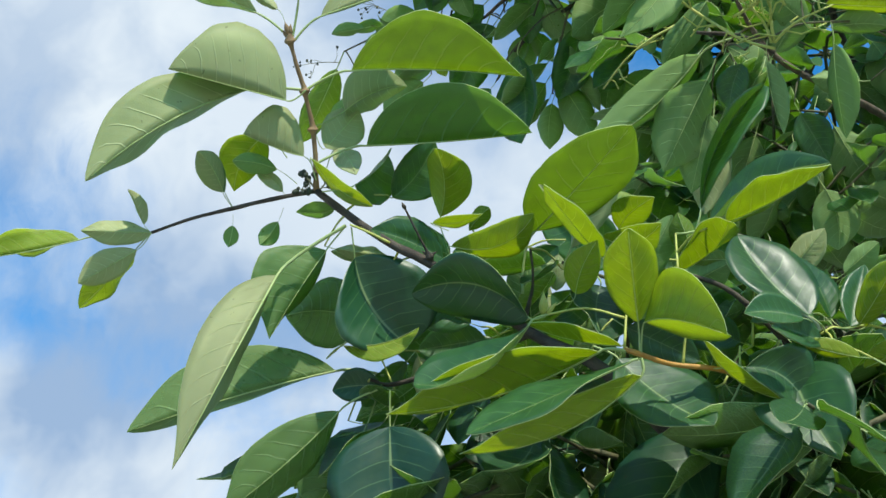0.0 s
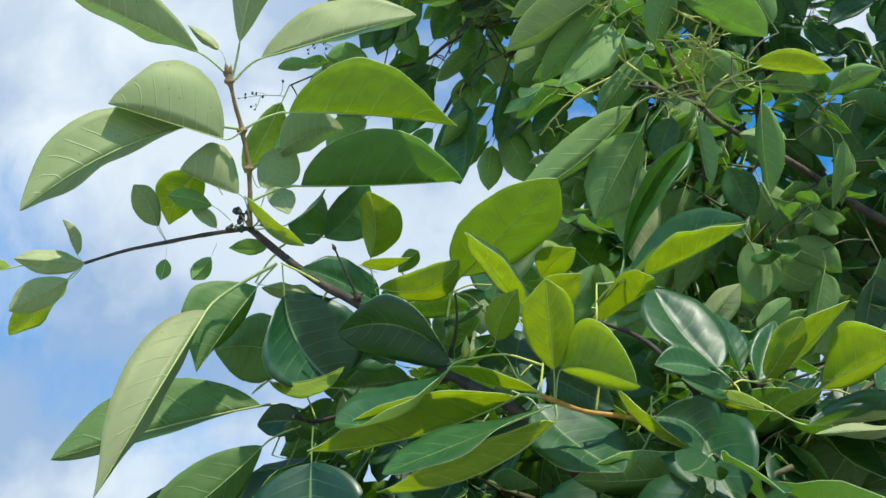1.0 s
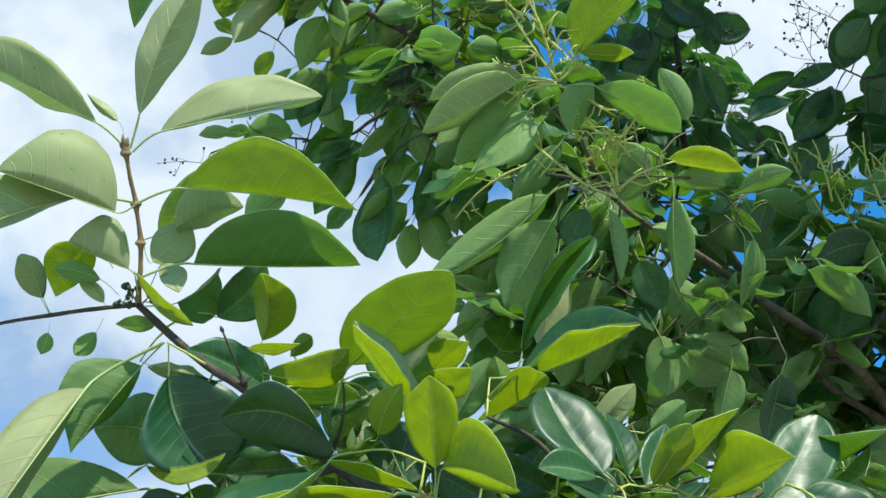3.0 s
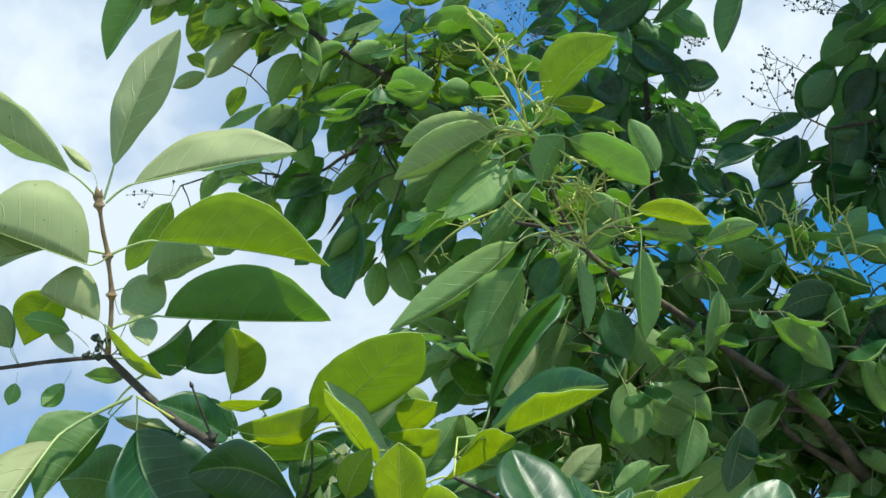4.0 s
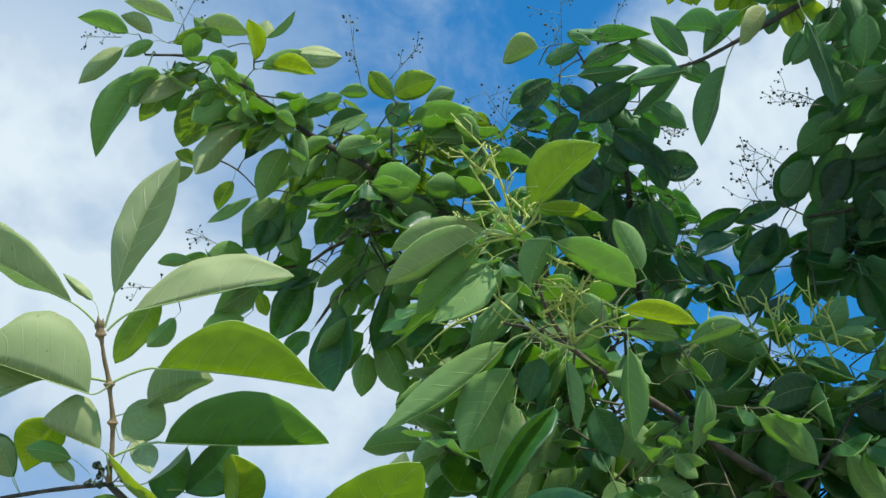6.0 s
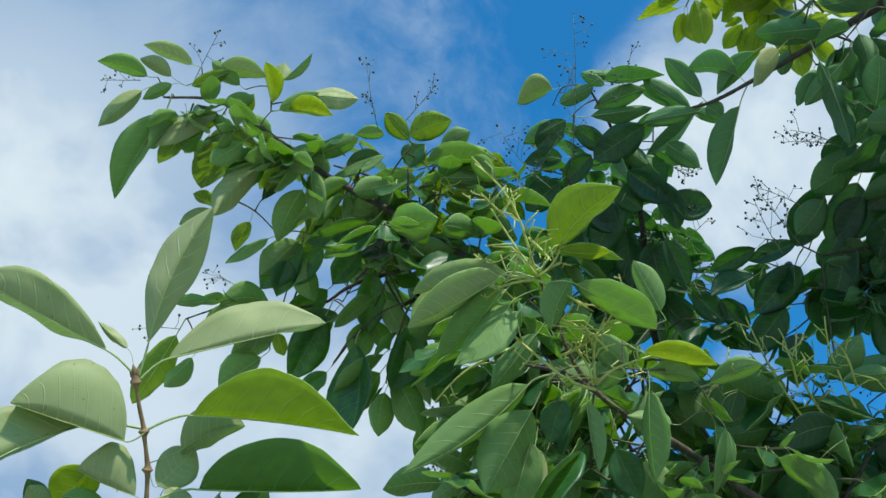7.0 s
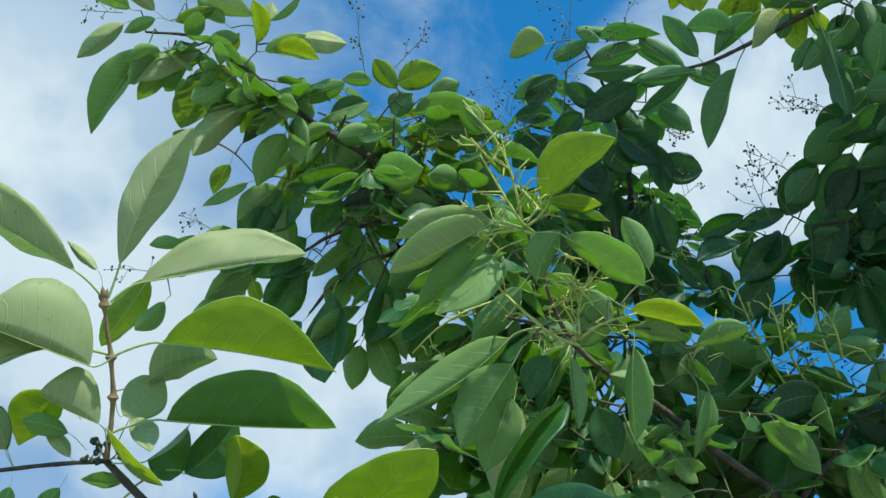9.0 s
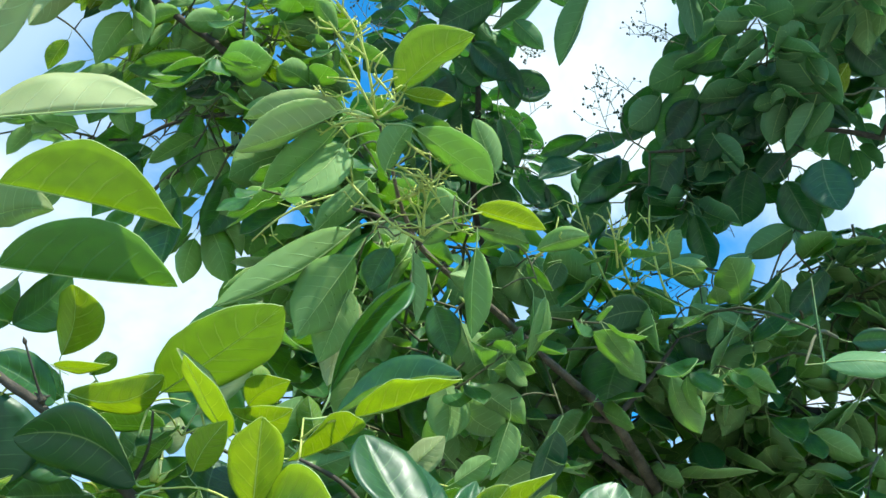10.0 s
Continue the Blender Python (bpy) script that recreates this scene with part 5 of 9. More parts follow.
twig(mid_tree, [(0.3161, 1.0525, 2.4692, 0.0014), (0.3158, 1.0718, 2.4637, 0.0012), (0.3155, 1.0911, 2.4476, 0.0009)], "olive", "side_twig", 5, 3)
leaf(shoot, (0.3118, 1.1010, 2.4296), (0.2934, 1.1502, 2.3536), 27, 0.0247, 16, 16, 0.0000, 0.03, (0.3155, 1.0911, 2.4476), *MID)
twig(mid_tree, [(0.3284, 1.0440, 2.4814, 0.0013), (0.3340, 1.0315, 2.4718, 0.0011), (0.3396, 1.0189, 2.4526, 0.0009)], "olive", "side_twig", 5, 3)
leaf(shoot, (0.3373, 1.0266, 2.4407), (0.3249, 1.0556, 2.3983), -148, 0.0181, 18, 13, 0.0036, 0.03, (0.3396, 1.0189, 2.4526), *MID, form=(0.70, 0.80, 0.25, -0.03, -0.01, 1.01))
twig(mid_tree, [(0.3396, 1.0189, 2.4526, 0.0013), (0.3515, 1.0139, 2.4594, 0.0011), (0.3634, 1.0089, 2.4597, 0.0008)], "olive", "side_twig", 5, 3)
leaf(shoot, (0.3625, 1.0211, 2.4390), (0.3814, 1.0616, 2.3713), 26, 0.0181, 54, 50, -0.0015, 0.03, (0.3634, 1.0089, 2.4597), *MID, form=(0.73, 0.84, 0.25, 0.07, 0.03, 1.00))
twig(mid_tree, [(0.3634, 1.0089, 2.4597, 0.0015), (0.3976, 1.0050, 2.4767, 0.0013), (0.4319, 1.0011, 2.4767, 0.0010)], "olive", "side_twig", 5, 3)
leaf(shoot, (0.4348, 1.0119, 2.4558), (0.4479, 1.0632, 2.3663), 37, 0.0235, 34, 13, -0.0011, 0.03, (0.4319, 1.0011, 2.4767), *MID, form=(0.74, 0.79, 0.25, 0.06, 0.04, 1.00))
twig(mid_tree, [(0.4036, 1.0044, 2.4767, 0.0013), (0.4030, 0.9994, 2.4981, 0.0011), (0.4024, 0.9945, 2.5109, 0.0009)], "olive", "side_twig", 5, 3)
leaf(shoot, (0.4282, 0.9970, 2.4992), (0.5104, 0.9842, 2.4811), -9, 0.0217, 28, 19, 0.0012, 0.02, (0.4024, 0.9945, 2.5109), *MID, form=(0.75, 0.82, 0.26, 0.09, 0.02, 1.00), skin="young")
twig(mid_tree, [(0.4319, 1.0011, 2.4767, 0.0016), (0.4698, 1.0210, 2.4928, 0.0014), (0.5076, 1.0408, 2.4883, 0.0011)], "olive", "side_twig", 5, 3)
leaf(shoot, (0.5187, 1.0333, 2.4895), (0.5716, 0.9967, 2.4978), -41, 0.0167, 32, 21, 0.0033, 0.02, (0.5076, 1.0408, 2.4883), *MID, form=(0.77, 0.68, 0.23, 0.07, 0.01, 1.00))
twig(mid_tree, [(0.4027, 0.9966, 2.5055, 0.0013), (0.4116, 1.0057, 2.5126, 0.0011), (0.4206, 1.0149, 2.5134, 0.0008)], "olive", "side_twig", 5, 3)
leaf(shoot, (0.4391, 1.0257, 2.4903), (0.4952, 1.0054, 2.4747), -37, 0.0164, 31, 19, 0.0039, 0.02, (0.4206, 1.0149, 2.5134), *MID, form=(0.75, 0.75, 0.25, 0.06, 0.01, 1.01))
twig(mid_tree, [(0.4210, 1.0930, 2.4826, 0.0014), (0.4135, 1.0902, 2.4647, 0.0012), (0.4060, 1.0874, 2.4346, 0.0009)], "olive", "side_twig", 5, 3)
leaf(shoot, (0.4120, 1.0917, 2.4226), (0.4420, 1.1135, 2.3720), 149, 0.0233, 16, 16, -0.0000, 0.03, (0.4060, 1.0874, 2.4346), *MID)
twig(mid_tree, [(0.5076, 1.0408, 2.4883, 0.0013), (0.5175, 1.0475, 2.4779, 0.0011), (0.5275, 1.0542, 2.4583, 0.0009)], "olive", "side_twig", 5, 3)
leaf(shoot, (0.5385, 1.0580, 2.4438), (0.5341, 1.1137, 2.3857), -27, 0.0198, -2, 18, 0.0047, 0.06, (0.5275, 1.0542, 2.4583), *MID, form=(0.71, 0.79, 0.24, 0.08, -0.05, 1.01))
leaf(shoot, (0.5580, 1.0496, 2.4928), (0.5553, 1.0844, 2.4715), 163, 0.0162, 22, -2, -0.0002, 0.04, (0.5172, 1.0473, 2.4782), *MID, form=(0.65, 0.84, 0.25, 0.03, -0.02, 1.00), skin="deep_shade")
twig(mid_tree, [(0.7071, 1.2758, 2.4477, 0.0019), (0.7351, 1.2419, 2.5120, 0.0016), (0.7632, 1.2081, 2.5448, 0.0012)], "olive", "side_twig", 5, 3)
leaf(shoot, (0.7577, 1.1944, 2.5646), (0.6943, 1.2477, 2.5427), -115, 0.0260, 23, 18, 0.0028, 0.03, (0.7632, 1.2081, 2.5448), *MID, form=(0.66, 0.81, 0.25, 0.04, -0.00, 1.01), skin="deep_shade")
twig(mid_tree, [(0.3752, 1.0589, 2.4946, 0.0012), (0.3759, 1.0588, 2.4857, 0.0011), (0.3765, 1.0587, 2.4711, 0.0008)], "olive", "side_twig", 5, 3)
leaf(shoot, (0.3822, 1.0515, 2.4768), (0.4105, 1.0156, 2.5139), -42, 0.0200, 36, 16, 0.0000, 0.03, (0.3765, 1.0587, 2.4711), *MID)
twig(mid_tree, [(0.4206, 1.0149, 2.5134, 0.0013), (0.4222, 1.0224, 2.5055, 0.0011), (0.4238, 1.0300, 2.4911, 0.0008)], "olive", "side_twig", 5, 3)
leaf(shoot, (0.4154, 1.0272, 2.4964), (0.3734, 1.0134, 2.5313), 41, 0.0188, 16, 16, 0.0000, 0.03, (0.4238, 1.0300, 2.4911), *MID)
twig(mid_tree, [(0.5246, 1.0522, 2.4640, 0.0013), (0.5071, 1.0621, 2.4635, 0.0011), (0.4896, 1.0719, 2.4530, 0.0009)], "olive", "side_twig", 5, 3)
leaf(shoot, (0.4792, 1.0738, 2.4538), (0.4272, 1.0830, 2.4662), 56, 0.0173, 38, 16, 0.0000, 0.03, (0.4896, 1.0719, 2.4530), *MID)
twig(mid_tree, [(0.7632, 1.2081, 2.5448, 0.0016), (0.7479, 1.1923, 2.5881, 0.0013), (0.7327, 1.1765, 2.6122, 0.0010)], "olive", "side_twig", 5, 3)
leaf(shoot, (0.7610, 1.1651, 2.6128), (0.8120, 1.1227, 2.6011), -59, 0.0157, 30, 30, 0.0025, 0.02, (0.7327, 1.1765, 2.6122), *MID, form=(0.76, 0.67, 0.21, -0.06, 0.03, 1.01))
twig(mid_tree, [(0.7578, 1.2025, 2.5600, 0.0014), (0.7444, 1.1834, 2.5546, 0.0012), (0.7311, 1.1642, 2.5367, 0.0009)], "olive", "side_twig", 5, 3)
leaf(shoot, (0.7363, 1.1598, 2.5333), (0.6600, 1.1770, 2.5046), -171, 0.0288, 28, -12, 0.0045, 0.07, (0.7311, 1.1642, 2.5367), *MID, form=(0.65, 0.78, 0.23, -0.10, -0.00, 1.01), skin="deep_shade")
twig(mid_tree, [(0.3135, 0.9720, 2.5345, 0.0016), (0.3054, 1.0013, 2.5695, 0.0013), (0.2973, 1.0305, 2.5855, 0.0010)], "olive", "side_twig", 5, 3)
leaf(shoot, (0.2901, 1.0386, 2.5747), (0.2544, 1.0789, 2.5311), 39, 0.0177, 16, 38, 0.0000, 0.03, (0.2973, 1.0305, 2.5855), *MID)
twig(mid_tree, [(0.2987, 1.0254, 2.5827, 0.0013), (0.3107, 1.0334, 2.5783, 0.0011), (0.3226, 1.0413, 2.5659, 0.0008)], "olive", "side_twig", 5, 3)
leaf(shoot, (0.3130, 1.0513, 2.5523), (0.2649, 1.1013, 2.4974), 42, 0.0192, 28, 16, 0.0000, 0.03, (0.3226, 1.0413, 2.5659), *MID)
twig(mid_tree, [(0.4206, 1.0149, 2.5134, 0.0015), (0.4449, 1.0175, 2.5501, 0.0013), (0.4693, 1.0201, 2.5690, 0.0010)], "olive", "side_twig", 5, 3)
leaf(shoot, (0.4615, 1.0140, 2.5771), (0.4227, 0.9838, 2.6284), 25, 0.0192, 16, 37, 0.0000, 0.03, (0.4693, 1.0201, 2.5690), *MID)
twig(mid_tree, [(0.4702, 1.1185, 2.4726, 0.0016), (0.4530, 1.1428, 2.4504, 0.0014), (0.4359, 1.1671, 2.4070, 0.0011)], "olive", "side_twig", 5, 3)
leaf(shoot, (0.4544, 1.1797, 2.3796), (0.4654, 1.2026, 2.3104), -19, 0.0277, 18, 12, 0.0059, 0.03, (0.4359, 1.1671, 2.4070), *MID, form=(0.70, 0.70, 0.22, 0.07, 0.00, 1.01))
twig(mid_tree, [(0.7311, 1.1642, 2.5367, 0.0013), (0.7370, 1.1590, 2.5283, 0.0011), (0.7428, 1.1537, 2.5131, 0.0008)], "olive", "side_twig", 5, 3)
leaf(shoot, (0.7133, 1.1839, 2.4933), (0.7235, 1.2825, 2.4462), -178, 0.0454, -6, 10, 0.0051, 0.04, (0.7428, 1.1537, 2.5131), *MID, form=(0.58, 0.70, 0.19, 0.14, -0.04, 1.01))
twig(mid_tree, [(0.7449, 1.2301, 2.5234, 0.0014), (0.7265, 1.2258, 2.5400, 0.0012), (0.7081, 1.2214, 2.5459, 0.0009)], "olive", "side_twig", 5, 3)
leaf(shoot, (0.7624, 1.2329, 2.5196), (0.7444, 1.3172, 2.4754), -5, 0.0310, 1, 27, 0.0004, 0.05, (0.7081, 1.2214, 2.5459), *MID, form=(0.75, 0.65, 0.22, 0.13, -0.02, 1.00), skin="deep_shade")
twig(mid_tree, [(0.5742, 1.1870, 2.4626, 0.0019), (0.5841, 1.1661, 2.4177, 0.0016), (0.5939, 1.1451, 2.3416, 0.0012)], "olive", "side_twig", 5, 3)
leaf(shoot, (0.5896, 1.1584, 2.3271), (0.5885, 1.2316, 2.2738), 173, 0.0256, 12, 30, -0.0019, 0.04, (0.5939, 1.1451, 2.3416), *MID, form=(0.67, 0.83, 0.25, -0.06, -0.01, 0.99), skin="deep_shade")
twig(mid_tree, [(0.5901, 1.1532, 2.3712, 0.0014), (0.5623, 1.1582, 2.3731, 0.0012), (0.5345, 1.1632, 2.3613, 0.0009)], "olive", "side_twig", 5, 3)
leaf(shoot, (0.5368, 1.1755, 2.3381), (0.5248, 1.2082, 2.2746), 57, 0.0226, 35, 15, -0.0000, 0.03, (0.5345, 1.1632, 2.3613), *MID, form=(0.57, 0.88, 0.25, 0.10, -0.00, 1.01))
twig(mid_tree, [(0.3155, 1.0911, 2.4476, 0.0013), (0.3206, 1.1068, 2.4621, 0.0011), (0.3258, 1.1225, 2.4673, 0.0009)], "olive", "side_twig", 5, 3)
leaf(shoot, (0.3232, 1.1310, 2.4433), (0.3105, 1.1734, 2.3399), 26, 0.0266, 25, 16, 0.0000, 0.03, (0.3258, 1.1225, 2.4673), *MID, skin="full")
twig(mid_tree, [(0.4568, 1.1374, 2.4553, 0.0014), (0.4627, 1.1533, 2.4734, 0.0012), (0.4686, 1.1693, 2.4811, 0.0009)], "olive", "side_twig", 5, 3)
leaf(shoot, (0.4760, 1.1750, 2.4663), (0.5129, 1.2035, 2.4038), -29, 0.0245, 16, 34, 0.0000, 0.03, (0.4686, 1.1693, 2.4811), *MID)
twig(mid_tree, [(0.5175, 1.0475, 2.4779, 0.0013), (0.5283, 1.0538, 2.4964, 0.0011), (0.5390, 1.0602, 2.5059, 0.0009)], "olive", "side_twig", 5, 3)
leaf(shoot, (0.5206, 1.0690, 2.4939), (0.5500, 1.0595, 2.4552), 159, 0.0117, 23, 14, -0.0011, 0.03, (0.5390, 1.0602, 2.5059), *MID, form=(0.72, 0.82, 0.25, -0.08, -0.01, 1.00))
twig(mid_tree, [(0.5390, 1.0602, 2.5059, 0.0015), (0.5333, 1.0886, 2.5230, 0.0012), (0.5276, 1.1171, 2.5255, 0.0010)], "olive", "side_twig", 5, 3)
leaf(shoot, (0.5572, 1.1321, 2.4977), (0.5639, 1.1590, 2.4231), 51, 0.0238, 39, 17, 0.0030, 0.04, (0.5276, 1.1171, 2.5255), *MID, form=(0.64, 0.92, 0.26, 0.00, 0.00, 1.01))
twig(mid_tree, [(0.4665, 1.1636, 2.4784, 0.0016), (0.4290, 1.1762, 2.4907, 0.0013), (0.3914, 1.1888, 2.4839, 0.0010)], "olive", "side_twig", 5, 3)
leaf(shoot, (0.3872, 1.1974, 2.4696), (0.3660, 1.2404, 2.4097), 32, 0.0247, 16, 16, 0.0000, 0.03, (0.3914, 1.1888, 2.4839), *MID)
panicle(shoot, (0.2940, 0.9485, 2.5553), (0.2329, 0.9068, 2.6157), 7, 0.0297, 31, "green", False, 0.0015)
panicle(shoot, (0.2940, 0.9485, 2.5553), (0.3193, 0.9082, 2.5937), 6, 0.0264, 32, "green", False, 0.0015)
panicle(shoot, (0.2943, 0.9506, 2.5528), (0.3600, 0.9592, 2.5218), 6, 0.0330, 33, "green", False, 0.0015)
panicle(shoot, (0.2911, 0.9469, 2.5579), (0.2090, 0.8737, 2.6536), 8, 0.0277, 331, "green", False, 0.0015)
panicle(shoot, (0.2863, 0.9500, 2.5555), (0.2189, 0.9448, 2.5766), 5, 0.0237, 332, "green", False, 0.0015)
panicle(shoot, (0.2898, 0.9515, 2.5529), (0.2372, 0.9759, 2.5361), 5, 0.0237, 333, "green", False, 0.0015)
panicle(shoot, (0.3163, 0.9732, 2.5189), (0.3635, 0.9827, 2.4908), 6, 0.0303, 334, "green", False, 0.0015)
panicle(shoot, (0.3267, 0.9991, 2.4822), (0.3951, 0.9337, 2.5395), 7, 0.0330, 335, "green", False, 0.0015)
panicle(shoot, (0.3672, 1.0089, 2.4541), (0.3314, 0.9862, 2.4977), 6, 0.0303, 336, "green", False, 0.0015)
panicle(shoot, (0.3703, 1.0081, 2.4539), (0.3737, 0.9641, 2.5108), 6, 0.0363, 34, "green", False, 0.0015)
panicle(shoot, (0.3703, 1.0081, 2.4539), (0.4265, 0.9741, 2.4760), 6, 0.0330, 35, "green", False, 0.0015)
panicle(shoot, (0.3284, 1.0103, 2.4664), (0.2450, 0.9829, 2.5258), 6, 0.0264, 36, "green", False, 0.0015)
panicle(shoot, (0.3708, 1.0118, 2.4486), (0.3013, 1.0044, 2.4831), 5, 0.0264, 37, "green", False, 0.0015)
panicle(shoot, (0.3021, 1.1028, 2.5715), (0.2028, 1.1606, 2.5135), 6, 0.0360, 38, "green", False, 0.0015)
panicle(shoot, (0.7020, 1.1742, 2.5418), (0.6179, 1.1189, 2.6685), 7, 0.0552, 39, "green", False, 0.0015)
panicle(shoot, (0.7281, 1.1635, 2.5378), (0.6811, 1.1104, 2.6412), 6, 0.0513, 40, "green", False, 0.0015)
panicle(shoot, (0.7802, 1.1786, 2.5709), (0.7319, 1.1190, 2.6828), 6, 0.0447, 41, "green", False, 0.0015)
panicle(shoot, (0.6657, 1.1073, 2.5516), (0.6333, 1.0610, 2.5828), 6, 0.0320, 701, "green", False, 0.0014)
panicle(shoot, (0.7574, 1.1269, 2.5769), (0.7128, 1.0787, 2.6122), 6, 0.0280, 702, "green", False, 0.0014)
panicle(shoot, (0.5228, 1.0461, 2.4903), (0.5471, 1.0119, 2.4970), 5, 0.0240, 703, "green", False, 0.0014)
panicle(shoot, (0.8874, 1.2162, 2.4717), (0.8940, 1.1628, 2.5022), 5, 0.0260, 704, "green", False, 0.0014)
panicle(shoot, (0.4442, 1.0933, 2.4437), (0.4708, 1.0830, 2.4200), 4, 0.0200, 705, "green", False, 0.0014)
panicle(shoot, (0.2505, 0.9125, 2.6100), (0.2171, 0.8835, 2.6168), 5, 0.0300, 706, "green", False, 0.0014)
panicle(shoot, (0.3794, 0.9818, 2.4840), (0.3431, 0.9512, 2.4932), 5, 0.0250, 707, "green", False, 0.0014)
panicle(shoot, (0.2725, 0.8947, 2.5665), (0.2969, 0.8931, 2.5348), 5, 0.0220, 708, "green", False, 0.0014)
shoot = twig(mid_tree, [(0.3756, 1.0291, 2.4577, 0.0030), (0.3387, 1.0247, 2.4777, 0.0024), (0.2944, 1.0365, 2.4930, 0.0020)], "dark", "twig")
foliate(shoot, (0.3915, 1.1797, 2.4593), (0.6914, 1.3527, 2.3964), 34, 0.09, 0.06, 51)
foliate(shoot, (0.5383, 1.1711, 2.4878), (0.8120, 1.3271, 2.4404), 32, 0.085, 0.07, 52)
foliate(shoot, (0.3671, 1.2856, 2.4010), (0.5983, 1.4138, 2.3581), 22, 0.09, 0.06, 53)
thicket(mid_tree, (0.7273, 1.4258, 2.4565), (1.0259, 1.3745, 2.4663), 22, 0.085, 0.06, 54)
shoot = twig(mid_tree, [(0.7421, 1.2988, 2.4436, 0.0050), (0.6745, 1.3085, 2.4418, 0.0040), (0.5935, 1.3134, 2.4313, 0.0030), (0.5603, 1.2939, 2.4444, 0.0020)], "dark", "twig")
shoot = twig(mid_tree, [(0.7421, 1.2988, 2.4436, 0.0050), (0.7860, 1.2635, 2.5000, 0.0034), (0.8197, 1.2321, 2.5535, 0.0020)], "dark", "twig")
twig(mid_tree, [(0.8197, 1.2321, 2.5535, 0.0016), (0.8548, 1.2147, 2.5656, 0.0013), (0.8898, 1.1973, 2.5589, 0.0010)], "olive", "side_twig", 5, 3)
leaf(shoot, (0.8813, 1.2078, 2.5495), (0.8720, 1.2545, 2.5332), -139, 0.0201, 20, 18, 0.0065, 0.01, (0.8898, 1.1973, 2.5589), *MID, form=(0.74, 0.67, 0.22, 0.02, -0.00, 1.03))
twig(mid_tree, [(0.8360, 1.2240, 2.5591, 0.0013), (0.8293, 1.2215, 2.5793, 0.0011), (0.8225, 1.2190, 2.5910, 0.0009)], "olive", "side_twig", 5, 3)
twig(mid_tree, [(0.8225, 1.2190, 2.5910, 0.0012), (0.8201, 1.2183, 2.6052, 0.0011), (0.8176, 1.2177, 2.6138, 0.0008)], "olive", "side_twig", 5, 3)
leaf(shoot, (0.8337, 1.2135, 2.6024), (0.9142, 1.1923, 2.5595), -52, 0.0204, 16, 38, 0.0000, 0.03, (0.8176, 1.2177, 2.6138), *MID)
twig(mid_tree, [(0.8176, 1.2177, 2.6138, 0.0014), (0.8384, 1.2045, 2.6274, 0.0012), (0.8592, 1.1913, 2.6287, 0.0009)], "olive", "side_twig", 5, 3)
leaf(shoot, (0.8492, 1.1934, 2.6320), (0.7996, 1.2043, 2.6571), 50, 0.0169, 16, 16, 0.0000, 0.03, (0.8592, 1.1913, 2.6287), *MID)
foliate(shoot, (0.8295, 1.2555, 2.5322), (1.1159, 1.1847, 2.5329), 26, 0.085, 0.05, 55)
thicket(mid_tree, (0.9697, 1.1610, 2.6197), (1.1031, 1.2128, 2.4015), 22, 0.10, 0.06, 56)
shoot = twig(mid_tree, [(1.2985, 1.2443, 2.5361, 0.0160), (1.2127, 1.3163, 2.5481, 0.0140), (1.1318, 1.3710, 2.5665, 0.0140), (1.0871, 1.3903, 2.5883, 0.0100)], "dark", "twig")
shoot = twig(mid_tree, [(0.8586, 1.3938, 2.3906, 0.0060), (0.7513, 1.3658, 2.4310, 0.0050), (0.7213, 1.3538, 2.4551, 0.0050), (0.6874, 1.3333, 2.4736, 0.0040)], "grey", "twig")
shoot = twig(mid_tree, [(0.7474, 1.6320, 2.5790, 0.0090), (0.5503, 1.4601, 2.7726, 0.0080), (0.3872, 1.3687, 2.8661, 0.0080), (0.2894, 1.3283, 2.8900, 0.0070), (0.2331, 1.3145, 2.9154, 0.0065), (0.1820, 1.3051, 2.9322, 0.0060), (0.1301, 1.2941, 2.9632, 0.0055), (0.0362, 1.2826, 3.0067, 0.0050), (-0.0313, 1.2690, 3.0466, 0.0040), (-0.0892, 1.2492, 3.0755, 0.0034), (-0.1553, 1.2312, 3.0983, 0.0028), (-0.2353, 1.2348, 3.0953, 0.0018)], "dark", "branch")
twig(mid_tree, [(-0.1744, 1.2321, 3.0976, 0.0014), (-0.1759, 1.2060, 3.1127, 0.0012), (-0.1773, 1.1800, 3.1146, 0.0009)], "olive", "side_twig", 5, 3)
leaf(shoot, (-0.1910, 1.1762, 3.1148), (-0.2703, 1.1618, 3.1310), 21, 0.0190, 21, 46, -0.0021, 0.03, (-0.1773, 1.1800, 3.1146), *MID, form=(0.68, 0.77, 0.24, 0.05, 0.02, 1.00), skin="full")
twig(mid_tree, [(-0.2353, 1.2348, 3.0953, 0.0014), (-0.2390, 1.2136, 3.1000, 0.0012), (-0.2427, 1.1924, 3.0943, 0.0009)], "olive", "side_twig", 5, 3)
leaf(shoot, (-0.2575, 1.1899, 3.0905), (-0.3325, 1.1677, 3.0874), 20, 0.0204, 20, 38, -0.0047, 0.02, (-0.2427, 1.1924, 3.0943), *MID, form=(0.72, 0.82, 0.25, -0.03, 0.01, 0.99))
twig(mid_tree, [(-0.1756, 1.2105, 3.1101, 0.0013), (-0.1874, 1.2057, 3.1044, 0.0011), (-0.1991, 1.2009, 3.0912, 0.0008)], "olive", "side_twig", 5, 3)
leaf(shoot, (-0.2224, 1.1926, 3.0998), (-0.2735, 1.1776, 3.1151), 37, 0.0143, 14, 30, -0.0047, 0.03, (-0.1991, 1.2009, 3.0912), *MID, form=(0.75, 0.74, 0.24, -0.00, 0.01, 0.99), skin="full")
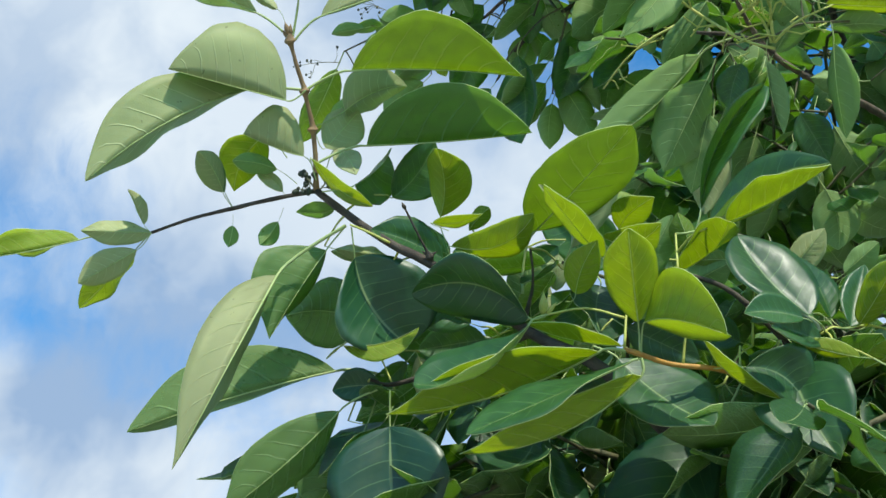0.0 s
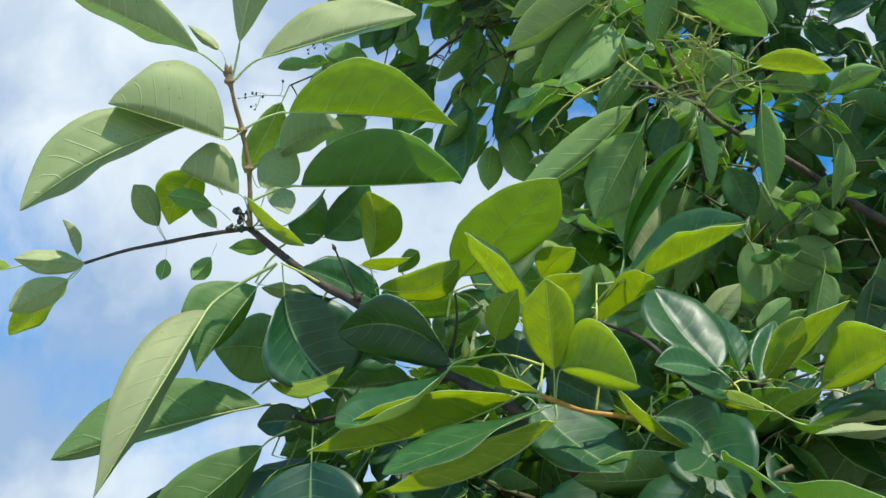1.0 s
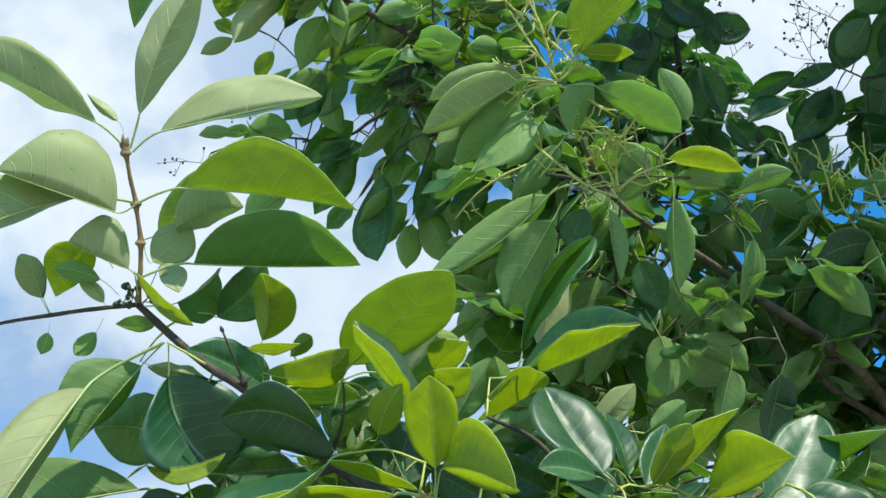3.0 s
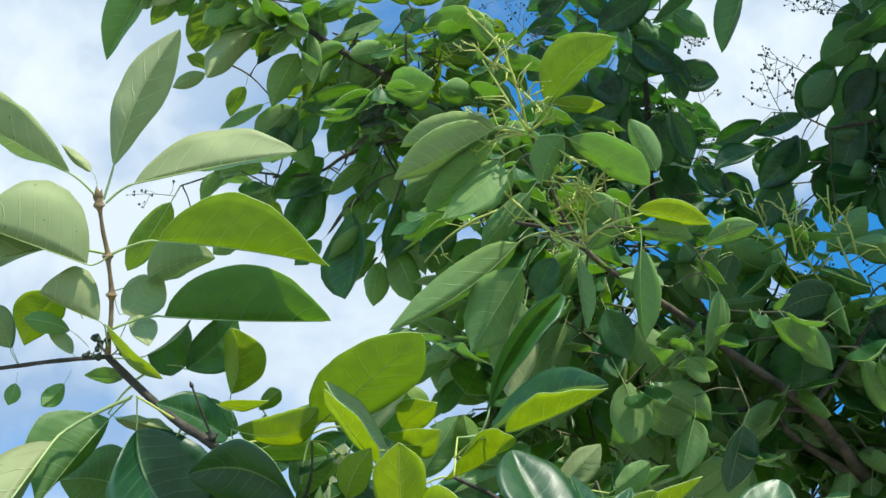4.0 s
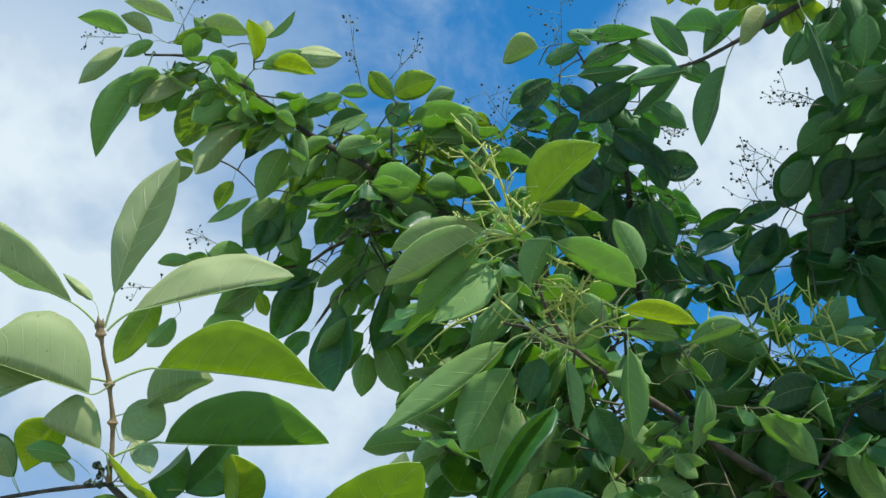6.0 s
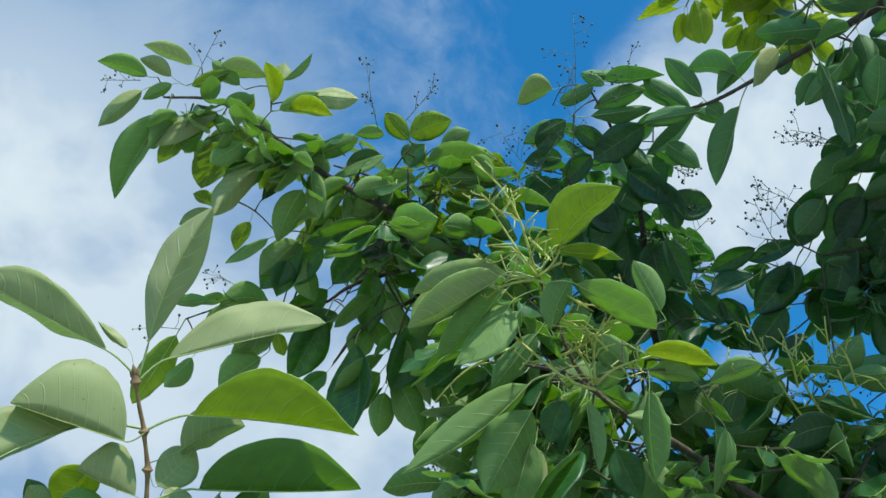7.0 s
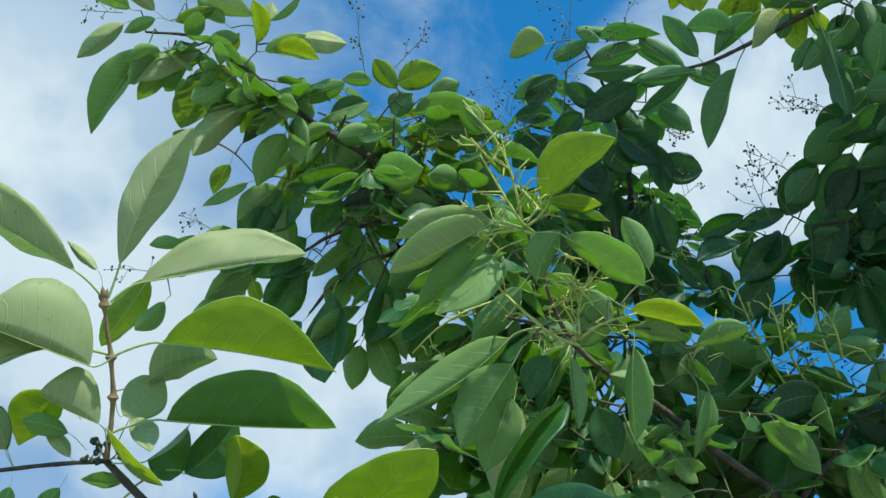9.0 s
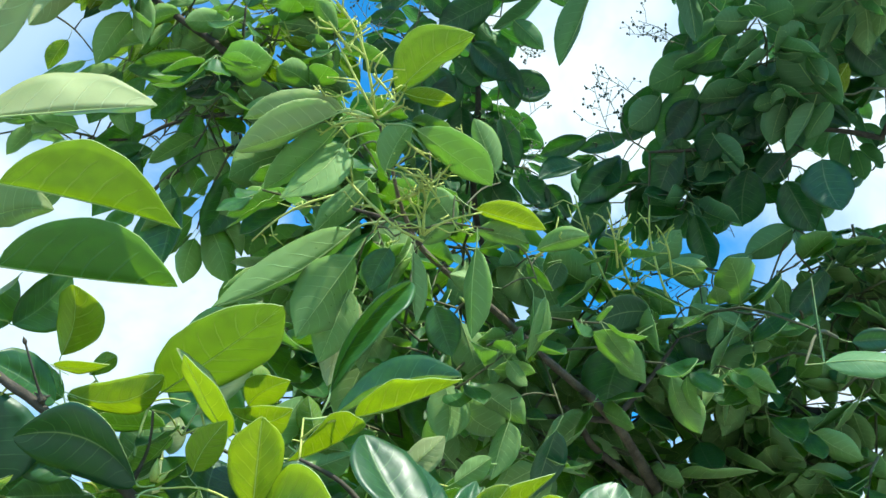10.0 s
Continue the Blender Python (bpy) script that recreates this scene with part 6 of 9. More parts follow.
leaf(shoot, (-0.2674, 1.2202, 3.0896), (-0.3228, 1.2391, 3.0174), 39, 0.0187, 27, 38, -0.0013, 0.04, (-0.2390, 1.2136, 3.1000), *MID, form=(0.66, 0.84, 0.24, -0.04, 0.04, 1.00), skin="full")
leaf(shoot, (-0.2203, 1.2009, 3.0908), (-0.2629, 1.2166, 3.0652), 27, 0.0121, 22, 30, -0.0003, 0.03, (-0.1991, 1.2009, 3.0912), *MID, form=(0.68, 0.84, 0.25, -0.01, 0.01, 1.00))
twig(mid_tree, [(-0.2191, 1.2341, 3.0959, 0.0012), (-0.2193, 1.2241, 3.0922, 0.0011), (-0.2195, 1.2141, 3.0827, 0.0008)], "olive", "side_twig", 5, 3)
leaf(shoot, (-0.2286, 1.2333, 3.0551), (-0.2898, 1.3244, 2.9482), -15, 0.0374, 19, 41, -0.0068, 0.02, (-0.2195, 1.2141, 3.0827), *MID, form=(0.69, 0.82, 0.25, 0.17, 0.02, 1.00))
leaf(shoot, (-0.1943, 1.2467, 3.0425), (-0.2344, 1.3101, 3.0214), -8, 0.0186, 15, 20, 0.0013, 0.04, (-0.1991, 1.2009, 3.0912), *MID, form=(0.71, 0.77, 0.24, -0.03, 0.01, 1.00), skin="thin")
leaf(shoot, (-0.1472, 1.2303, 3.0721), (-0.2564, 1.2653, 3.0160), 81, 0.0307, 28, 15, -0.0044, 0.04, (-0.1375, 1.2360, 3.0922), *MID, form=(0.76, 0.72, 0.25, -0.07, -0.02, 1.00), skin="full")
twig(mid_tree, [(-0.0979, 1.2468, 3.0785, 0.0013), (-0.1027, 1.2491, 3.0695, 0.0011), (-0.1076, 1.2514, 3.0541, 0.0008)], "olive", "side_twig", 5, 3)
leaf(shoot, (-0.1343, 1.2666, 3.0432), (-0.1663, 1.3542, 3.0185), -13, 0.0347, 3, 18, 0.0005, 0.04, (-0.1076, 1.2514, 3.0541), *MID, form=(0.55, 0.72, 0.21, -0.08, 0.02, 1.01), skin="thin")
leaf(shoot, (-0.1508, 1.1819, 3.1176), (-0.0752, 1.1791, 3.1088), -21, 0.0221, 40, 13, 0.0044, 0.03, (-0.1765, 1.1943, 3.1135), *MID, form=(0.67, 0.79, 0.23, 0.13, 0.01, 1.01), skin="full")
twig(mid_tree, [(-0.0800, 1.2523, 3.0709, 0.0013), (-0.0721, 1.2432, 3.0842, 0.0011), (-0.0642, 1.2341, 3.0901, 0.0008)], "olive", "side_twig", 5, 3)
leaf(shoot, (-0.0633, 1.2183, 3.0930), (-0.0779, 1.1477, 3.1083), -4, 0.0193, 29, 41, -0.0055, 0.00, (-0.0642, 1.2341, 3.0901), *MID, form=(0.74, 0.74, 0.24, -0.03, 0.03, 0.99), skin="young")
twig(mid_tree, [(-0.0642, 1.2341, 3.0901, 0.0014), (-0.0679, 1.2106, 3.1133, 0.0012), (-0.0715, 1.1871, 3.1227, 0.0009)], "olive", "side_twig", 5, 3)
leaf(shoot, (-0.0489, 1.1889, 3.1165), (-0.0080, 1.1546, 3.1497), -59, 0.0128, 21, 59, -0.0012, 0.03, (-0.0715, 1.1871, 3.1227), *MID, form=(0.75, 0.81, 0.25, 0.03, 0.02, 1.00))
leaf(shoot, (-0.1898, 1.2016, 3.0929), (-0.1331, 1.1783, 3.1111), -18, 0.0138, 16, 16, 0.0000, 0.03, (-0.1991, 1.2009, 3.0913), *MID, skin="thin")
leaf(shoot, (-0.0373, 1.2258, 3.0882), (0.0352, 1.2164, 3.0769), -7, 0.0245, 35, 24, 0.0061, 0.01, (-0.0643, 1.2332, 3.0909), *MID, form=(0.67, 0.88, 0.25, 0.03, 0.01, 1.01), skin="young")
twig(mid_tree, [(-0.0655, 1.2260, 3.0980, 0.0014), (-0.0444, 1.2223, 3.1027, 0.0012), (-0.0234, 1.2185, 3.0971, 0.0009)], "olive", "side_twig", 5, 3)
leaf(shoot, (-0.0042, 1.2065, 3.1088), (0.0728, 1.2099, 3.1163), -68, 0.0206, 18, 20, -0.0013, 0.03, (-0.0234, 1.2185, 3.0971), *MID, form=(0.75, 0.75, 0.24, -0.00, 0.00, 1.00), skin="full")
twig(mid_tree, [(-0.0423, 1.2652, 3.0521, 0.0013), (-0.0478, 1.2631, 3.0429, 0.0011), (-0.0533, 1.2609, 3.0270, 0.0008)], "olive", "side_twig", 5, 3)
leaf(shoot, (-0.0695, 1.2688, 3.0021), (-0.1298, 1.2889, 2.9028), 48, 0.0276, 30, 40, -0.0070, 0.01, (-0.0533, 1.2609, 3.0270), *MID, form=(0.77, 0.72, 0.24, 0.01, 0.02, 1.00), skin="full")
twig(mid_tree, [(-0.0533, 1.2609, 3.0270, 0.0018), (-0.0867, 1.2987, 3.0142, 0.0015), (-0.1201, 1.3366, 2.9741, 0.0012)], "olive", "side_twig", 5, 3)
leaf(shoot, (-0.1419, 1.3409, 2.9631), (-0.1874, 1.3463, 2.9287), 63, 0.0137, 20, 25, -0.0013, 0.03, (-0.1201, 1.3366, 2.9741), *MID, form=(0.72, 0.79, 0.25, -0.03, 0.01, 1.00), skin="full")
leaf(shoot, (-0.1370, 1.3358, 2.9665), (-0.1714, 1.3174, 2.9714), 28, 0.0152, 16, 47, 0.0000, 0.03, (-0.1201, 1.3366, 2.9741), *MID, skin="thin")
twig(mid_tree, [(-0.0016, 1.2750, 3.0291, 0.0013), (0.0091, 1.2682, 3.0498, 0.0011), (0.0198, 1.2614, 3.0607, 0.0009)], "olive", "side_twig", 5, 3)
leaf(shoot, (-0.0113, 1.2835, 3.0347), (-0.0643, 1.3252, 2.9785), -119, 0.0196, 33, 14, 0.0010, 0.03, (0.0198, 1.2614, 3.0607), *MID, form=(0.72, 0.80, 0.25, -0.11, 0.03, 0.99), skin="deep_shade")
twig(mid_tree, [(0.0135, 1.2780, 3.0202, 0.0012), (0.0095, 1.2706, 3.0140, 0.0011), (0.0056, 1.2631, 3.0018, 0.0008)], "olive", "side_twig", 5, 3)
leaf(shoot, (-0.0011, 1.2846, 2.9743), (-0.0321, 1.3437, 2.9100), 13, 0.0249, 18, 23, -0.0043, 0.03, (0.0056, 1.2631, 3.0018), *MID, form=(0.68, 0.88, 0.25, 0.00, -0.00, 1.00))
twig(mid_tree, [(0.0056, 1.2631, 3.0018, 0.0012), (0.0113, 1.2538, 3.0062, 0.0010), (0.0169, 1.2445, 3.0052, 0.0008)], "olive", "side_twig", 5, 3)
leaf(shoot, (0.0110, 1.2570, 2.9904), (0.0304, 1.2899, 2.9208), 9, 0.0219, 21, 14, -0.0024, 0.04, (0.0169, 1.2445, 3.0052), *MID, form=(0.71, 0.81, 0.25, 0.07, -0.00, 1.00))
leaf(shoot, (0.0059, 1.2766, 3.0408), (0.0789, 1.2420, 3.0625), -40, 0.0194, 29, 28, -0.0003, 0.02, (-0.0087, 1.2736, 3.0333), *MID, form=(0.77, 0.66, 0.22, 0.01, 0.03, 1.00))
leaf(shoot, (0.0451, 1.2963, 3.0214), (0.1226, 1.2600, 3.0449), -83, 0.0209, 7, 33, 0.0023, 0.04, (0.0285, 1.2811, 3.0113), *MID, form=(0.76, 0.68, 0.21, -0.17, 0.01, 1.01))
twig(mid_tree, [(0.1171, 1.2925, 2.9693, 0.0018), (0.1432, 1.2703, 3.0344, 0.0016), (0.1693, 1.2481, 3.0702, 0.0012)], "olive", "side_twig", 5, 3)
leaf(shoot, (0.1608, 1.2427, 3.0698), (0.1165, 1.2009, 3.0817), 30, 0.0180, 26, 17, 0.0012, 0.02, (0.1693, 1.2481, 3.0702), *MID, form=(0.77, 0.74, 0.25, 0.03, -0.00, 1.00), skin="thin")
leaf(shoot, (0.1601, 1.2385, 3.0746), (0.2241, 1.2047, 3.0864), -29, 0.0248, 14, 16, 0.0039, 0.03, (0.1637, 1.2529, 3.0625), *MID, form=(0.66, 0.78, 0.21, -0.01, -0.00, 1.01), skin="thin")
leaf(shoot, (0.1657, 1.2748, 3.0380), (0.1869, 1.2545, 3.0770), 132, 0.0221, 7, 27, -0.0060, 0.03, (0.1476, 1.2665, 3.0405), *MID, form=(0.69, 0.79, 0.25, -0.10, -0.01, 0.98))
twig(mid_tree, [(0.1579, 1.2577, 3.0547, 0.0015), (0.1838, 1.2692, 3.0503, 0.0012), (0.2096, 1.2806, 3.0312, 0.0010)], "olive", "side_twig", 5, 3)
leaf(shoot, (0.1919, 1.2650, 3.0453), (0.2966, 1.2296, 3.0352), -4, 0.0322, 33, 18, 0.0045, 0.03, (0.1866, 1.2704, 3.0482), *MID, form=(0.68, 0.88, 0.25, 0.05, 0.01, 1.01), skin="mid")
twig(mid_tree, [(0.1838, 1.2692, 3.0503, 0.0013), (0.1932, 1.2583, 3.0606, 0.0011), (0.2026, 1.2475, 3.0634, 0.0008)], "olive", "side_twig", 5, 3)
leaf(shoot, (0.2115, 1.2429, 3.0650), (0.2558, 1.2198, 3.0811), -41, 0.0169, 33, 16, 0.0000, 0.03, (0.2026, 1.2475, 3.0634), *MID)
twig(mid_tree, [(-0.1142, 1.3298, 2.9812, 0.0017), (-0.0739, 1.3474, 2.9756, 0.0014), (-0.0337, 1.3650, 2.9474, 0.0011)], "olive", "side_twig", 5, 3)
leaf(shoot, (-0.0477, 1.3693, 2.9387), (-0.1121, 1.3993, 2.9029), 82, 0.0179, 31, 7, -0.0027, 0.04, (-0.0337, 1.3650, 2.9474), *MID, form=(0.72, 0.80, 0.25, 0.01, -0.00, 1.00))
leaf(shoot, (0.1074, 1.3052, 2.9373), (0.0119, 1.3374, 2.9118), -155, 0.0309, 19, 33, -0.0014, 0.03, (0.1312, 1.2944, 2.9626), *MID, form=(0.61, 0.84, 0.23, -0.08, 0.01, 0.99))
twig(mid_tree, [(0.1361, 1.2763, 3.0168, 0.0012), (0.1420, 1.2867, 3.0209, 0.0011), (0.1479, 1.2971, 3.0192, 0.0008)], "olive", "side_twig", 5, 3)
leaf(shoot, (0.1721, 1.3151, 2.9925), (0.0898, 1.2834, 3.0182), 3, 0.0218, 12, 37, 0.0044, 0.05, (0.1479, 1.2971, 3.0192), *MID, form=(0.65, 0.90, 0.25, -0.00, 0.01, 1.00), skin="mid")
leaf(shoot, (-0.0524, 1.2644, 3.0489), (-0.0841, 1.2535, 3.0482), 35, 0.0101, 16, 29, -0.0040, 0.02, (-0.0426, 1.2652, 3.0522), *MID, form=(0.72, 0.77, 0.24, 0.00, 0.01, 0.99), skin="young")
twig(mid_tree, [(0.0877, 1.2889, 2.9829, 0.0013), (0.0900, 1.3034, 2.9956, 0.0011), (0.0922, 1.3179, 3.0002, 0.0008)], "olive", "side_twig", 5, 3)
leaf(shoot, (0.0696, 1.3081, 3.0110), (0.0373, 1.3143, 2.9970), 36, 0.0099, 18, 18, -0.0002, 0.03, (0.0922, 1.3179, 3.0002), *MID, form=(0.72, 0.79, 0.25, -0.01, -0.00, 1.00), skin="young")
twig(mid_tree, [(-0.0739, 1.3474, 2.9756, 0.0013), (-0.0685, 1.3374, 2.9837, 0.0011), (-0.0631, 1.3273, 2.9859, 0.0008)], "olive", "side_twig", 5, 3)
leaf(shoot, (-0.0596, 1.3209, 2.9913), (-0.0419, 1.2888, 3.0261), -18, 0.0146, 16, 16, 0.0000, 0.03, (-0.0631, 1.3273, 2.9859), *MID, skin="young")
twig(mid_tree, [(-0.0337, 1.3650, 2.9474, 0.0014), (-0.0074, 1.3641, 2.9564, 0.0012), (0.0188, 1.3632, 2.9527, 0.0009)], "olive", "side_twig", 5, 3)
leaf(shoot, (0.0069, 1.3729, 2.9373), (-0.0526, 1.4218, 2.8751), -145, 0.0316, 34, 16, -0.0000, 0.03, (0.0188, 1.3632, 2.9527), *MID)
twig(mid_tree, [(0.0081, 1.3635, 2.9542, 0.0013), (0.0067, 1.3724, 2.9457, 0.0011), (0.0053, 1.3812, 2.9301, 0.0008)], "olive", "side_twig", 5, 3)
leaf(shoot, (0.0168, 1.3885, 2.9182), (0.0372, 1.4286, 2.8676), -32, 0.0222, 14, 25, -0.0073, 0.02, (0.0053, 1.3812, 2.9301), *MID, form=(0.72, 0.73, 0.23, -0.03, -0.00, 0.99))
twig(mid_tree, [(0.1562, 1.2997, 2.9476, 0.0016), (0.1415, 1.3413, 2.9486, 0.0014), (0.1267, 1.3829, 2.9278, 0.0011)], "olive", "side_twig", 5, 3)
leaf(shoot, (0.1245, 1.3940, 2.9111), (0.1255, 1.4561, 2.8353), -179, 0.0276, 22, 24, -0.0006, 0.03, (0.1267, 1.3829, 2.9278), *MID, form=(0.69, 0.69, 0.21, -0.14, 0.03, 1.00))
twig(mid_tree, [(0.1267, 1.3829, 2.9278, 0.0018), (0.1519, 1.3774, 2.8908, 0.0015), (0.1771, 1.3719, 2.8265, 0.0012)], "olive", "side_twig", 5, 3)
twig(mid_tree, [(0.1731, 1.3728, 2.8366, 0.0016), (0.1429, 1.3939, 2.8324, 0.0013), (0.1126, 1.4150, 2.8093, 0.0010)], "olive", "side_twig", 5, 3)
leaf(shoot, (0.1074, 1.4264, 2.7901), (0.1126, 1.4754, 2.6592), -141, 0.0547, 29, 16, -0.0044, 0.06, (0.1126, 1.4150, 2.8093), *MID, form=(0.89, 0.57, 0.22, -0.08, 0.01, 1.01))
twig(mid_tree, [(0.0053, 1.3812, 2.9301, 0.0017), (-0.0053, 1.4222, 2.9154, 0.0014), (-0.0159, 1.4633, 2.8767, 0.0011)], "olive", "side_twig", 5, 3)
leaf(shoot, (-0.0386, 1.4563, 2.8811), (-0.1169, 1.4636, 2.8663), 41, 0.0269, 21, 36, -0.0099, 0.01, (-0.0159, 1.4633, 2.8767), *MID, form=(0.65, 0.76, 0.22, 0.03, 0.01, 0.98))
twig(mid_tree, [(-0.0159, 1.4633, 2.8767, 0.0021), (-0.0936, 1.4868, 2.8923, 0.0018), (-0.1713, 1.5103, 2.8689, 0.0013)], "olive", "side_twig", 5, 3)
leaf(shoot, (-0.1836, 1.5291, 2.8489), (-0.2454, 1.6233, 2.7692), 10, 0.0284, 16, 16, 0.0000, 0.03, (-0.1713, 1.5103, 2.8689), *MID, skin="thin")
twig(mid_tree, [(-0.1684, 1.5094, 2.8698, 0.0014), (-0.1574, 1.5279, 2.8585, 0.0012), (-0.1464, 1.5465, 2.8338, 0.0009)], "olive", "side_twig", 5, 3)
leaf(shoot, (-0.1542, 1.5516, 2.8228), (-0.1935, 1.5774, 2.7776), 39, 0.0236, 52, 16, 0.0000, 0.03, (-0.1464, 1.5465, 2.8338), *MID)
twig(mid_tree, [(-0.0348, 1.4690, 2.8805, 0.0015), (-0.0318, 1.4955, 2.8643, 0.0013), (-0.0288, 1.5221, 2.8306, 0.0010)], "olive", "side_twig", 5, 3)
leaf(shoot, (-0.0415, 1.5276, 2.8188), (-0.1048, 1.5551, 2.7724), 47, 0.0322, 16, 59, 0.0000, 0.03, (-0.0288, 1.5221, 2.8306), *MID)
twig(mid_tree, [(0.1267, 1.3829, 2.9278, 0.0016), (0.1039, 1.4179, 2.9208, 0.0014), (0.0811, 1.4530, 2.8920, 0.0011)], "olive", "side_twig", 5, 3)
leaf(shoot, (0.0681, 1.4625, 2.8760), (0.0028, 1.5101, 2.8114), -140, 0.0257, 16, 16, -0.0000, 0.03, (0.0811, 1.4530, 2.8920), *MID)
twig(mid_tree, [(0.0923, 1.4358, 2.9061, 0.0013), (0.0812, 1.4337, 2.9155, 0.0011), (0.0701, 1.4317, 2.9187, 0.0008)], "olive", "side_twig", 5, 3)
leaf(shoot, (0.0551, 1.4404, 2.9041), (-0.0202, 1.4837, 2.8463), -137, 0.0279, 16, 16, -0.0000, 0.03, (0.0701, 1.4317, 2.9187), *MID)
twig(mid_tree, [(0.1771, 1.3719, 2.8265, 0.0013), (0.1946, 1.3763, 2.8233, 0.0011), (0.2120, 1.3806, 2.8106, 0.0009)], "olive", "side_twig", 5, 3)
twig(mid_tree, [(0.2120, 1.3806, 2.8106, 0.0015), (0.2429, 1.3895, 2.8019, 0.0013), (0.2737, 1.3983, 2.7756, 0.0010)], "olive", "side_twig", 5, 3)
leaf(shoot, (0.2658, 1.4045, 2.7665), (0.2265, 1.4356, 2.7302), -136, 0.0245, 16, 28, -0.0000, 0.03, (0.2737, 1.3983, 2.7756), *MID)
twig(mid_tree, [(0.2096, 1.2806, 3.0312, 0.0015), (0.2112, 1.3014, 3.0173, 0.0012), (0.2128, 1.3221, 2.9893, 0.0009)], "olive", "side_twig", 5, 3)
leaf(shoot, (0.2273, 1.2966, 3.0110), (0.2724, 1.2780, 2.9939), -24, 0.0129, 21, 23, -0.0022, 0.02, (0.2128, 1.3221, 2.9893), *MID, form=(0.77, 0.73, 0.25, 0.06, 0.00, 1.00), skin="young")
twig(mid_tree, [(0.0922, 1.3179, 3.0002, 0.0013), (0.0962, 1.3312, 2.9905, 0.0011), (0.1001, 1.3446, 2.9710, 0.0009)], "olive", "side_twig", 5, 3)
leaf(shoot, (0.0792, 1.3291, 2.9882), (0.0405, 1.3352, 2.9745), -140, 0.0102, 20, 26, -0.0012, 0.03, (0.1001, 1.3446, 2.9710), *MID, form=(0.71, 0.81, 0.25, 0.02, 0.01, 1.00), skin="young")
leaf(shoot, (-0.0798, 1.3519, 2.9551), (-0.0996, 1.4000, 2.9315), -3, 0.0157, 19, 26, -0.0029, 0.02, (-0.0778, 1.3457, 2.9762), *MID, form=(0.70, 0.81, 0.25, 0.04, 0.01, 1.00), skin="thin")
twig(mid_tree, [(-0.1114, 1.4922, 2.8869, 0.0015), (-0.1156, 1.4626, 2.8791, 0.0013), (-0.1197, 1.4331, 2.8551, 0.0010)], "olive", "side_twig", 5, 3)
leaf(shoot, (-0.1300, 1.4335, 2.8513), (-0.1817, 1.4351, 2.8403), 52, 0.0146, 16, 57, 0.0000, 0.03, (-0.1197, 1.4331, 2.8551), *MID)
foliate(shoot, (-0.1054, 1.2864, 3.0656), (0.2005, 1.3495, 2.9558), 24, 0.075, 0.035, 61)
thicket(mid_tree, (0.0363, 1.3816, 2.9735), (0.3038, 1.4178, 2.8249), 24, 0.095, 0.05, 62)
foliate(shoot, (-0.2439, 1.2346, 3.0937), (-0.1192, 1.2505, 3.0986), 30, 0.072, 0.016, 63)
foliate(shoot, (-0.1466, 1.2445, 3.1009), (0.0061, 1.2869, 3.0446), 30, 0.07, 0.02, 631)
foliate(shoot, (-0.0128, 1.2815, 3.0492), (0.1949, 1.3118, 2.9828), 20, 0.07, 0.03, 632)
foliate(shoot, (0.1369, 1.3015, 3.0276), (0.3080, 1.3273, 2.9636), 12, 0.075, 0.03, 64)
foliate(shoot, (-0.0612, 1.4568, 2.8785), (0.0990, 1.4253, 2.9215), 16, 0.075, 0.03, 65)
leaf(shoot, (-0.0521, 1.1925, 3.1187), (-0.0507, 1.1832, 3.1538), -9, 0.0144, 16, 16, 0.0000, 0.03, (-0.0696, 1.1992, 3.1179), *MID, skin="full")
leaf(shoot, (-0.0514, 1.2261, 3.0872), (0.0087, 1.2032, 3.1134), -38, 0.0143, 34, 16, 0.0000, 0.03, (-0.0642, 1.2341, 3.0901), *MID)
twig(mid_tree, [(0.1672, 1.2499, 3.0673, 0.0014), (0.1487, 1.2429, 3.0817, 0.0012), (0.1302, 1.2359, 3.0856, 0.0009)], "olive", "side_twig", 5, 3)
leaf(shoot, (0.1193, 1.2431, 3.0767), (0.0724, 1.2512, 3.0763), 34, 0.0133, 20, 28, -0.0025, 0.02, (0.1302, 1.2359, 3.0856), *MID, form=(0.65, 0.88, 0.25, -0.02, 0.01, 0.99))
leaf(shoot, (0.2137, 1.2507, 3.0641), (0.2563, 1.2239, 3.0858), -39, 0.0167, 16, 16, 0.0000, 0.03, (0.1994, 1.2513, 3.0624), *MID)
leaf(shoot, (0.2243, 1.2582, 3.0556), (0.3050, 1.2494, 3.0538), -45, 0.0209, 67, 16, 0.0000, 0.03, (0.1983, 1.2524, 3.0621), *MID)
leaf(shoot, (0.2176, 1.2828, 3.0320), (0.3128, 1.2646, 3.0287), -46, 0.0242, 23, 23, 0.0004, 0.03, (0.2105, 1.2922, 3.0235), *MID, form=(0.79, 0.67, 0.23, 0.02, 0.01, 1.00))
twig(mid_tree, [(0.0342, 1.2822, 3.0079, 0.0012), (0.0342, 1.2938, 3.0148, 0.0011), (0.0342, 1.3054, 3.0159, 0.0008)], "olive", "side_twig", 5, 3)
leaf(shoot, (-0.0023, 1.2781, 3.0320), (-0.0378, 1.2665, 3.0560), -21, 0.0125, 9, -4, 0.0020, 0.07, (-0.0465, 1.2638, 3.0542), *MID, form=(0.73, 0.79, 0.25, -0.03, -0.03, 1.01), skin="thin")
leaf(shoot, (-0.0678, 1.2772, 3.0344), (-0.1248, 1.3221, 2.9782), -149, 0.0256, 16, 16, -0.0000, 0.03, (-0.0505, 1.2624, 3.0562), *MID)
leaf(shoot, (-0.0007, 1.3681, 2.9398), (-0.0557, 1.4053, 2.8891), 37, 0.0270, 16, 42, 0.0000, 0.03, (0.0106, 1.3635, 2.9538), *MID)
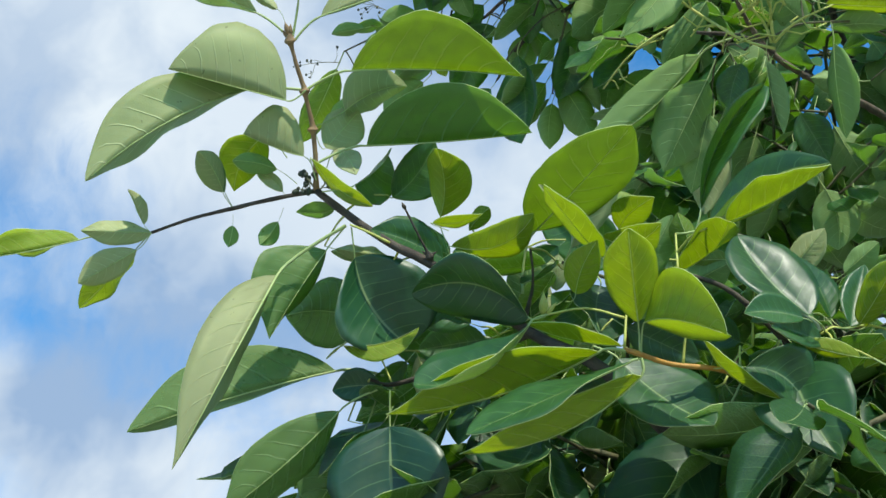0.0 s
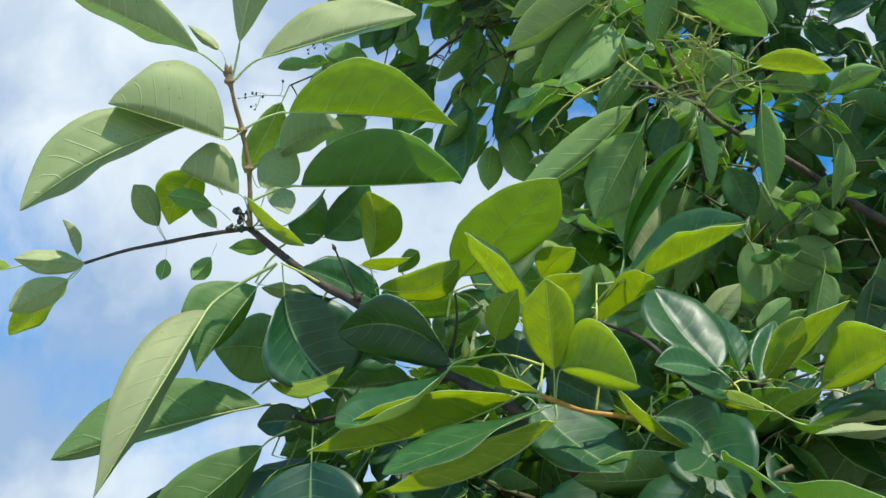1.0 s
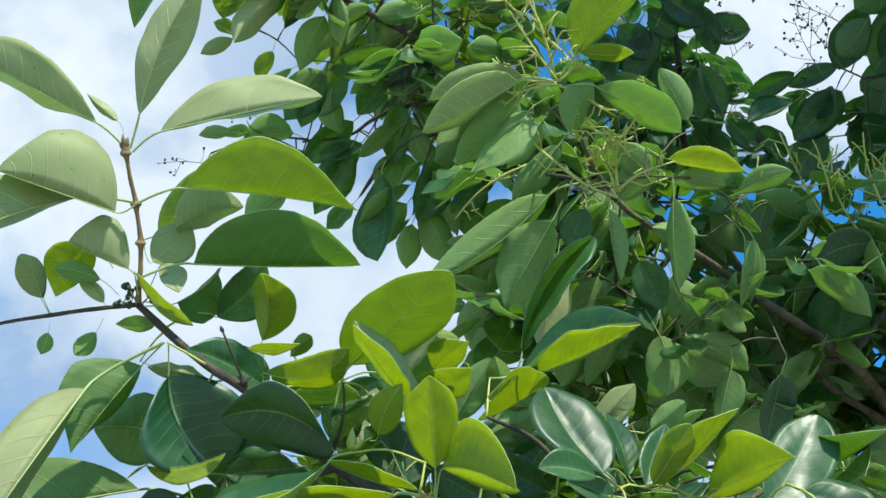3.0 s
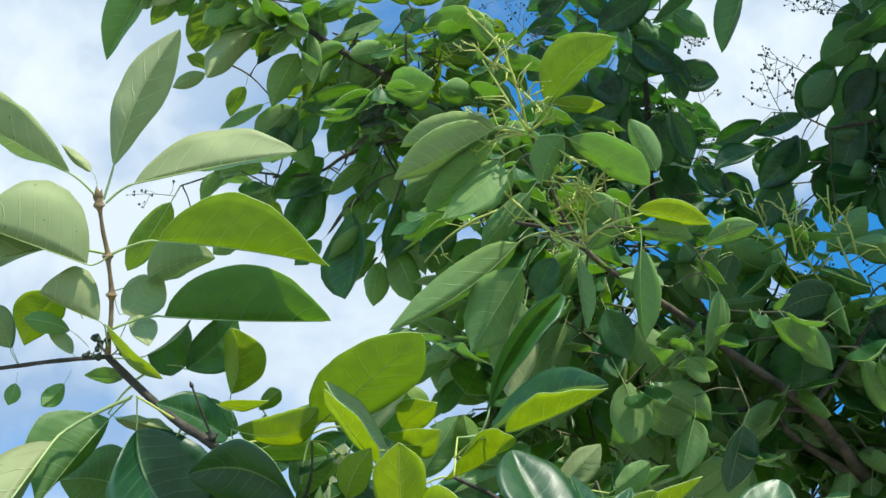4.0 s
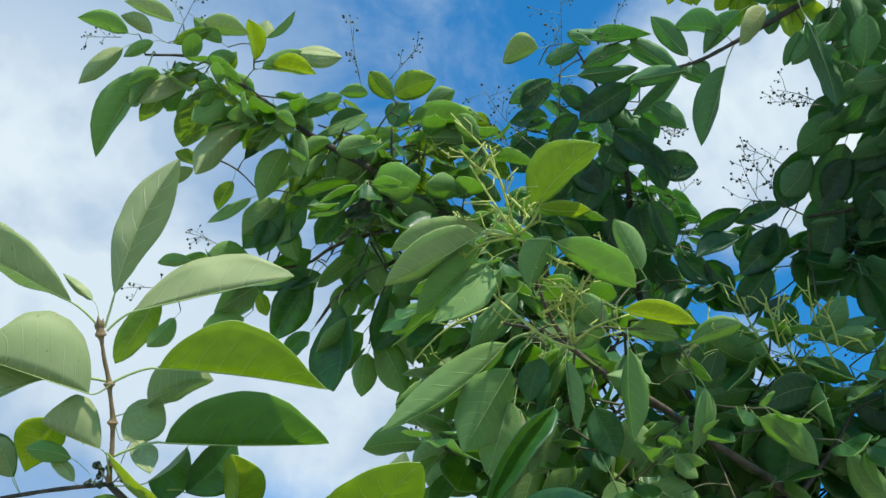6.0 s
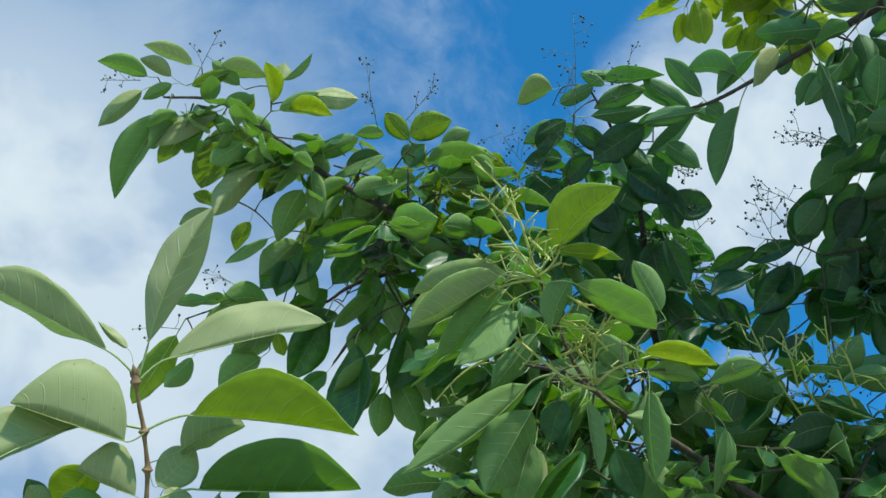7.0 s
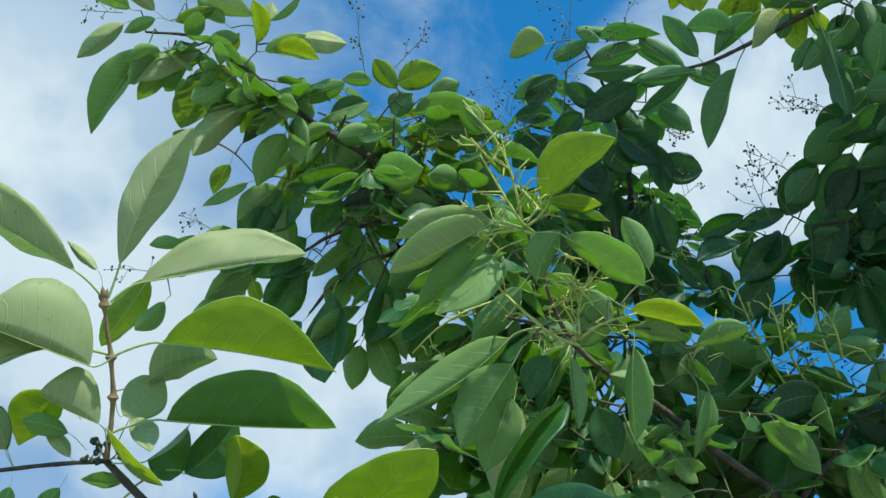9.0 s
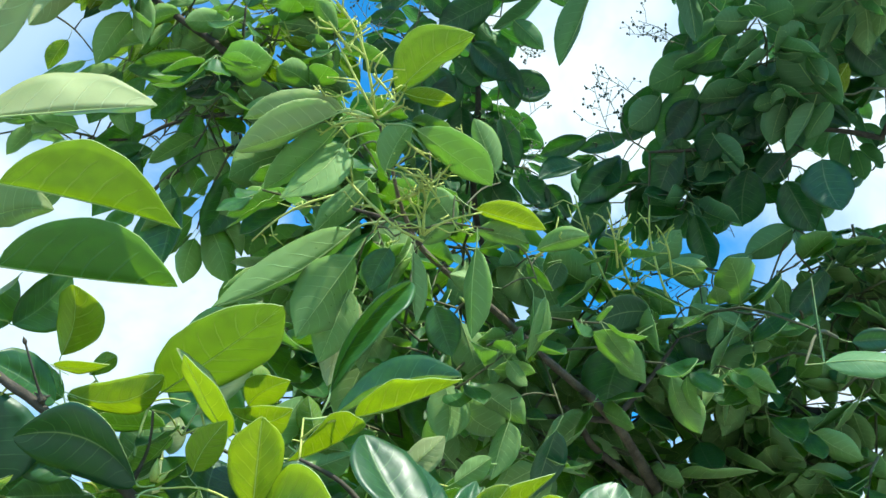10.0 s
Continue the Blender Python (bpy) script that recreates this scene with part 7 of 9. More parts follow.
leaf(shoot, (-0.0146, 1.3889, 2.9137), (-0.0253, 1.4250, 2.8669), -170, 0.0228, 16, 38, -0.0000, 0.03, (0.0038, 1.3870, 2.9280), *MID)
twig(mid_tree, [(0.0188, 1.3632, 2.9527, 0.0013), (0.0343, 1.3633, 2.9555, 0.0011), (0.0499, 1.3634, 2.9509, 0.0008)], "olive", "side_twig", 5, 3)
leaf(shoot, (0.0412, 1.3717, 2.9377), (-0.0019, 1.4132, 2.8841), -148, 0.0188, 31, 16, -0.0000, 0.03, (0.0499, 1.3634, 2.9509), *MID)
twig(mid_tree, [(0.1221, 1.2932, 2.9669, 0.0013), (0.1221, 1.3057, 2.9734, 0.0011), (0.1221, 1.3182, 2.9736, 0.0008)], "olive", "side_twig", 5, 3)
twig(mid_tree, [(0.1321, 1.3676, 2.9354, 0.0013), (0.1207, 1.3667, 2.9448, 0.0011), (0.1092, 1.3658, 2.9479, 0.0008)], "olive", "side_twig", 5, 3)
leaf(shoot, (0.1012, 1.3731, 2.9367), (0.0612, 1.4099, 2.8912), -145, 0.0252, 37, 16, -0.0000, 0.03, (0.1092, 1.3658, 2.9479), *MID)
twig(mid_tree, [(0.1452, 1.3788, 2.9007, 0.0012), (0.1496, 1.3687, 2.9080, 0.0011), (0.1541, 1.3586, 2.9097, 0.0008)], "olive", "side_twig", 5, 3)
twig(mid_tree, [(0.1493, 1.3694, 2.9075, 0.0013), (0.1631, 1.3790, 2.9165, 0.0011), (0.1768, 1.3885, 2.9172, 0.0009)], "olive", "side_twig", 5, 3)
leaf(shoot, (0.2406, 1.3689, 2.9295), (0.1843, 1.3801, 2.9182), 179, 0.0202, 24, -8, 0.0030, 0.06, (0.1768, 1.3885, 2.9172), *MID, form=(0.73, 0.77, 0.25, -0.01, -0.02, 1.01), skin="deep_shade")
leaf(shoot, (0.1965, 1.3533, 2.9525), (0.0995, 1.3881, 2.9363), 166, 0.0297, 19, -4, 0.0037, 0.06, (0.1353, 1.3587, 2.9399), *MID, form=(0.71, 0.79, 0.25, -0.01, -0.01, 1.00), skin="deep_shade")
twig(mid_tree, [(0.0811, 1.4530, 2.8920, 0.0013), (0.0732, 1.4408, 2.8864, 0.0011), (0.0653, 1.4285, 2.8725, 0.0009)], "olive", "side_twig", 5, 3)
leaf(shoot, (0.0557, 1.4412, 2.8504), (0.0075, 1.5044, 2.7579), -152, 0.0313, 16, 34, -0.0000, 0.03, (0.0653, 1.4285, 2.8725), *MID)
twig(mid_tree, [(0.0678, 1.4323, 2.8768, 0.0013), (0.0800, 1.4350, 2.8712, 0.0011), (0.0923, 1.4377, 2.8581, 0.0008)], "olive", "side_twig", 5, 3)
leaf(shoot, (0.0780, 1.4398, 2.8526), (0.0064, 1.4500, 2.8361), -128, 0.0189, 31, 16, -0.0000, 0.03, (0.0923, 1.4377, 2.8581), *MID)
twig(mid_tree, [(-0.0159, 1.4633, 2.8767, 0.0013), (-0.0065, 1.4720, 2.8827, 0.0011), (0.0029, 1.4807, 2.8824, 0.0008)], "olive", "side_twig", 5, 3)
leaf(shoot, (-0.0127, 1.4870, 2.8688), (-0.0906, 1.5184, 2.8154), 47, 0.0256, 16, 37, 0.0000, 0.03, (0.0029, 1.4807, 2.8824), *MID)
twig(mid_tree, [(-0.0159, 1.4633, 2.8767, 0.0014), (-0.0185, 1.4597, 2.8578, 0.0012), (-0.0210, 1.4562, 2.8266, 0.0009)], "olive", "side_twig", 5, 3)
leaf(shoot, (-0.0181, 1.4603, 2.8199), (-0.0031, 1.4806, 2.7924), -32, 0.0145, 16, 34, 0.0000, 0.03, (-0.0210, 1.4562, 2.8266), *MID, skin="young")
twig(mid_tree, [(0.1126, 1.4150, 2.8093, 0.0016), (0.0935, 1.4516, 2.8084, 0.0014), (0.0743, 1.4882, 2.7870, 0.0010)], "olive", "side_twig", 5, 3)
leaf(shoot, (0.0666, 1.4929, 2.7778), (0.0280, 1.5165, 2.7407), -135, 0.0188, 37, 16, -0.0000, 0.03, (0.0743, 1.4882, 2.7870), *MID)
leaf(shoot, (0.1974, 1.3969, 2.8199), (0.1682, 1.4613, 2.7306), -155, 0.0323, 17, 21, -0.0085, 0.03, (0.2065, 1.3792, 2.8147), *MID, form=(0.73, 0.75, 0.23, -0.06, 0.00, 0.99))
twig(mid_tree, [(0.2541, 1.3927, 2.7923, 0.0014), (0.2545, 1.4163, 2.8066, 0.0012), (0.2549, 1.4398, 2.8090, 0.0009)], "olive", "side_twig", 5, 3)
leaf(shoot, (0.2529, 1.4481, 2.7949), (0.2433, 1.4896, 2.7352), 16, 0.0249, 16, 16, 0.0000, 0.03, (0.2549, 1.4398, 2.8090), *MID)
twig(mid_tree, [(-0.0688, 1.2044, 3.1158, 0.0013), (-0.0879, 1.2048, 3.1140, 0.0011), (-0.1070, 1.2051, 3.1026, 0.0009)], "olive", "side_twig", 5, 3)
leaf(shoot, (-0.1163, 1.1995, 3.1046), (-0.1630, 1.1714, 3.1229), 39, 0.0143, 16, 16, 0.0000, 0.03, (-0.1070, 1.2051, 3.1026), *MID)
leaf(shoot, (-0.1412, 1.2350, 3.0668), (-0.1958, 1.2479, 3.0508), 23, 0.0192, 16, 31, 0.0000, 0.03, (-0.1264, 1.2391, 3.0883), *MID, skin="thin")
leaf(shoot, (-0.1188, 1.2410, 3.0644), (-0.0933, 1.2085, 3.0993), -20, 0.0131, 27, 16, 0.0000, 0.03, (-0.1074, 1.2514, 3.0545), *MID, skin="young")
twig(mid_tree, [(-0.1076, 1.2514, 3.0541, 0.0014), (-0.1344, 1.2554, 3.0514, 0.0012), (-0.1613, 1.2593, 3.0349, 0.0009)], "olive", "side_twig", 5, 3)
leaf(shoot, (-0.0841, 1.2684, 3.0416), (-0.1339, 1.2405, 3.0484), 27, 0.0171, 16, 33, 0.0000, 0.03, (-0.0657, 1.2748, 3.0222), *MID, skin="thin")
twig(mid_tree, [(0.0900, 1.3034, 2.9956, 0.0013), (0.0873, 1.2980, 3.0168, 0.0011), (0.0847, 1.2926, 3.0293, 0.0009)], "olive", "side_twig", 5, 3)
leaf(shoot, (0.0631, 1.2852, 3.0389), (0.1235, 1.2742, 3.0568), -18, 0.0168, 34, 19, 0.0043, 0.02, (0.0847, 1.2926, 3.0293), *MID, form=(0.74, 0.76, 0.24, -0.04, 0.02, 1.00), skin="deep_shade")
twig(mid_tree, [(0.0116, 1.3634, 2.9537, 0.0013), (0.0127, 1.3516, 2.9684, 0.0011), (0.0138, 1.3397, 2.9754, 0.0008)], "olive", "side_twig", 5, 3)
leaf(shoot, (0.0200, 1.3345, 2.9800), (0.0513, 1.3081, 3.0102), -33, 0.0146, 16, 34, 0.0000, 0.03, (0.0138, 1.3397, 2.9754), *MID, skin="young")
panicle(shoot, (-0.1898, 1.2016, 3.0929), (-0.1543, 1.1358, 3.1555), 5, 0.0219, 71, "stalk")
panicle(shoot, (-0.2671, 1.1944, 3.0846), (-0.3253, 1.1925, 3.0723), 5, 0.0274, 72, "stalk")
panicle(shoot, (0.1097, 1.2386, 3.0771), (0.0773, 1.1542, 3.1536), 5, 0.0329, 73, "stalk")
panicle(shoot, (0.1448, 1.2282, 3.0850), (0.1918, 1.1751, 3.1291), 5, 0.0311, 74, "stalk")
panicle(shoot, (0.2961, 1.2529, 3.0430), (0.1976, 1.3313, 2.9762), 6, 0.0366, 75, "green", False, 0.0015)
panicle(shoot, (0.3260, 1.3242, 2.9633), (0.2150, 1.2653, 3.0427), 7, 0.0412, 76, "green", False, 0.0015)
panicle(shoot, (-0.1775, 1.5238, 2.8573), (-0.2531, 1.5203, 2.8454), 5, 0.0247, 77, "stalk")
panicle(shoot, (-0.0844, 1.4847, 2.9217), (-0.1514, 1.4670, 2.9350), 5, 0.0247, 78, "stalk")
panicle(shoot, (0.2214, 1.4785, 2.7920), (0.2282, 1.5188, 2.7326), 6, 0.0293, 79, "stalk")
panicle(shoot, (0.2967, 1.4887, 2.7636), (0.2733, 1.5696, 2.6427), 8, 0.0329, 80, "stalk")
panicle(shoot, (0.2918, 1.5713, 2.6354), (0.2525, 1.5541, 2.6727), 6, 0.0329, 81, "stalk")
shoot = twig(mid_tree, [(0.2932, 1.3509, 2.9094, 0.0045), (0.1582, 1.4310, 2.8628, 0.0034), (0.1079, 1.4660, 2.8372, 0.0030), (0.0765, 1.5035, 2.8041, 0.0020)], "dark", "twig")
shoot = twig(mid_tree, [(0.2206, 1.3557, 2.9157, 0.0040), (0.0997, 1.4234, 2.9081, 0.0032), (0.0483, 1.4552, 2.8854, 0.0024), (-0.0236, 1.4643, 2.8717, 0.0018)], "dark", "twig")
shoot = twig(mid_tree, [(0.1820, 1.3051, 2.9322, 0.0026), (0.1662, 1.2735, 2.9678, 0.0022), (0.1601, 1.2400, 3.0028, 0.0016)], "dark", "twig")

shoot = twig(mid_tree, [(0.2946, 1.3595, 2.9169, 0.0045), (0.2226, 1.3879, 3.0308, 0.0035), (0.1328, 1.3919, 3.1141, 0.0028), (0.0428, 1.3989, 3.1485, 0.0016)], "dark", "twig")
foliate(shoot, (0.0184, 1.4172, 3.1008), (0.1618, 1.3879, 3.1146), 34, 0.075, 0.035, 601, "thin")
foliate(shoot, (0.1778, 1.3584, 3.1156), (0.3017, 1.3399, 3.0895), 34, 0.075, 0.035, 602, "thin")
foliate(shoot, (0.0723, 1.4456, 3.0615), (0.2911, 1.3945, 3.0596), 26, 0.080, 0.04, 603)

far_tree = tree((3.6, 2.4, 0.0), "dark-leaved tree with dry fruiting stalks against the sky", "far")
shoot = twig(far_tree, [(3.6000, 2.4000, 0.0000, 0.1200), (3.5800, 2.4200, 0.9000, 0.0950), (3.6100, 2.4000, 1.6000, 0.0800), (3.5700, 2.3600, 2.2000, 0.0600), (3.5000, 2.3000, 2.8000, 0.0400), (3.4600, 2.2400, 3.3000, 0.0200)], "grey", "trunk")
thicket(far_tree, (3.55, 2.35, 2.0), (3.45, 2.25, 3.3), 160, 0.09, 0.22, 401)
shoot = twig(far_tree, [(3.5800, 2.4200, 0.9000, 0.0600), (3.2000, 2.3000, 1.3500, 0.0500), (2.4000, 2.0000, 1.7500, 0.0300), (1.0314, 1.8745, 2.5604, 0.0120), (0.8089, 1.7257, 2.7972, 0.0100), (0.6497, 1.5378, 2.8835, 0.0060), (0.5945, 1.4398, 2.9488, 0.0060), (0.5717, 1.3536, 3.0240, 0.0050), (0.5448, 1.2936, 3.0949, 0.0035), (0.4915, 1.2227, 3.1361, 0.0026), (0.4412, 1.1644, 3.1603, 0.0016)], "dark", "branch")
twig(far_tree, [(0.4412, 1.1644, 3.1603, 0.0013), (0.4215, 1.1705, 3.1673, 0.0011), (0.4018, 1.1767, 3.1643, 0.0009)], "olive", "side_twig", 5, 3)
leaf(shoot, (0.3852, 1.1796, 3.1608), (0.3264, 1.1823, 3.1181), 27, 0.0281, 3, 36, -0.0084, 0.02, (0.4018, 1.1767, 3.1643), *MID, form=(0.64, 0.78, 0.23, -0.24, -0.01, 0.97), skin="full")
twig(far_tree, [(0.4578, 1.1837, 3.1523, 0.0014), (0.4415, 1.1938, 3.1479, 0.0012), (0.4251, 1.2039, 3.1332, 0.0009)], "olive", "side_twig", 5, 3)
leaf(shoot, (0.4036, 1.2167, 3.1220), (0.3491, 1.2551, 3.1021), 34, 0.0179, 20, 25, -0.0015, 0.03, (0.4251, 1.2039, 3.1332), *MID, form=(0.68, 0.84, 0.25, -0.03, 0.01, 1.00))
twig(far_tree, [(0.4251, 1.2039, 3.1332, 0.0015), (0.4293, 1.2287, 3.1174, 0.0013), (0.4335, 1.2535, 3.0849, 0.0010)], "olive", "side_twig", 5, 3)
leaf(shoot, (0.4149, 1.2562, 3.0843), (0.3522, 1.2749, 3.0774), -127, 0.0189, 27, 20, 0.0027, 0.02, (0.4335, 1.2535, 3.0849), *MID, form=(0.64, 0.90, 0.25, 0.05, 0.01, 1.01))
leaf(shoot, (0.4666, 1.1513, 3.1639), (0.5552, 1.1126, 3.1490), -1, 0.0264, 36, 10, 0.0015, 0.04, (0.4446, 1.1684, 3.1587), *MID, form=(0.59, 0.89, 0.25, -0.19, -0.00, 1.00))
twig(far_tree, [(0.4623, 1.1889, 3.1502, 0.0016), (0.4945, 1.1634, 3.1655, 0.0014), (0.5268, 1.1379, 3.1610, 0.0010)], "olive", "side_twig", 5, 3)
leaf(shoot, (0.4661, 1.1523, 3.1537), (0.4274, 1.1539, 3.1739), 36, 0.0106, 20, 24, -0.0004, 0.03, (0.5268, 1.1379, 3.1610), *MID, form=(0.73, 0.79, 0.25, 0.01, 0.00, 1.00))
twig(far_tree, [(0.5268, 1.1379, 3.1610, 0.0018), (0.5743, 1.1484, 3.1486, 0.0015), (0.6218, 1.1590, 3.1098, 0.0011)], "olive", "side_twig", 5, 3)
leaf(shoot, (0.6059, 1.1554, 3.1156), (0.5265, 1.1374, 3.1584), 34, 0.0209, 16, 55, 0.0000, 0.03, (0.6218, 1.1590, 3.1098), *MID)
twig(far_tree, [(0.5144, 1.2533, 3.1184, 0.0015), (0.5348, 1.2300, 3.1128, 0.0013), (0.5552, 1.2067, 3.0910, 0.0010)], "olive", "side_twig", 5, 3)
leaf(shoot, (0.5770, 1.2033, 3.0866), (0.6342, 1.2183, 3.0545), -38, 0.0195, 21, 20, 0.0008, 0.03, (0.5552, 1.2067, 3.0910), *MID, form=(0.64, 0.85, 0.23, -0.08, 0.01, 1.00))
twig(far_tree, [(0.5581, 1.3234, 3.0597, 0.0015), (0.5683, 1.2965, 3.0491, 0.0013), (0.5784, 1.2695, 3.0219, 0.0010)], "olive", "side_twig", 5, 3)
leaf(shoot, (0.5847, 1.2672, 3.0172), (0.6619, 1.2611, 3.0128), 124, 0.0282, 14, 19, 0.0019, 0.02, (0.5784, 1.2695, 3.0219), *MID, form=(0.70, 0.67, 0.19, -0.05, 0.00, 1.00))
twig(far_tree, [(0.5770, 1.2734, 3.0257, 0.0014), (0.5725, 1.2561, 3.0467, 0.0012), (0.5680, 1.2389, 3.0565, 0.0009)], "olive", "side_twig", 5, 3)
leaf(shoot, (0.5753, 1.2478, 3.0421), (0.6117, 1.2921, 2.9825), 167, 0.0232, 16, 16, -0.0000, 0.03, (0.5680, 1.2389, 3.0565), *MID)
twig(far_tree, [(0.5198, 1.2605, 3.1142, 0.0014), (0.5131, 1.2531, 3.0984, 0.0012), (0.5063, 1.2457, 3.0713, 0.0009)], "olive", "side_twig", 5, 3)
leaf(shoot, (0.5206, 1.2488, 3.0606), (0.5917, 1.2643, 3.0194), 142, 0.0277, 16, 27, -0.0000, 0.03, (0.5063, 1.2457, 3.0713), *MID)
twig(far_tree, [(0.5784, 1.2695, 3.0219, 0.0014), (0.5812, 1.2843, 3.0111, 0.0012), (0.5839, 1.2991, 2.9898, 0.0009)], "olive", "side_twig", 5, 3)
leaf(shoot, (0.4123, 1.2124, 3.1257), (0.3725, 1.2547, 3.0961), -144, 0.0217, 16, 16, -0.0000, 0.03, (0.4251, 1.2039, 3.1332), *MID)
twig(far_tree, [(0.5552, 1.2067, 3.0910, 0.0013), (0.5538, 1.1926, 3.1095, 0.0011), (0.5525, 1.1785, 3.1185, 0.0009)], "olive", "side_twig", 5, 3)
leaf(shoot, (0.5379, 1.1902, 3.1093), (0.4650, 1.2487, 3.0780), -139, 0.0280, 16, 16, -0.0000, 0.03, (0.5525, 1.1785, 3.1185), *MID)
twig(far_tree, [(0.4335, 1.2535, 3.0849, 0.0013), (0.4293, 1.2656, 3.0782, 0.0011), (0.4252, 1.2778, 3.0635, 0.0008)], "olive", "side_twig", 5, 3)
leaf(shoot, (0.4153, 1.2863, 3.0550), (0.3658, 1.3290, 3.0235), -140, 0.0261, 16, 16, -0.0000, 0.03, (0.4252, 1.2778, 3.0635), *MID)
twig(far_tree, [(0.4252, 1.2778, 3.0635, 0.0016), (0.4468, 1.3017, 3.0434, 0.0014), (0.4685, 1.3257, 3.0019, 0.0011)], "olive", "side_twig", 5, 3)
leaf(shoot, (0.4606, 1.3349, 2.9918), (0.4211, 1.3812, 2.9520), -142, 0.0281, 16, 16, -0.0000, 0.03, (0.4685, 1.3257, 3.0019), *MID)
twig(far_tree, [(0.4018, 1.1767, 3.1643, 0.0013), (0.3958, 1.1886, 3.1581, 0.0011), (0.3898, 1.2005, 3.1438, 0.0008)], "olive", "side_twig", 5, 3)
leaf(shoot, (0.3998, 1.1942, 3.1449), (0.4501, 1.1624, 3.1597), -40, 0.0151, 16, 16, 0.0000, 0.03, (0.3898, 1.2005, 3.1438), *MID)
leaf(shoot, (0.4969, 1.1478, 3.1745), (0.4292, 1.1578, 3.1831), 41, 0.0138, 43, 29, 0.0000, 0.03, (0.5118, 1.1497, 3.1631), *MID)
leaf(shoot, (0.5326, 1.1536, 3.1570), (0.4575, 1.1978, 3.1448), 35, 0.0208, 23, 28, -0.0020, 0.03, (0.5450, 1.1419, 3.1562), *MID, form=(0.72, 0.81, 0.25, 0.08, 0.01, 1.00))
leaf(shoot, (0.5240, 1.1545, 3.1635), (0.5880, 1.1640, 3.1341), -27, 0.0173, 30, 21, 0.0032, 0.03, (0.4970, 1.1614, 3.1652), *MID, form=(0.72, 0.78, 0.24, -0.08, 0.01, 1.00))
leaf(shoot, (0.4537, 1.2056, 3.1349), (0.5496, 1.1735, 3.1365), -43, 0.0202, 46, 66, 0.0000, 0.03, (0.4259, 1.2087, 3.1301), *MID)
leaf(shoot, (0.6097, 1.1591, 3.1288), (0.5346, 1.1969, 3.1200), 44, 0.0169, 33, 44, 0.0000, 0.03, (0.6114, 1.1567, 3.1182), *MID)
leaf(shoot, (0.6097, 1.1591, 3.1288), (0.6634, 1.1607, 3.1068), -39, 0.0123, 16, 16, 0.0000, 0.03, (0.5965, 1.1534, 3.1304), *MID)
twig(far_tree, [(0.6109, 1.1566, 3.1187, 0.0013), (0.6189, 1.1524, 3.1303, 0.0011), (0.6269, 1.1482, 3.1360, 0.0008)], "olive", "side_twig", 5, 3)
leaf(shoot, (0.6164, 1.1613, 3.1251), (0.5453, 1.2201, 3.0725), 0, 0.0247, 2, 27, 0.0063, 0.05, (0.6269, 1.1482, 3.1360), *MID, form=(0.72, 0.77, 0.23, -0.07, 0.01, 1.01))
twig(far_tree, [(0.5081, 1.2476, 3.0784, 0.0012), (0.5194, 1.2490, 3.0780, 0.0011), (0.5306, 1.2504, 3.0720, 0.0008)], "olive", "side_twig", 5, 3)
leaf(shoot, (0.5374, 1.2550, 3.0635), (0.5712, 1.2775, 3.0289), 153, 0.0272, 16, 16, -0.0000, 0.03, (0.5306, 1.2504, 3.0720), *MID)
leaf(shoot, (0.5814, 1.3459, 2.9967), (0.6066, 1.3948, 2.9297), 173, 0.0340, 16, 16, -0.0000, 0.03, (0.5713, 1.3528, 3.0249), *MID)
twig(far_tree, [(0.5641, 1.3367, 3.0440, 0.0013), (0.5508, 1.3386, 3.0440, 0.0011), (0.5375, 1.3405, 3.0372, 0.0008)], "olive", "side_twig", 5, 3)
leaf(shoot, (0.5415, 1.3518, 3.0199), (0.5618, 1.4081, 2.9475), 178, 0.0280, 16, 16, -0.0000, 0.03, (0.5375, 1.3405, 3.0372), *MID)
leaf(shoot, (0.5939, 1.3141, 2.9796), (0.6387, 1.3595, 2.9145), 153, 0.0230, 20, 26, -0.0016, 0.03, (0.5837, 1.2979, 2.9916), *MID, form=(0.71, 0.77, 0.24, -0.03, 0.01, 1.00))
twig(far_tree, [(0.5873, 1.4126, 2.9725, 0.0016), (0.6103, 1.3837, 2.9572, 0.0014), (0.6333, 1.3548, 2.9203, 0.0011)], "olive", "side_twig", 5, 3)
leaf(shoot, (0.6439, 1.3579, 2.9092), (0.6973, 1.3729, 2.8646), 140, 0.0230, 16, 29, -0.0000, 0.03, (0.6333, 1.3548, 2.9203), *MID)
twig(far_tree, [(0.6333, 1.3548, 2.9203, 0.0014), (0.6557, 1.3523, 2.9185, 0.0012), (0.6782, 1.3497, 2.9054, 0.0009)], "olive", "side_twig", 5, 3)
leaf(shoot, (0.6875, 1.3528, 2.8947), (0.7341, 1.3682, 2.8509), 143, 0.0208, 30, 16, -0.0000, 0.03, (0.6782, 1.3497, 2.9054), *MID)
leaf(shoot, (0.4297, 1.2244, 3.1235), (0.4879, 1.2377, 3.0955), 142, 0.0190, 16, 16, -0.0000, 0.03, (0.4272, 1.2164, 3.1252), *MID)
twig(far_tree, [(0.4321, 1.2450, 3.0959, 0.0013), (0.4512, 1.2435, 3.1019, 0.0011), (0.4704, 1.2420, 3.0986, 0.0009)], "olive", "side_twig", 5, 3)
leaf(shoot, (0.4627, 1.2502, 3.0904), (0.4243, 1.2913, 3.0590), -143, 0.0214, 16, 16, -0.0000, 0.03, (0.4704, 1.2420, 3.0986), *MID)
twig(far_tree, [(0.4994, 1.2332, 3.1300, 0.0012), (0.4969, 1.2288, 3.1221, 0.0011), (0.4944, 1.2244, 3.1084, 0.0008)], "olive", "side_twig", 5, 3)
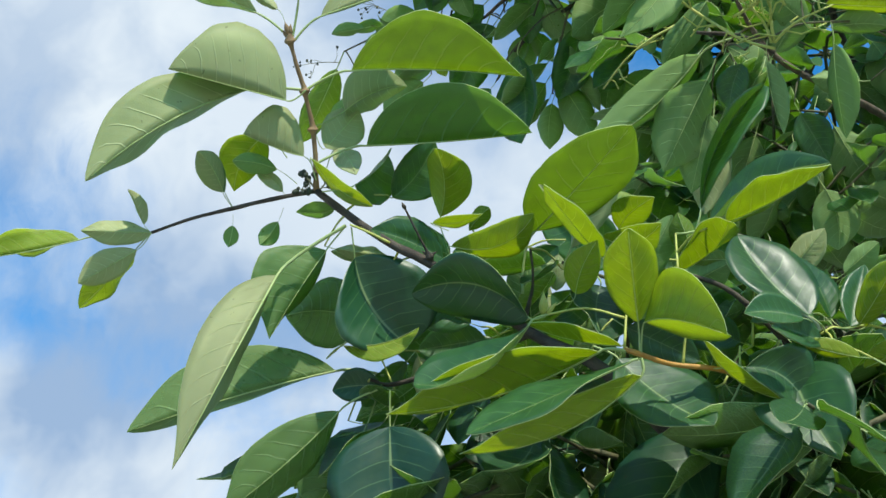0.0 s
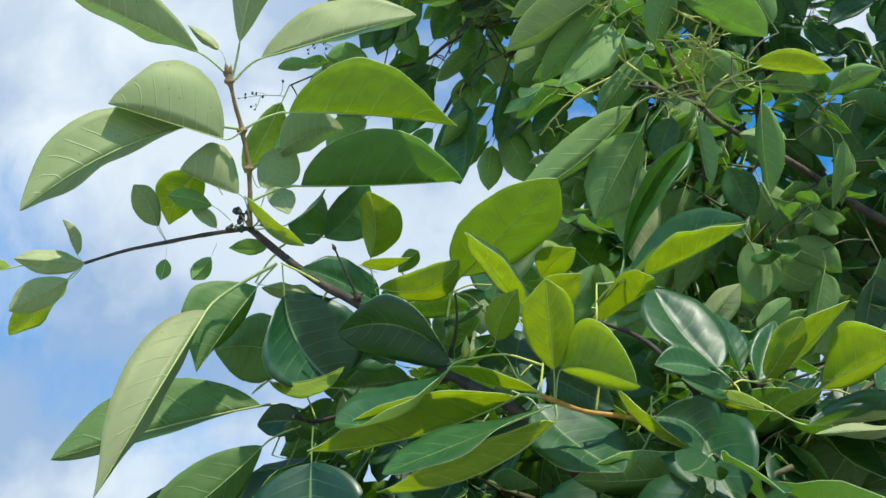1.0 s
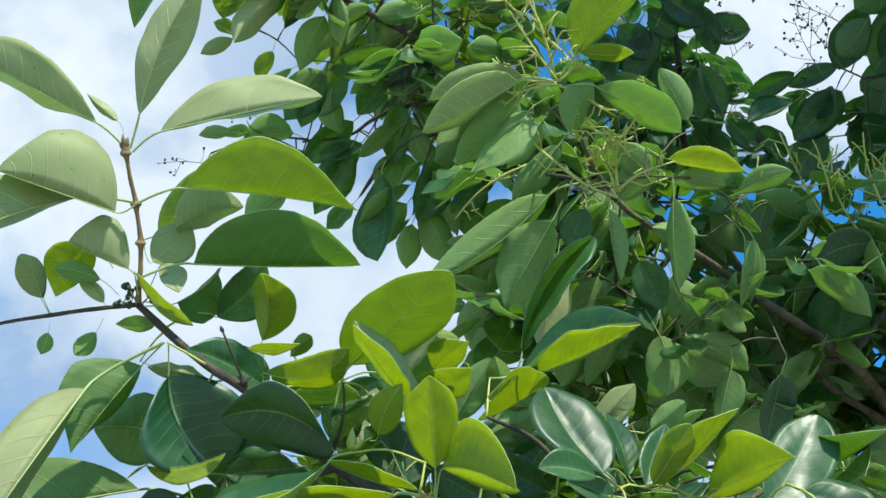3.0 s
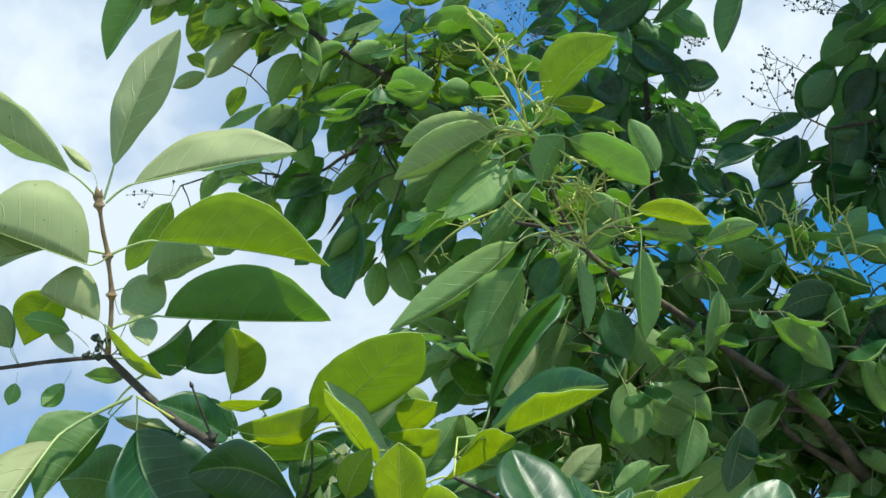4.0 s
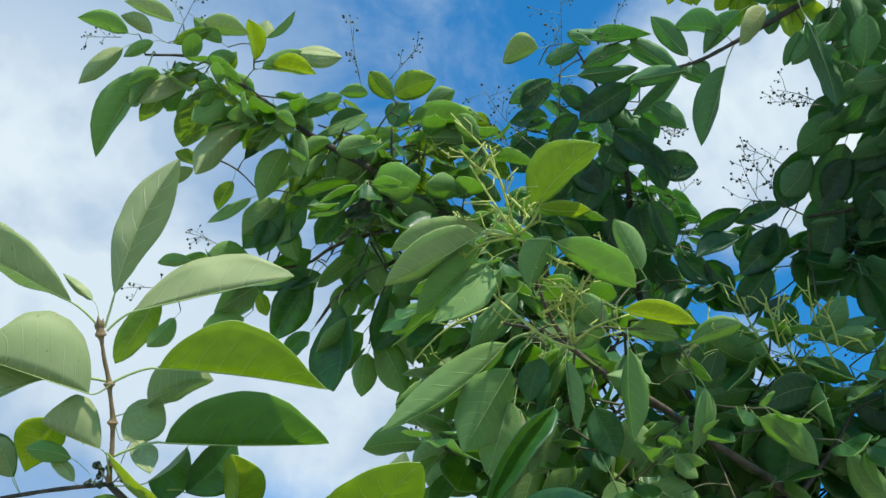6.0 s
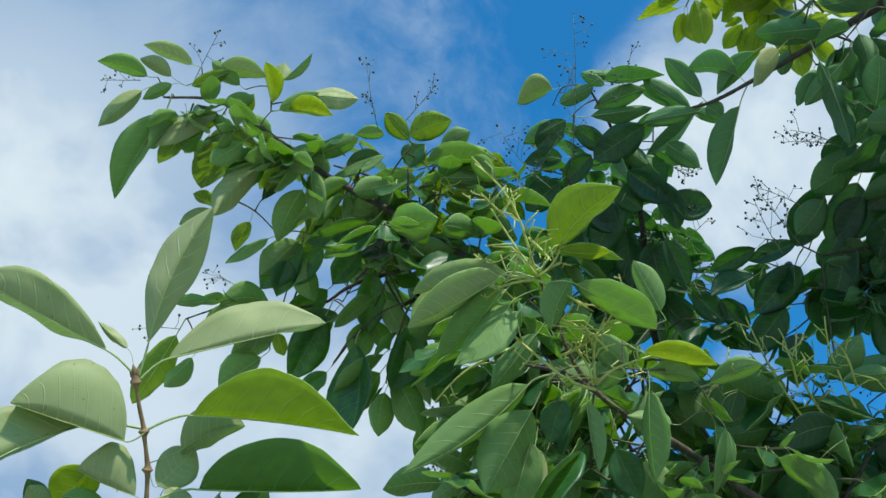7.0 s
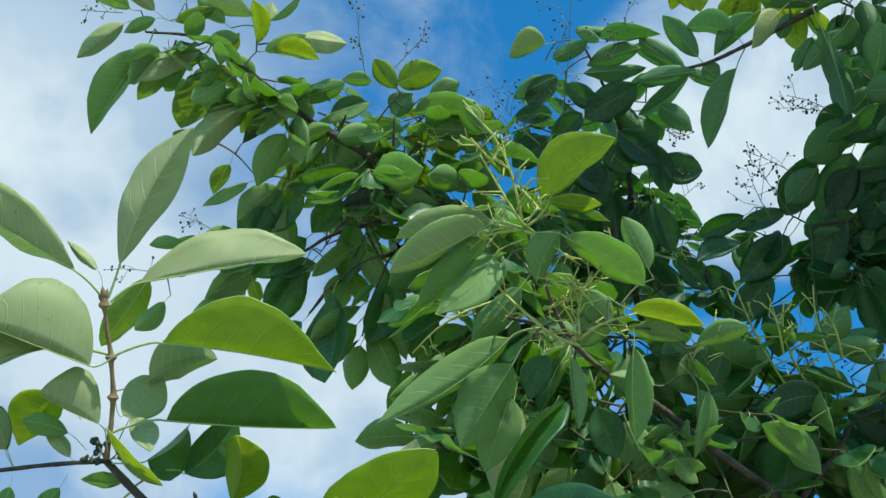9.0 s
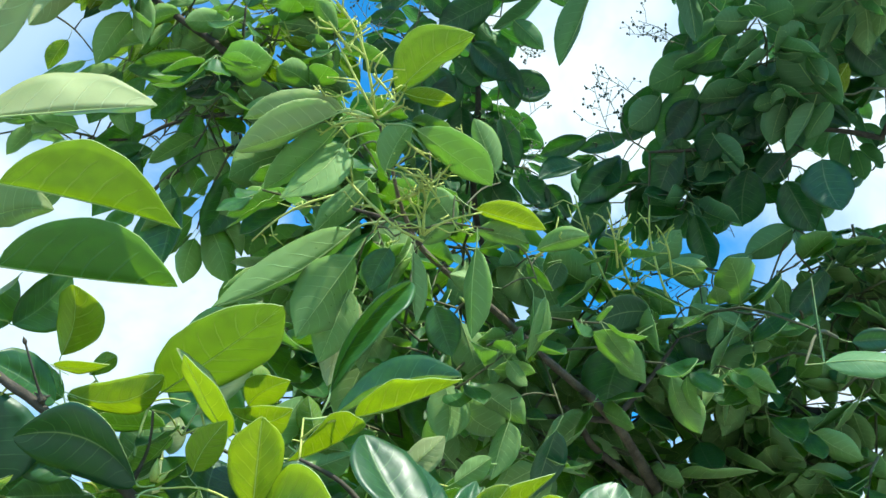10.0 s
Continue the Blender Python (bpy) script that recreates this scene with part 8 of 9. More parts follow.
leaf(shoot, (0.5042, 1.2272, 3.1009), (0.5529, 1.2411, 3.0720), -36, 0.0209, 16, 40, 0.0000, 0.03, (0.4944, 1.2244, 3.1084), *MID)
leaf(shoot, (0.4637, 1.3019, 3.0377), (0.5150, 1.3274, 2.9947), 146, 0.0276, 16, 27, -0.0000, 0.03, (0.4457, 1.3005, 3.0445), *MID)
twig(far_tree, [(0.4384, 1.2924, 3.0513, 0.0013), (0.4249, 1.3017, 3.0518, 0.0011), (0.4114, 1.3110, 3.0444, 0.0008)], "olive", "side_twig", 5, 3)
leaf(shoot, (0.4202, 1.3178, 3.0323), (0.4642, 1.3519, 2.9830), 152, 0.0278, 16, 16, -0.0000, 0.03, (0.4114, 1.3110, 3.0444), *MID)
twig(far_tree, [(0.5306, 1.2504, 3.0720, 0.0014), (0.5276, 1.2664, 3.0629, 0.0012), (0.5247, 1.2824, 3.0433, 0.0009)], "olive", "side_twig", 5, 3)
leaf(shoot, (0.5179, 1.2953, 3.0284), (0.4842, 1.3594, 2.9683), -149, 0.0277, 16, 16, -0.0000, 0.03, (0.5247, 1.2824, 3.0433), *MID)
leaf(shoot, (0.5541, 1.2923, 3.0195), (0.5055, 1.2792, 3.0491), -142, 0.0232, 16, 16, -0.0000, 0.03, (0.5812, 1.2847, 3.0105), *MID)
panicle(shoot, (0.3920, 1.2524, 3.0050), (0.2956, 1.1976, 3.0777), 10, 0.0430, 301, "stalk")
panicle(shoot, (0.3743, 1.2775, 2.9824), (0.3170, 1.2386, 3.0342), 9, 0.0412, 302, "stalk")
panicle(shoot, (0.3080, 1.2867, 2.9855), (0.2816, 1.2288, 3.0496), 6, 0.0305, 303, "stalk")
panicle(shoot, (0.4245, 1.2425, 3.0507), (0.3977, 1.0643, 3.2137), 14, 0.0473, 304, "stalk")
panicle(shoot, (0.4825, 1.1574, 3.1159), (0.4964, 1.0833, 3.1751), 6, 0.0273, 305, "stalk")
panicle(shoot, (0.5781, 1.2311, 3.0732), (0.6242, 1.2355, 3.0515), 6, 0.0279, 306, "stalk")
panicle(shoot, (0.6114, 1.3289, 2.9573), (0.6573, 1.2751, 2.9971), 7, 0.0371, 307, "stalk")
panicle(shoot, (0.6397, 1.3591, 2.9096), (0.6530, 1.3255, 2.9433), 6, 0.0316, 308, "stalk")
foliate(shoot, (0.4280, 1.3444, 3.1488), (0.5987, 1.4220, 3.0129), 26, 0.08, 0.05, 82)
foliate(shoot, (0.4502, 1.4584, 3.0191), (0.6479, 1.4811, 2.9197), 24, 0.08, 0.05, 84)
shoot = twig(far_tree, [(3.5700, 2.3600, 2.2000, 0.0500), (3.2000, 1.9000, 2.9000, 0.0400), (0.9701, 0.9113, 3.2311, 0.0100), (0.8416, 0.9361, 3.1530, 0.0070), (0.7511, 0.9767, 3.1025, 0.0050), (0.6480, 1.0244, 3.0447, 0.0036), (0.5973, 1.0625, 3.0338, 0.0026), (0.5522, 1.0996, 3.0463, 0.0018)], "dark", "branch")
leaf(shoot, (0.5857, 1.0591, 3.0409), (0.5234, 1.0274, 3.0844), 19, 0.0189, 24, 29, 0.0001, 0.03, (0.5949, 1.0632, 3.0342), *MID, form=(0.76, 0.72, 0.24, -0.00, 0.01, 1.00))
leaf(shoot, (0.6308, 1.0206, 3.0553), (0.5587, 1.0356, 3.0715), 15, 0.0274, 21, 46, -0.0087, 0.01, (0.6442, 1.0256, 3.0453), *MID, form=(0.66, 0.68, 0.22, -0.10, 0.02, 0.98))
twig(far_tree, [(0.6812, 1.0090, 3.0633, 0.0013), (0.6703, 0.9944, 3.0754, 0.0011), (0.6593, 0.9797, 3.0781, 0.0009)], "olive", "side_twig", 5, 3)
leaf(shoot, (0.6499, 0.9880, 3.0738), (0.6081, 1.0534, 3.0434), 22, 0.0200, 21, 34, -0.0048, 0.02, (0.6593, 0.9797, 3.0781), *MID, form=(0.67, 0.84, 0.26, 0.12, 0.02, 1.00))
twig(far_tree, [(0.7102, 0.9956, 3.0796, 0.0013), (0.7023, 0.9798, 3.0849, 0.0011), (0.6944, 0.9640, 3.0817, 0.0009)], "olive", "side_twig", 5, 3)
leaf(shoot, (0.6805, 0.9739, 3.0677), (0.6382, 0.9955, 3.0002), 29, 0.0213, 0, 20, -0.0044, 0.05, (0.6944, 0.9640, 3.0817), *MID, form=(0.68, 0.88, 0.25, 0.17, 0.02, 0.99), skin="full")
leaf(shoot, (0.6403, 1.0528, 3.0242), (0.6192, 1.1402, 2.9366), -9, 0.0329, 21, 43, -0.0007, 0.03, (0.6480, 1.0244, 3.0447), *MID, form=(0.73, 0.84, 0.25, -0.27, 0.04, 1.01))
leaf(shoot, (0.5831, 1.0763, 3.0275), (0.5080, 1.1076, 3.0272), 43, 0.0163, 34, 34, 0.0000, 0.03, (0.5948, 1.0645, 3.0345), *MID)
leaf(shoot, (0.5939, 1.0667, 3.0316), (0.6200, 1.0720, 3.0164), -34, 0.0156, 33, 16, 0.0000, 0.03, (0.5907, 1.0680, 3.0357), *MID)
twig(far_tree, [(0.6703, 0.9944, 3.0754, 0.0013), (0.6695, 1.0036, 3.0895, 0.0011), (0.6687, 1.0128, 3.0968, 0.0008)], "olive", "side_twig", 5, 3)
twig(far_tree, [(0.7319, 0.9856, 3.0918, 0.0013), (0.7397, 0.9910, 3.0856, 0.0011), (0.7475, 0.9965, 3.0731, 0.0008)], "olive", "side_twig", 5, 3)
leaf(shoot, (0.7448, 1.0053, 3.0653), (0.7311, 1.0497, 3.0344), 30, 0.0114, 16, 16, 0.0000, 0.03, (0.7475, 0.9965, 3.0731), *MID)
twig(far_tree, [(0.6944, 0.9640, 3.0817, 0.0013), (0.7062, 0.9550, 3.0764, 0.0011), (0.7179, 0.9460, 3.0627, 0.0009)], "olive", "side_twig", 5, 3)
leaf(shoot, (0.7328, 0.9618, 3.0384), (0.7830, 1.0222, 2.9289), -10, 0.0365, 57, 58, 0.0036, 0.02, (0.7179, 0.9460, 3.0627), *MID, form=(0.77, 0.62, 0.23, -0.32, 0.14, 1.01))
leaf(shoot, (0.7546, 0.9638, 3.1204), (0.6624, 1.0006, 3.1320), 41, 0.0241, 16, 16, 0.0000, 0.03, (0.7784, 0.9644, 3.1178), *MID)
leaf(shoot, (0.7077, 0.9921, 3.0929), (0.7029, 1.0228, 3.0702), 24, 0.0133, 16, 16, 0.0000, 0.03, (0.7040, 0.9833, 3.0837), *MID)
twig(far_tree, [(0.7770, 0.9651, 3.1170, 0.0013), (0.7839, 0.9602, 3.1050, 0.0011), (0.7909, 0.9553, 3.0841, 0.0009)], "olive", "side_twig", 5, 3)
leaf(shoot, (0.7883, 0.9640, 3.0769), (0.7754, 1.0072, 3.0487), 31, 0.0244, 16, 16, 0.0000, 0.03, (0.7909, 0.9553, 3.0841), *MID)
panicle(shoot, (0.7906, 1.0718, 2.9843), (0.7279, 1.0779, 3.0110), 6, 0.0282, 311, "stalk")
panicle(shoot, (0.7601, 1.1517, 2.9233), (0.6830, 1.1548, 2.9591), 6, 0.0318, 312, "stalk")
panicle(shoot, (0.7392, 1.2088, 2.8734), (0.6898, 1.1676, 2.9429), 8, 0.0335, 313, "stalk")
twig(far_tree, [(0.7909, 0.9553, 3.0841, 0.0013), (0.7829, 0.9523, 3.0703, 0.0011), (0.7749, 0.9493, 3.0467, 0.0009)], "olive", "side_twig", 5, 3)
leaf(shoot, (0.7672, 0.9617, 3.0382), (0.7288, 1.0239, 3.0076), 38, 0.0158, 21, 21, 0.0000, 0.03, (0.7749, 0.9493, 3.0467), *MID)
foliate(shoot, (0.7022, 0.9778, 3.1243), (0.8649, 0.9275, 3.1465), 16, 0.085, 0.03, 93)
foliate(shoot, (0.8266, 0.9526, 3.0130), (0.8868, 1.0286, 2.9121), 10, 0.085, 0.03, 94)
panicle(shoot, (0.8180, 1.1033, 3.0167), (0.7360, 1.1292, 3.0387), 6, 0.0272, 101, "stalk")
panicle(shoot, (0.7865, 1.2350, 2.9192), (0.7044, 1.1923, 3.0012), 8, 0.0308, 102, "stalk")
shoot = twig(far_tree, [(3.6000, 2.4000, 1.7000, 0.0600), (1.3820, 1.1226, 2.9436, 0.0090), (1.1842, 1.1313, 2.9590, 0.0050), (1.0622, 1.1548, 2.9598, 0.0040), (0.9487, 1.1990, 2.9262, 0.0034), (0.8262, 1.2537, 2.9232, 0.0024)], "dark", "branch")
twig(far_tree, [(0.7475, 0.9965, 3.0731, 0.0017), (0.7843, 1.0217, 3.0985, 0.0014), (0.8211, 1.0469, 3.1015, 0.0011)], "olive", "side_twig", 5, 3)
leaf(shoot, (0.8224, 1.0622, 3.0852), (0.8402, 1.1254, 3.0431), 24, 0.0283, 19, 12, 0.0044, 0.03, (0.8211, 1.0469, 3.1015), *MID, form=(0.66, 0.81, 0.23, -0.11, -0.00, 1.01))
twig(far_tree, [(0.8211, 1.0469, 3.1015, 0.0017), (0.8335, 1.0810, 3.0806, 0.0014), (0.8458, 1.1151, 3.0364, 0.0011)], "olive", "side_twig", 5, 3)
leaf(shoot, (0.8547, 1.1228, 3.0264), (0.7873, 1.1692, 2.9800), 28, 0.0335, 12, 17, 0.0050, 0.02, (0.8458, 1.1151, 3.0364), *MID, form=(0.70, 0.65, 0.19, -0.01, 0.02, 1.01))
twig(far_tree, [(0.8458, 1.1151, 3.0364, 0.0015), (0.8458, 1.1398, 3.0239, 0.0013), (0.8457, 1.1646, 2.9960, 0.0010)], "olive", "side_twig", 5, 3)
leaf(shoot, (0.8153, 1.1885, 2.9824), (0.7749, 1.2209, 2.9323), 33, 0.0280, 10, 13, 0.0041, 0.02, (0.8457, 1.1646, 2.9960), *MID, form=(0.71, 0.69, 0.21, 0.09, 0.01, 1.01))
twig(far_tree, [(0.9959, 1.1806, 2.9402, 0.0017), (0.9733, 1.1397, 2.9754, 0.0015), (0.9506, 1.0987, 2.9857, 0.0011)], "olive", "side_twig", 5, 3)
leaf(shoot, (0.9386, 1.1118, 2.9794), (0.8788, 1.1771, 2.9619), -134, 0.0228, 16, 16, -0.0000, 0.03, (0.9506, 1.0987, 2.9857), *MID)
twig(far_tree, [(0.9506, 1.0987, 2.9857, 0.0014), (0.9387, 1.0898, 3.0055, 0.0011), (0.9269, 1.0809, 3.0153, 0.0009)], "olive", "side_twig", 5, 3)
leaf(shoot, (0.9120, 1.0913, 3.0130), (0.8375, 1.1436, 3.0153), -135, 0.0226, 16, 16, -0.0000, 0.03, (0.9269, 1.0809, 3.0153), *MID)
twig(far_tree, [(0.9548, 1.1063, 2.9838, 0.0014), (0.9354, 1.1170, 2.9892, 0.0012), (0.9160, 1.1278, 2.9841, 0.0009)], "olive", "side_twig", 5, 3)
leaf(shoot, (0.9302, 1.1179, 2.9799), (1.0011, 1.0684, 2.9719), 134, 0.0306, 16, 55, -0.0000, 0.03, (0.9160, 1.1278, 2.9841), *MID)
twig(far_tree, [(0.9560, 1.1085, 2.9832, 0.0013), (0.9673, 1.1008, 2.9807, 0.0011), (0.9786, 1.0930, 2.9710, 0.0008)], "olive", "side_twig", 5, 3)
leaf(shoot, (0.9724, 1.1064, 2.9611), (0.9417, 1.1736, 2.9239), -139, 0.0430, 16, 43, -0.0000, 0.03, (0.9786, 1.0930, 2.9710), *MID)
twig(far_tree, [(0.9160, 1.1278, 2.9841, 0.0013), (0.9216, 1.1395, 2.9749, 0.0011), (0.9271, 1.1511, 2.9566, 0.0009)], "olive", "side_twig", 5, 3)
leaf(shoot, (0.9174, 1.1660, 2.9448), (0.9091, 1.2324, 2.9086), -153, 0.0284, 15, 18, 0.0038, 0.02, (0.9271, 1.1511, 2.9566), *MID, form=(0.73, 0.70, 0.23, -0.03, -0.00, 1.01))
twig(far_tree, [(1.0069, 1.1763, 2.9434, 0.0014), (1.0084, 1.1630, 2.9271, 0.0012), (1.0100, 1.1498, 2.8981, 0.0009)], "olive", "side_twig", 5, 3)
leaf(shoot, (1.0059, 1.1584, 2.8914), (0.9853, 1.2019, 2.8658), -136, 0.0245, 16, 16, -0.0000, 0.03, (1.0100, 1.1498, 2.8981), *MID)
leaf(shoot, (0.9890, 1.0862, 2.9662), (1.0795, 1.0792, 2.9038), 144, 0.0220, 40, 31, -0.0000, 0.03, (0.9726, 1.0971, 2.9762), *MID)
twig(far_tree, [(0.9786, 1.0930, 2.9710, 0.0013), (0.9868, 1.0812, 2.9789, 0.0011), (0.9950, 1.0694, 2.9797, 0.0008)], "olive", "side_twig", 5, 3)
leaf(shoot, (0.9987, 1.0839, 2.9612), (1.0174, 1.1562, 2.8847), -161, 0.0217, 16, 16, -0.0000, 0.03, (0.9950, 1.0694, 2.9797), *MID)
twig(far_tree, [(0.9950, 1.0694, 2.9797, 0.0016), (1.0235, 1.0370, 2.9939, 0.0014), (1.0520, 1.0045, 2.9873, 0.0011)], "olive", "side_twig", 5, 3)
leaf(shoot, (1.0493, 1.0177, 2.9765), (1.0356, 1.0837, 2.9343), 37, 0.0198, 16, 16, 0.0000, 0.03, (1.0520, 1.0045, 2.9873), *MID, skin="young")
twig(far_tree, [(0.8244, 1.0561, 3.0959, 0.0015), (0.8529, 1.0419, 3.0974, 0.0013), (0.8814, 1.0277, 3.0834, 0.0010)], "olive", "side_twig", 5, 3)
leaf(shoot, (0.9005, 1.0258, 3.0693), (0.9963, 1.0159, 3.0155), -34, 0.0388, 44, 16, 0.0000, 0.03, (0.8814, 1.0277, 3.0834), *MID)
twig(far_tree, [(1.0286, 1.0312, 2.9927, 0.0018), (1.0024, 1.0008, 3.0421, 0.0015), (0.9761, 0.9704, 3.0655, 0.0011)], "olive", "side_twig", 5, 3)
leaf(shoot, (0.9932, 0.9731, 3.0482), (1.0783, 0.9864, 2.9780), -25, 0.0376, 40, 16, 0.0000, 0.03, (0.9761, 0.9704, 3.0655), *MID)
twig(far_tree, [(1.0147, 1.0151, 3.0188, 0.0012), (1.0203, 1.0053, 3.0186, 0.0011), (1.0259, 0.9955, 3.0127, 0.0008)], "olive", "side_twig", 5, 3)
leaf(shoot, (1.0382, 0.9962, 3.0006), (1.0993, 0.9996, 2.9519), 151, 0.0283, 16, 16, -0.0000, 0.03, (1.0259, 0.9955, 3.0127), *MID)
twig(far_tree, [(0.8262, 1.2537, 2.9232, 0.0023), (0.8319, 1.2837, 2.8492, 0.0020), (0.8375, 1.3137, 2.7255, 0.0015)], "olive", "side_twig", 5, 3)
leaf(shoot, (0.8433, 1.3034, 2.7286), (0.9008, 1.2555, 2.7355), -59, 0.0200, 18, 24, -0.0043, 0.03, (0.8375, 1.3137, 2.7255), *MID, form=(0.75, 0.77, 0.24, -0.01, 0.00, 1.00))
twig(far_tree, [(0.8375, 1.3137, 2.7255, 0.0022), (0.9150, 1.2753, 2.7299, 0.0018), (0.9925, 1.2370, 2.6919, 0.0014)], "olive", "side_twig", 5, 3)
leaf(shoot, (0.9796, 1.2463, 2.6892), (0.9150, 1.2930, 2.6880), 56, 0.0159, 53, 61, 0.0000, 0.03, (0.9925, 1.2370, 2.6919), *MID)
twig(far_tree, [(0.9016, 1.2820, 2.7291, 0.0015), (0.9092, 1.2940, 2.7086, 0.0013), (0.9167, 1.3060, 2.6730, 0.0010)], "olive", "side_twig", 5, 3)
leaf(shoot, (0.9275, 1.2992, 2.6699), (0.9820, 1.2656, 2.6640), 124, 0.0129, 42, 27, -0.0000, 0.03, (0.9167, 1.3060, 2.6730), *MID)
leaf(shoot, (0.9250, 1.2669, 2.7110), (0.9625, 1.2219, 2.7317), -52, 0.0158, 16, 16, 0.0000, 0.03, (0.9235, 1.2711, 2.7257), *MID)
twig(far_tree, [(0.9925, 1.2370, 2.6919, 0.0017), (1.0027, 1.1975, 2.7390, 0.0015), (1.0129, 1.1581, 2.7606, 0.0011)], "olive", "side_twig", 5, 3)
leaf(shoot, (1.0030, 1.1703, 2.7532), (0.9538, 1.2311, 2.7285), 52, 0.0256, 16, 42, 0.0000, 0.03, (1.0129, 1.1581, 2.7606), *MID)
twig(far_tree, [(1.0095, 1.1711, 2.7535, 0.0016), (1.0223, 1.1538, 2.7263, 0.0014), (1.0351, 1.1365, 2.6783, 0.0011)], "olive", "side_twig", 5, 3)
leaf(shoot, (1.0296, 1.1491, 2.6663), (1.0018, 1.2123, 2.6192), -132, 0.0241, 16, 42, -0.0000, 0.03, (1.0351, 1.1365, 2.6783), *MID)
twig(far_tree, [(0.9167, 1.3060, 2.6730, 0.0021), (0.8638, 1.2723, 2.6423, 0.0018), (0.8109, 1.2386, 2.5731, 0.0013)], "olive", "side_twig", 5, 3)
leaf(shoot, (0.8228, 1.2351, 2.5655), (0.8822, 1.2172, 2.5376), 126, 0.0277, 16, 16, -0.0000, 0.03, (0.8109, 1.2386, 2.5731), *MID)
twig(far_tree, [(0.8109, 1.2386, 2.5731, 0.0023), (0.8392, 1.1022, 2.5272, 0.0020), (0.8676, 0.9657, 2.4029, 0.0015)], "olive", "side_twig", 5, 3)
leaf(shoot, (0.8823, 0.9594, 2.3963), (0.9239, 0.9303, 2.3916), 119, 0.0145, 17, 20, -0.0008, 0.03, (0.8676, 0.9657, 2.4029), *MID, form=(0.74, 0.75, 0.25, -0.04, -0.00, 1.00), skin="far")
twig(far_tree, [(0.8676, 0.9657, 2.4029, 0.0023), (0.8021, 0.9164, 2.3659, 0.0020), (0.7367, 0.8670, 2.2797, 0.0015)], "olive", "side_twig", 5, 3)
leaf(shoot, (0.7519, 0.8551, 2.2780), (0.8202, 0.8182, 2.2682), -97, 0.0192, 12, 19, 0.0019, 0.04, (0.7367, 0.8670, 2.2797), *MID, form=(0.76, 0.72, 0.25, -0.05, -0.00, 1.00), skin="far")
twig(far_tree, [(0.8021, 0.9164, 2.3659, 0.0015), (0.7905, 0.8983, 2.3949, 0.0012), (0.7789, 0.8803, 2.4093, 0.0010)], "olive", "side_twig", 5, 3)
leaf(shoot, (0.7834, 0.8875, 2.3934), (0.8057, 0.9236, 2.3260), 6, 0.0159, 73, 75, 0.0000, 0.03, (0.7789, 0.8803, 2.4093), *MID)
twig(far_tree, [(0.8262, 1.2537, 2.9232, 0.0016), (0.7859, 1.2628, 2.9534, 0.0014), (0.7456, 1.2719, 2.9617, 0.0011)], "olive", "side_twig", 5, 3)
leaf(shoot, (0.7324, 1.2841, 2.9518), (0.6698, 1.3339, 2.9372), -140, 0.0196, 22, 27, 0.0012, 0.03, (0.7456, 1.2719, 2.9617), *MID, form=(0.73, 0.75, 0.24, -0.06, 0.01, 1.00))
twig(far_tree, [(0.7501, 1.2709, 2.9607, 0.0013), (0.7500, 1.2840, 2.9507, 0.0011), (0.7500, 1.2972, 2.9311, 0.0009)], "olive", "side_twig", 5, 3)
leaf(shoot, (0.7356, 1.3119, 2.9181), (0.6658, 1.3364, 2.8866), -100, 0.0239, 33, 9, 0.0070, 0.03, (0.7500, 1.2972, 2.9311), *MID, form=(0.78, 0.69, 0.25, -0.01, -0.00, 1.01))
twig(far_tree, [(0.8087, 1.2576, 2.9363, 0.0013), (0.8141, 1.2489, 2.9496, 0.0011), (0.8195, 1.2402, 2.9560, 0.0008)], "olive", "side_twig", 5, 3)
leaf(shoot, (0.7900, 1.2553, 2.9469), (0.7270, 1.3061, 2.9421), -116, 0.0188, 29, 22, -0.0010, 0.03, (0.8195, 1.2402, 2.9560), *MID, form=(0.73, 0.75, 0.23, 0.05, 0.02, 1.00))
leaf(shoot, (0.8011, 1.2805, 2.9185), (0.7421, 1.3497, 2.8698), -133, 0.0305, 16, 16, -0.0000, 0.03, (0.8123, 1.2568, 2.9336), *MID)
twig(far_tree, [(0.8776, 1.2307, 2.9244, 0.0013), (0.8727, 1.2207, 2.9469, 0.0011), (0.8678, 1.2106, 2.9593, 0.0009)], "olive", "side_twig", 5, 3)
leaf(shoot, (0.8653, 1.2253, 2.9410), (0.8530, 1.2989, 2.8651), -150, 0.0293, 16, 16, -0.0000, 0.03, (0.8678, 1.2106, 2.9593), *MID)
twig(far_tree, [(0.8301, 1.2742, 2.8725, 0.0014), (0.8115, 1.2947, 2.8863, 0.0012), (0.7929, 1.3152, 2.8863, 0.0009)], "olive", "side_twig", 5, 3)
leaf(shoot, (0.7844, 1.3275, 2.8730), (0.7419, 1.3885, 2.8200), -136, 0.0283, 16, 16, -0.0000, 0.03, (0.7929, 1.3152, 2.8863), *MID)
twig(far_tree, [(0.8458, 1.1437, 3.0195, 0.0013), (0.8588, 1.1449, 3.0237, 0.0011), (0.8718, 1.1461, 3.0216, 0.0008)], "olive", "side_twig", 5, 3)
leaf(shoot, (0.8670, 1.1628, 3.0038), (0.8431, 1.2463, 2.9318), -146, 0.0333, 16, 16, -0.0000, 0.03, (0.8718, 1.1461, 3.0216), *MID)
twig(far_tree, [(0.9207, 1.1375, 2.9764, 0.0013), (0.9069, 1.1500, 2.9887, 0.0011), (0.8931, 1.1624, 2.9914, 0.0009)], "olive", "side_twig", 5, 3)
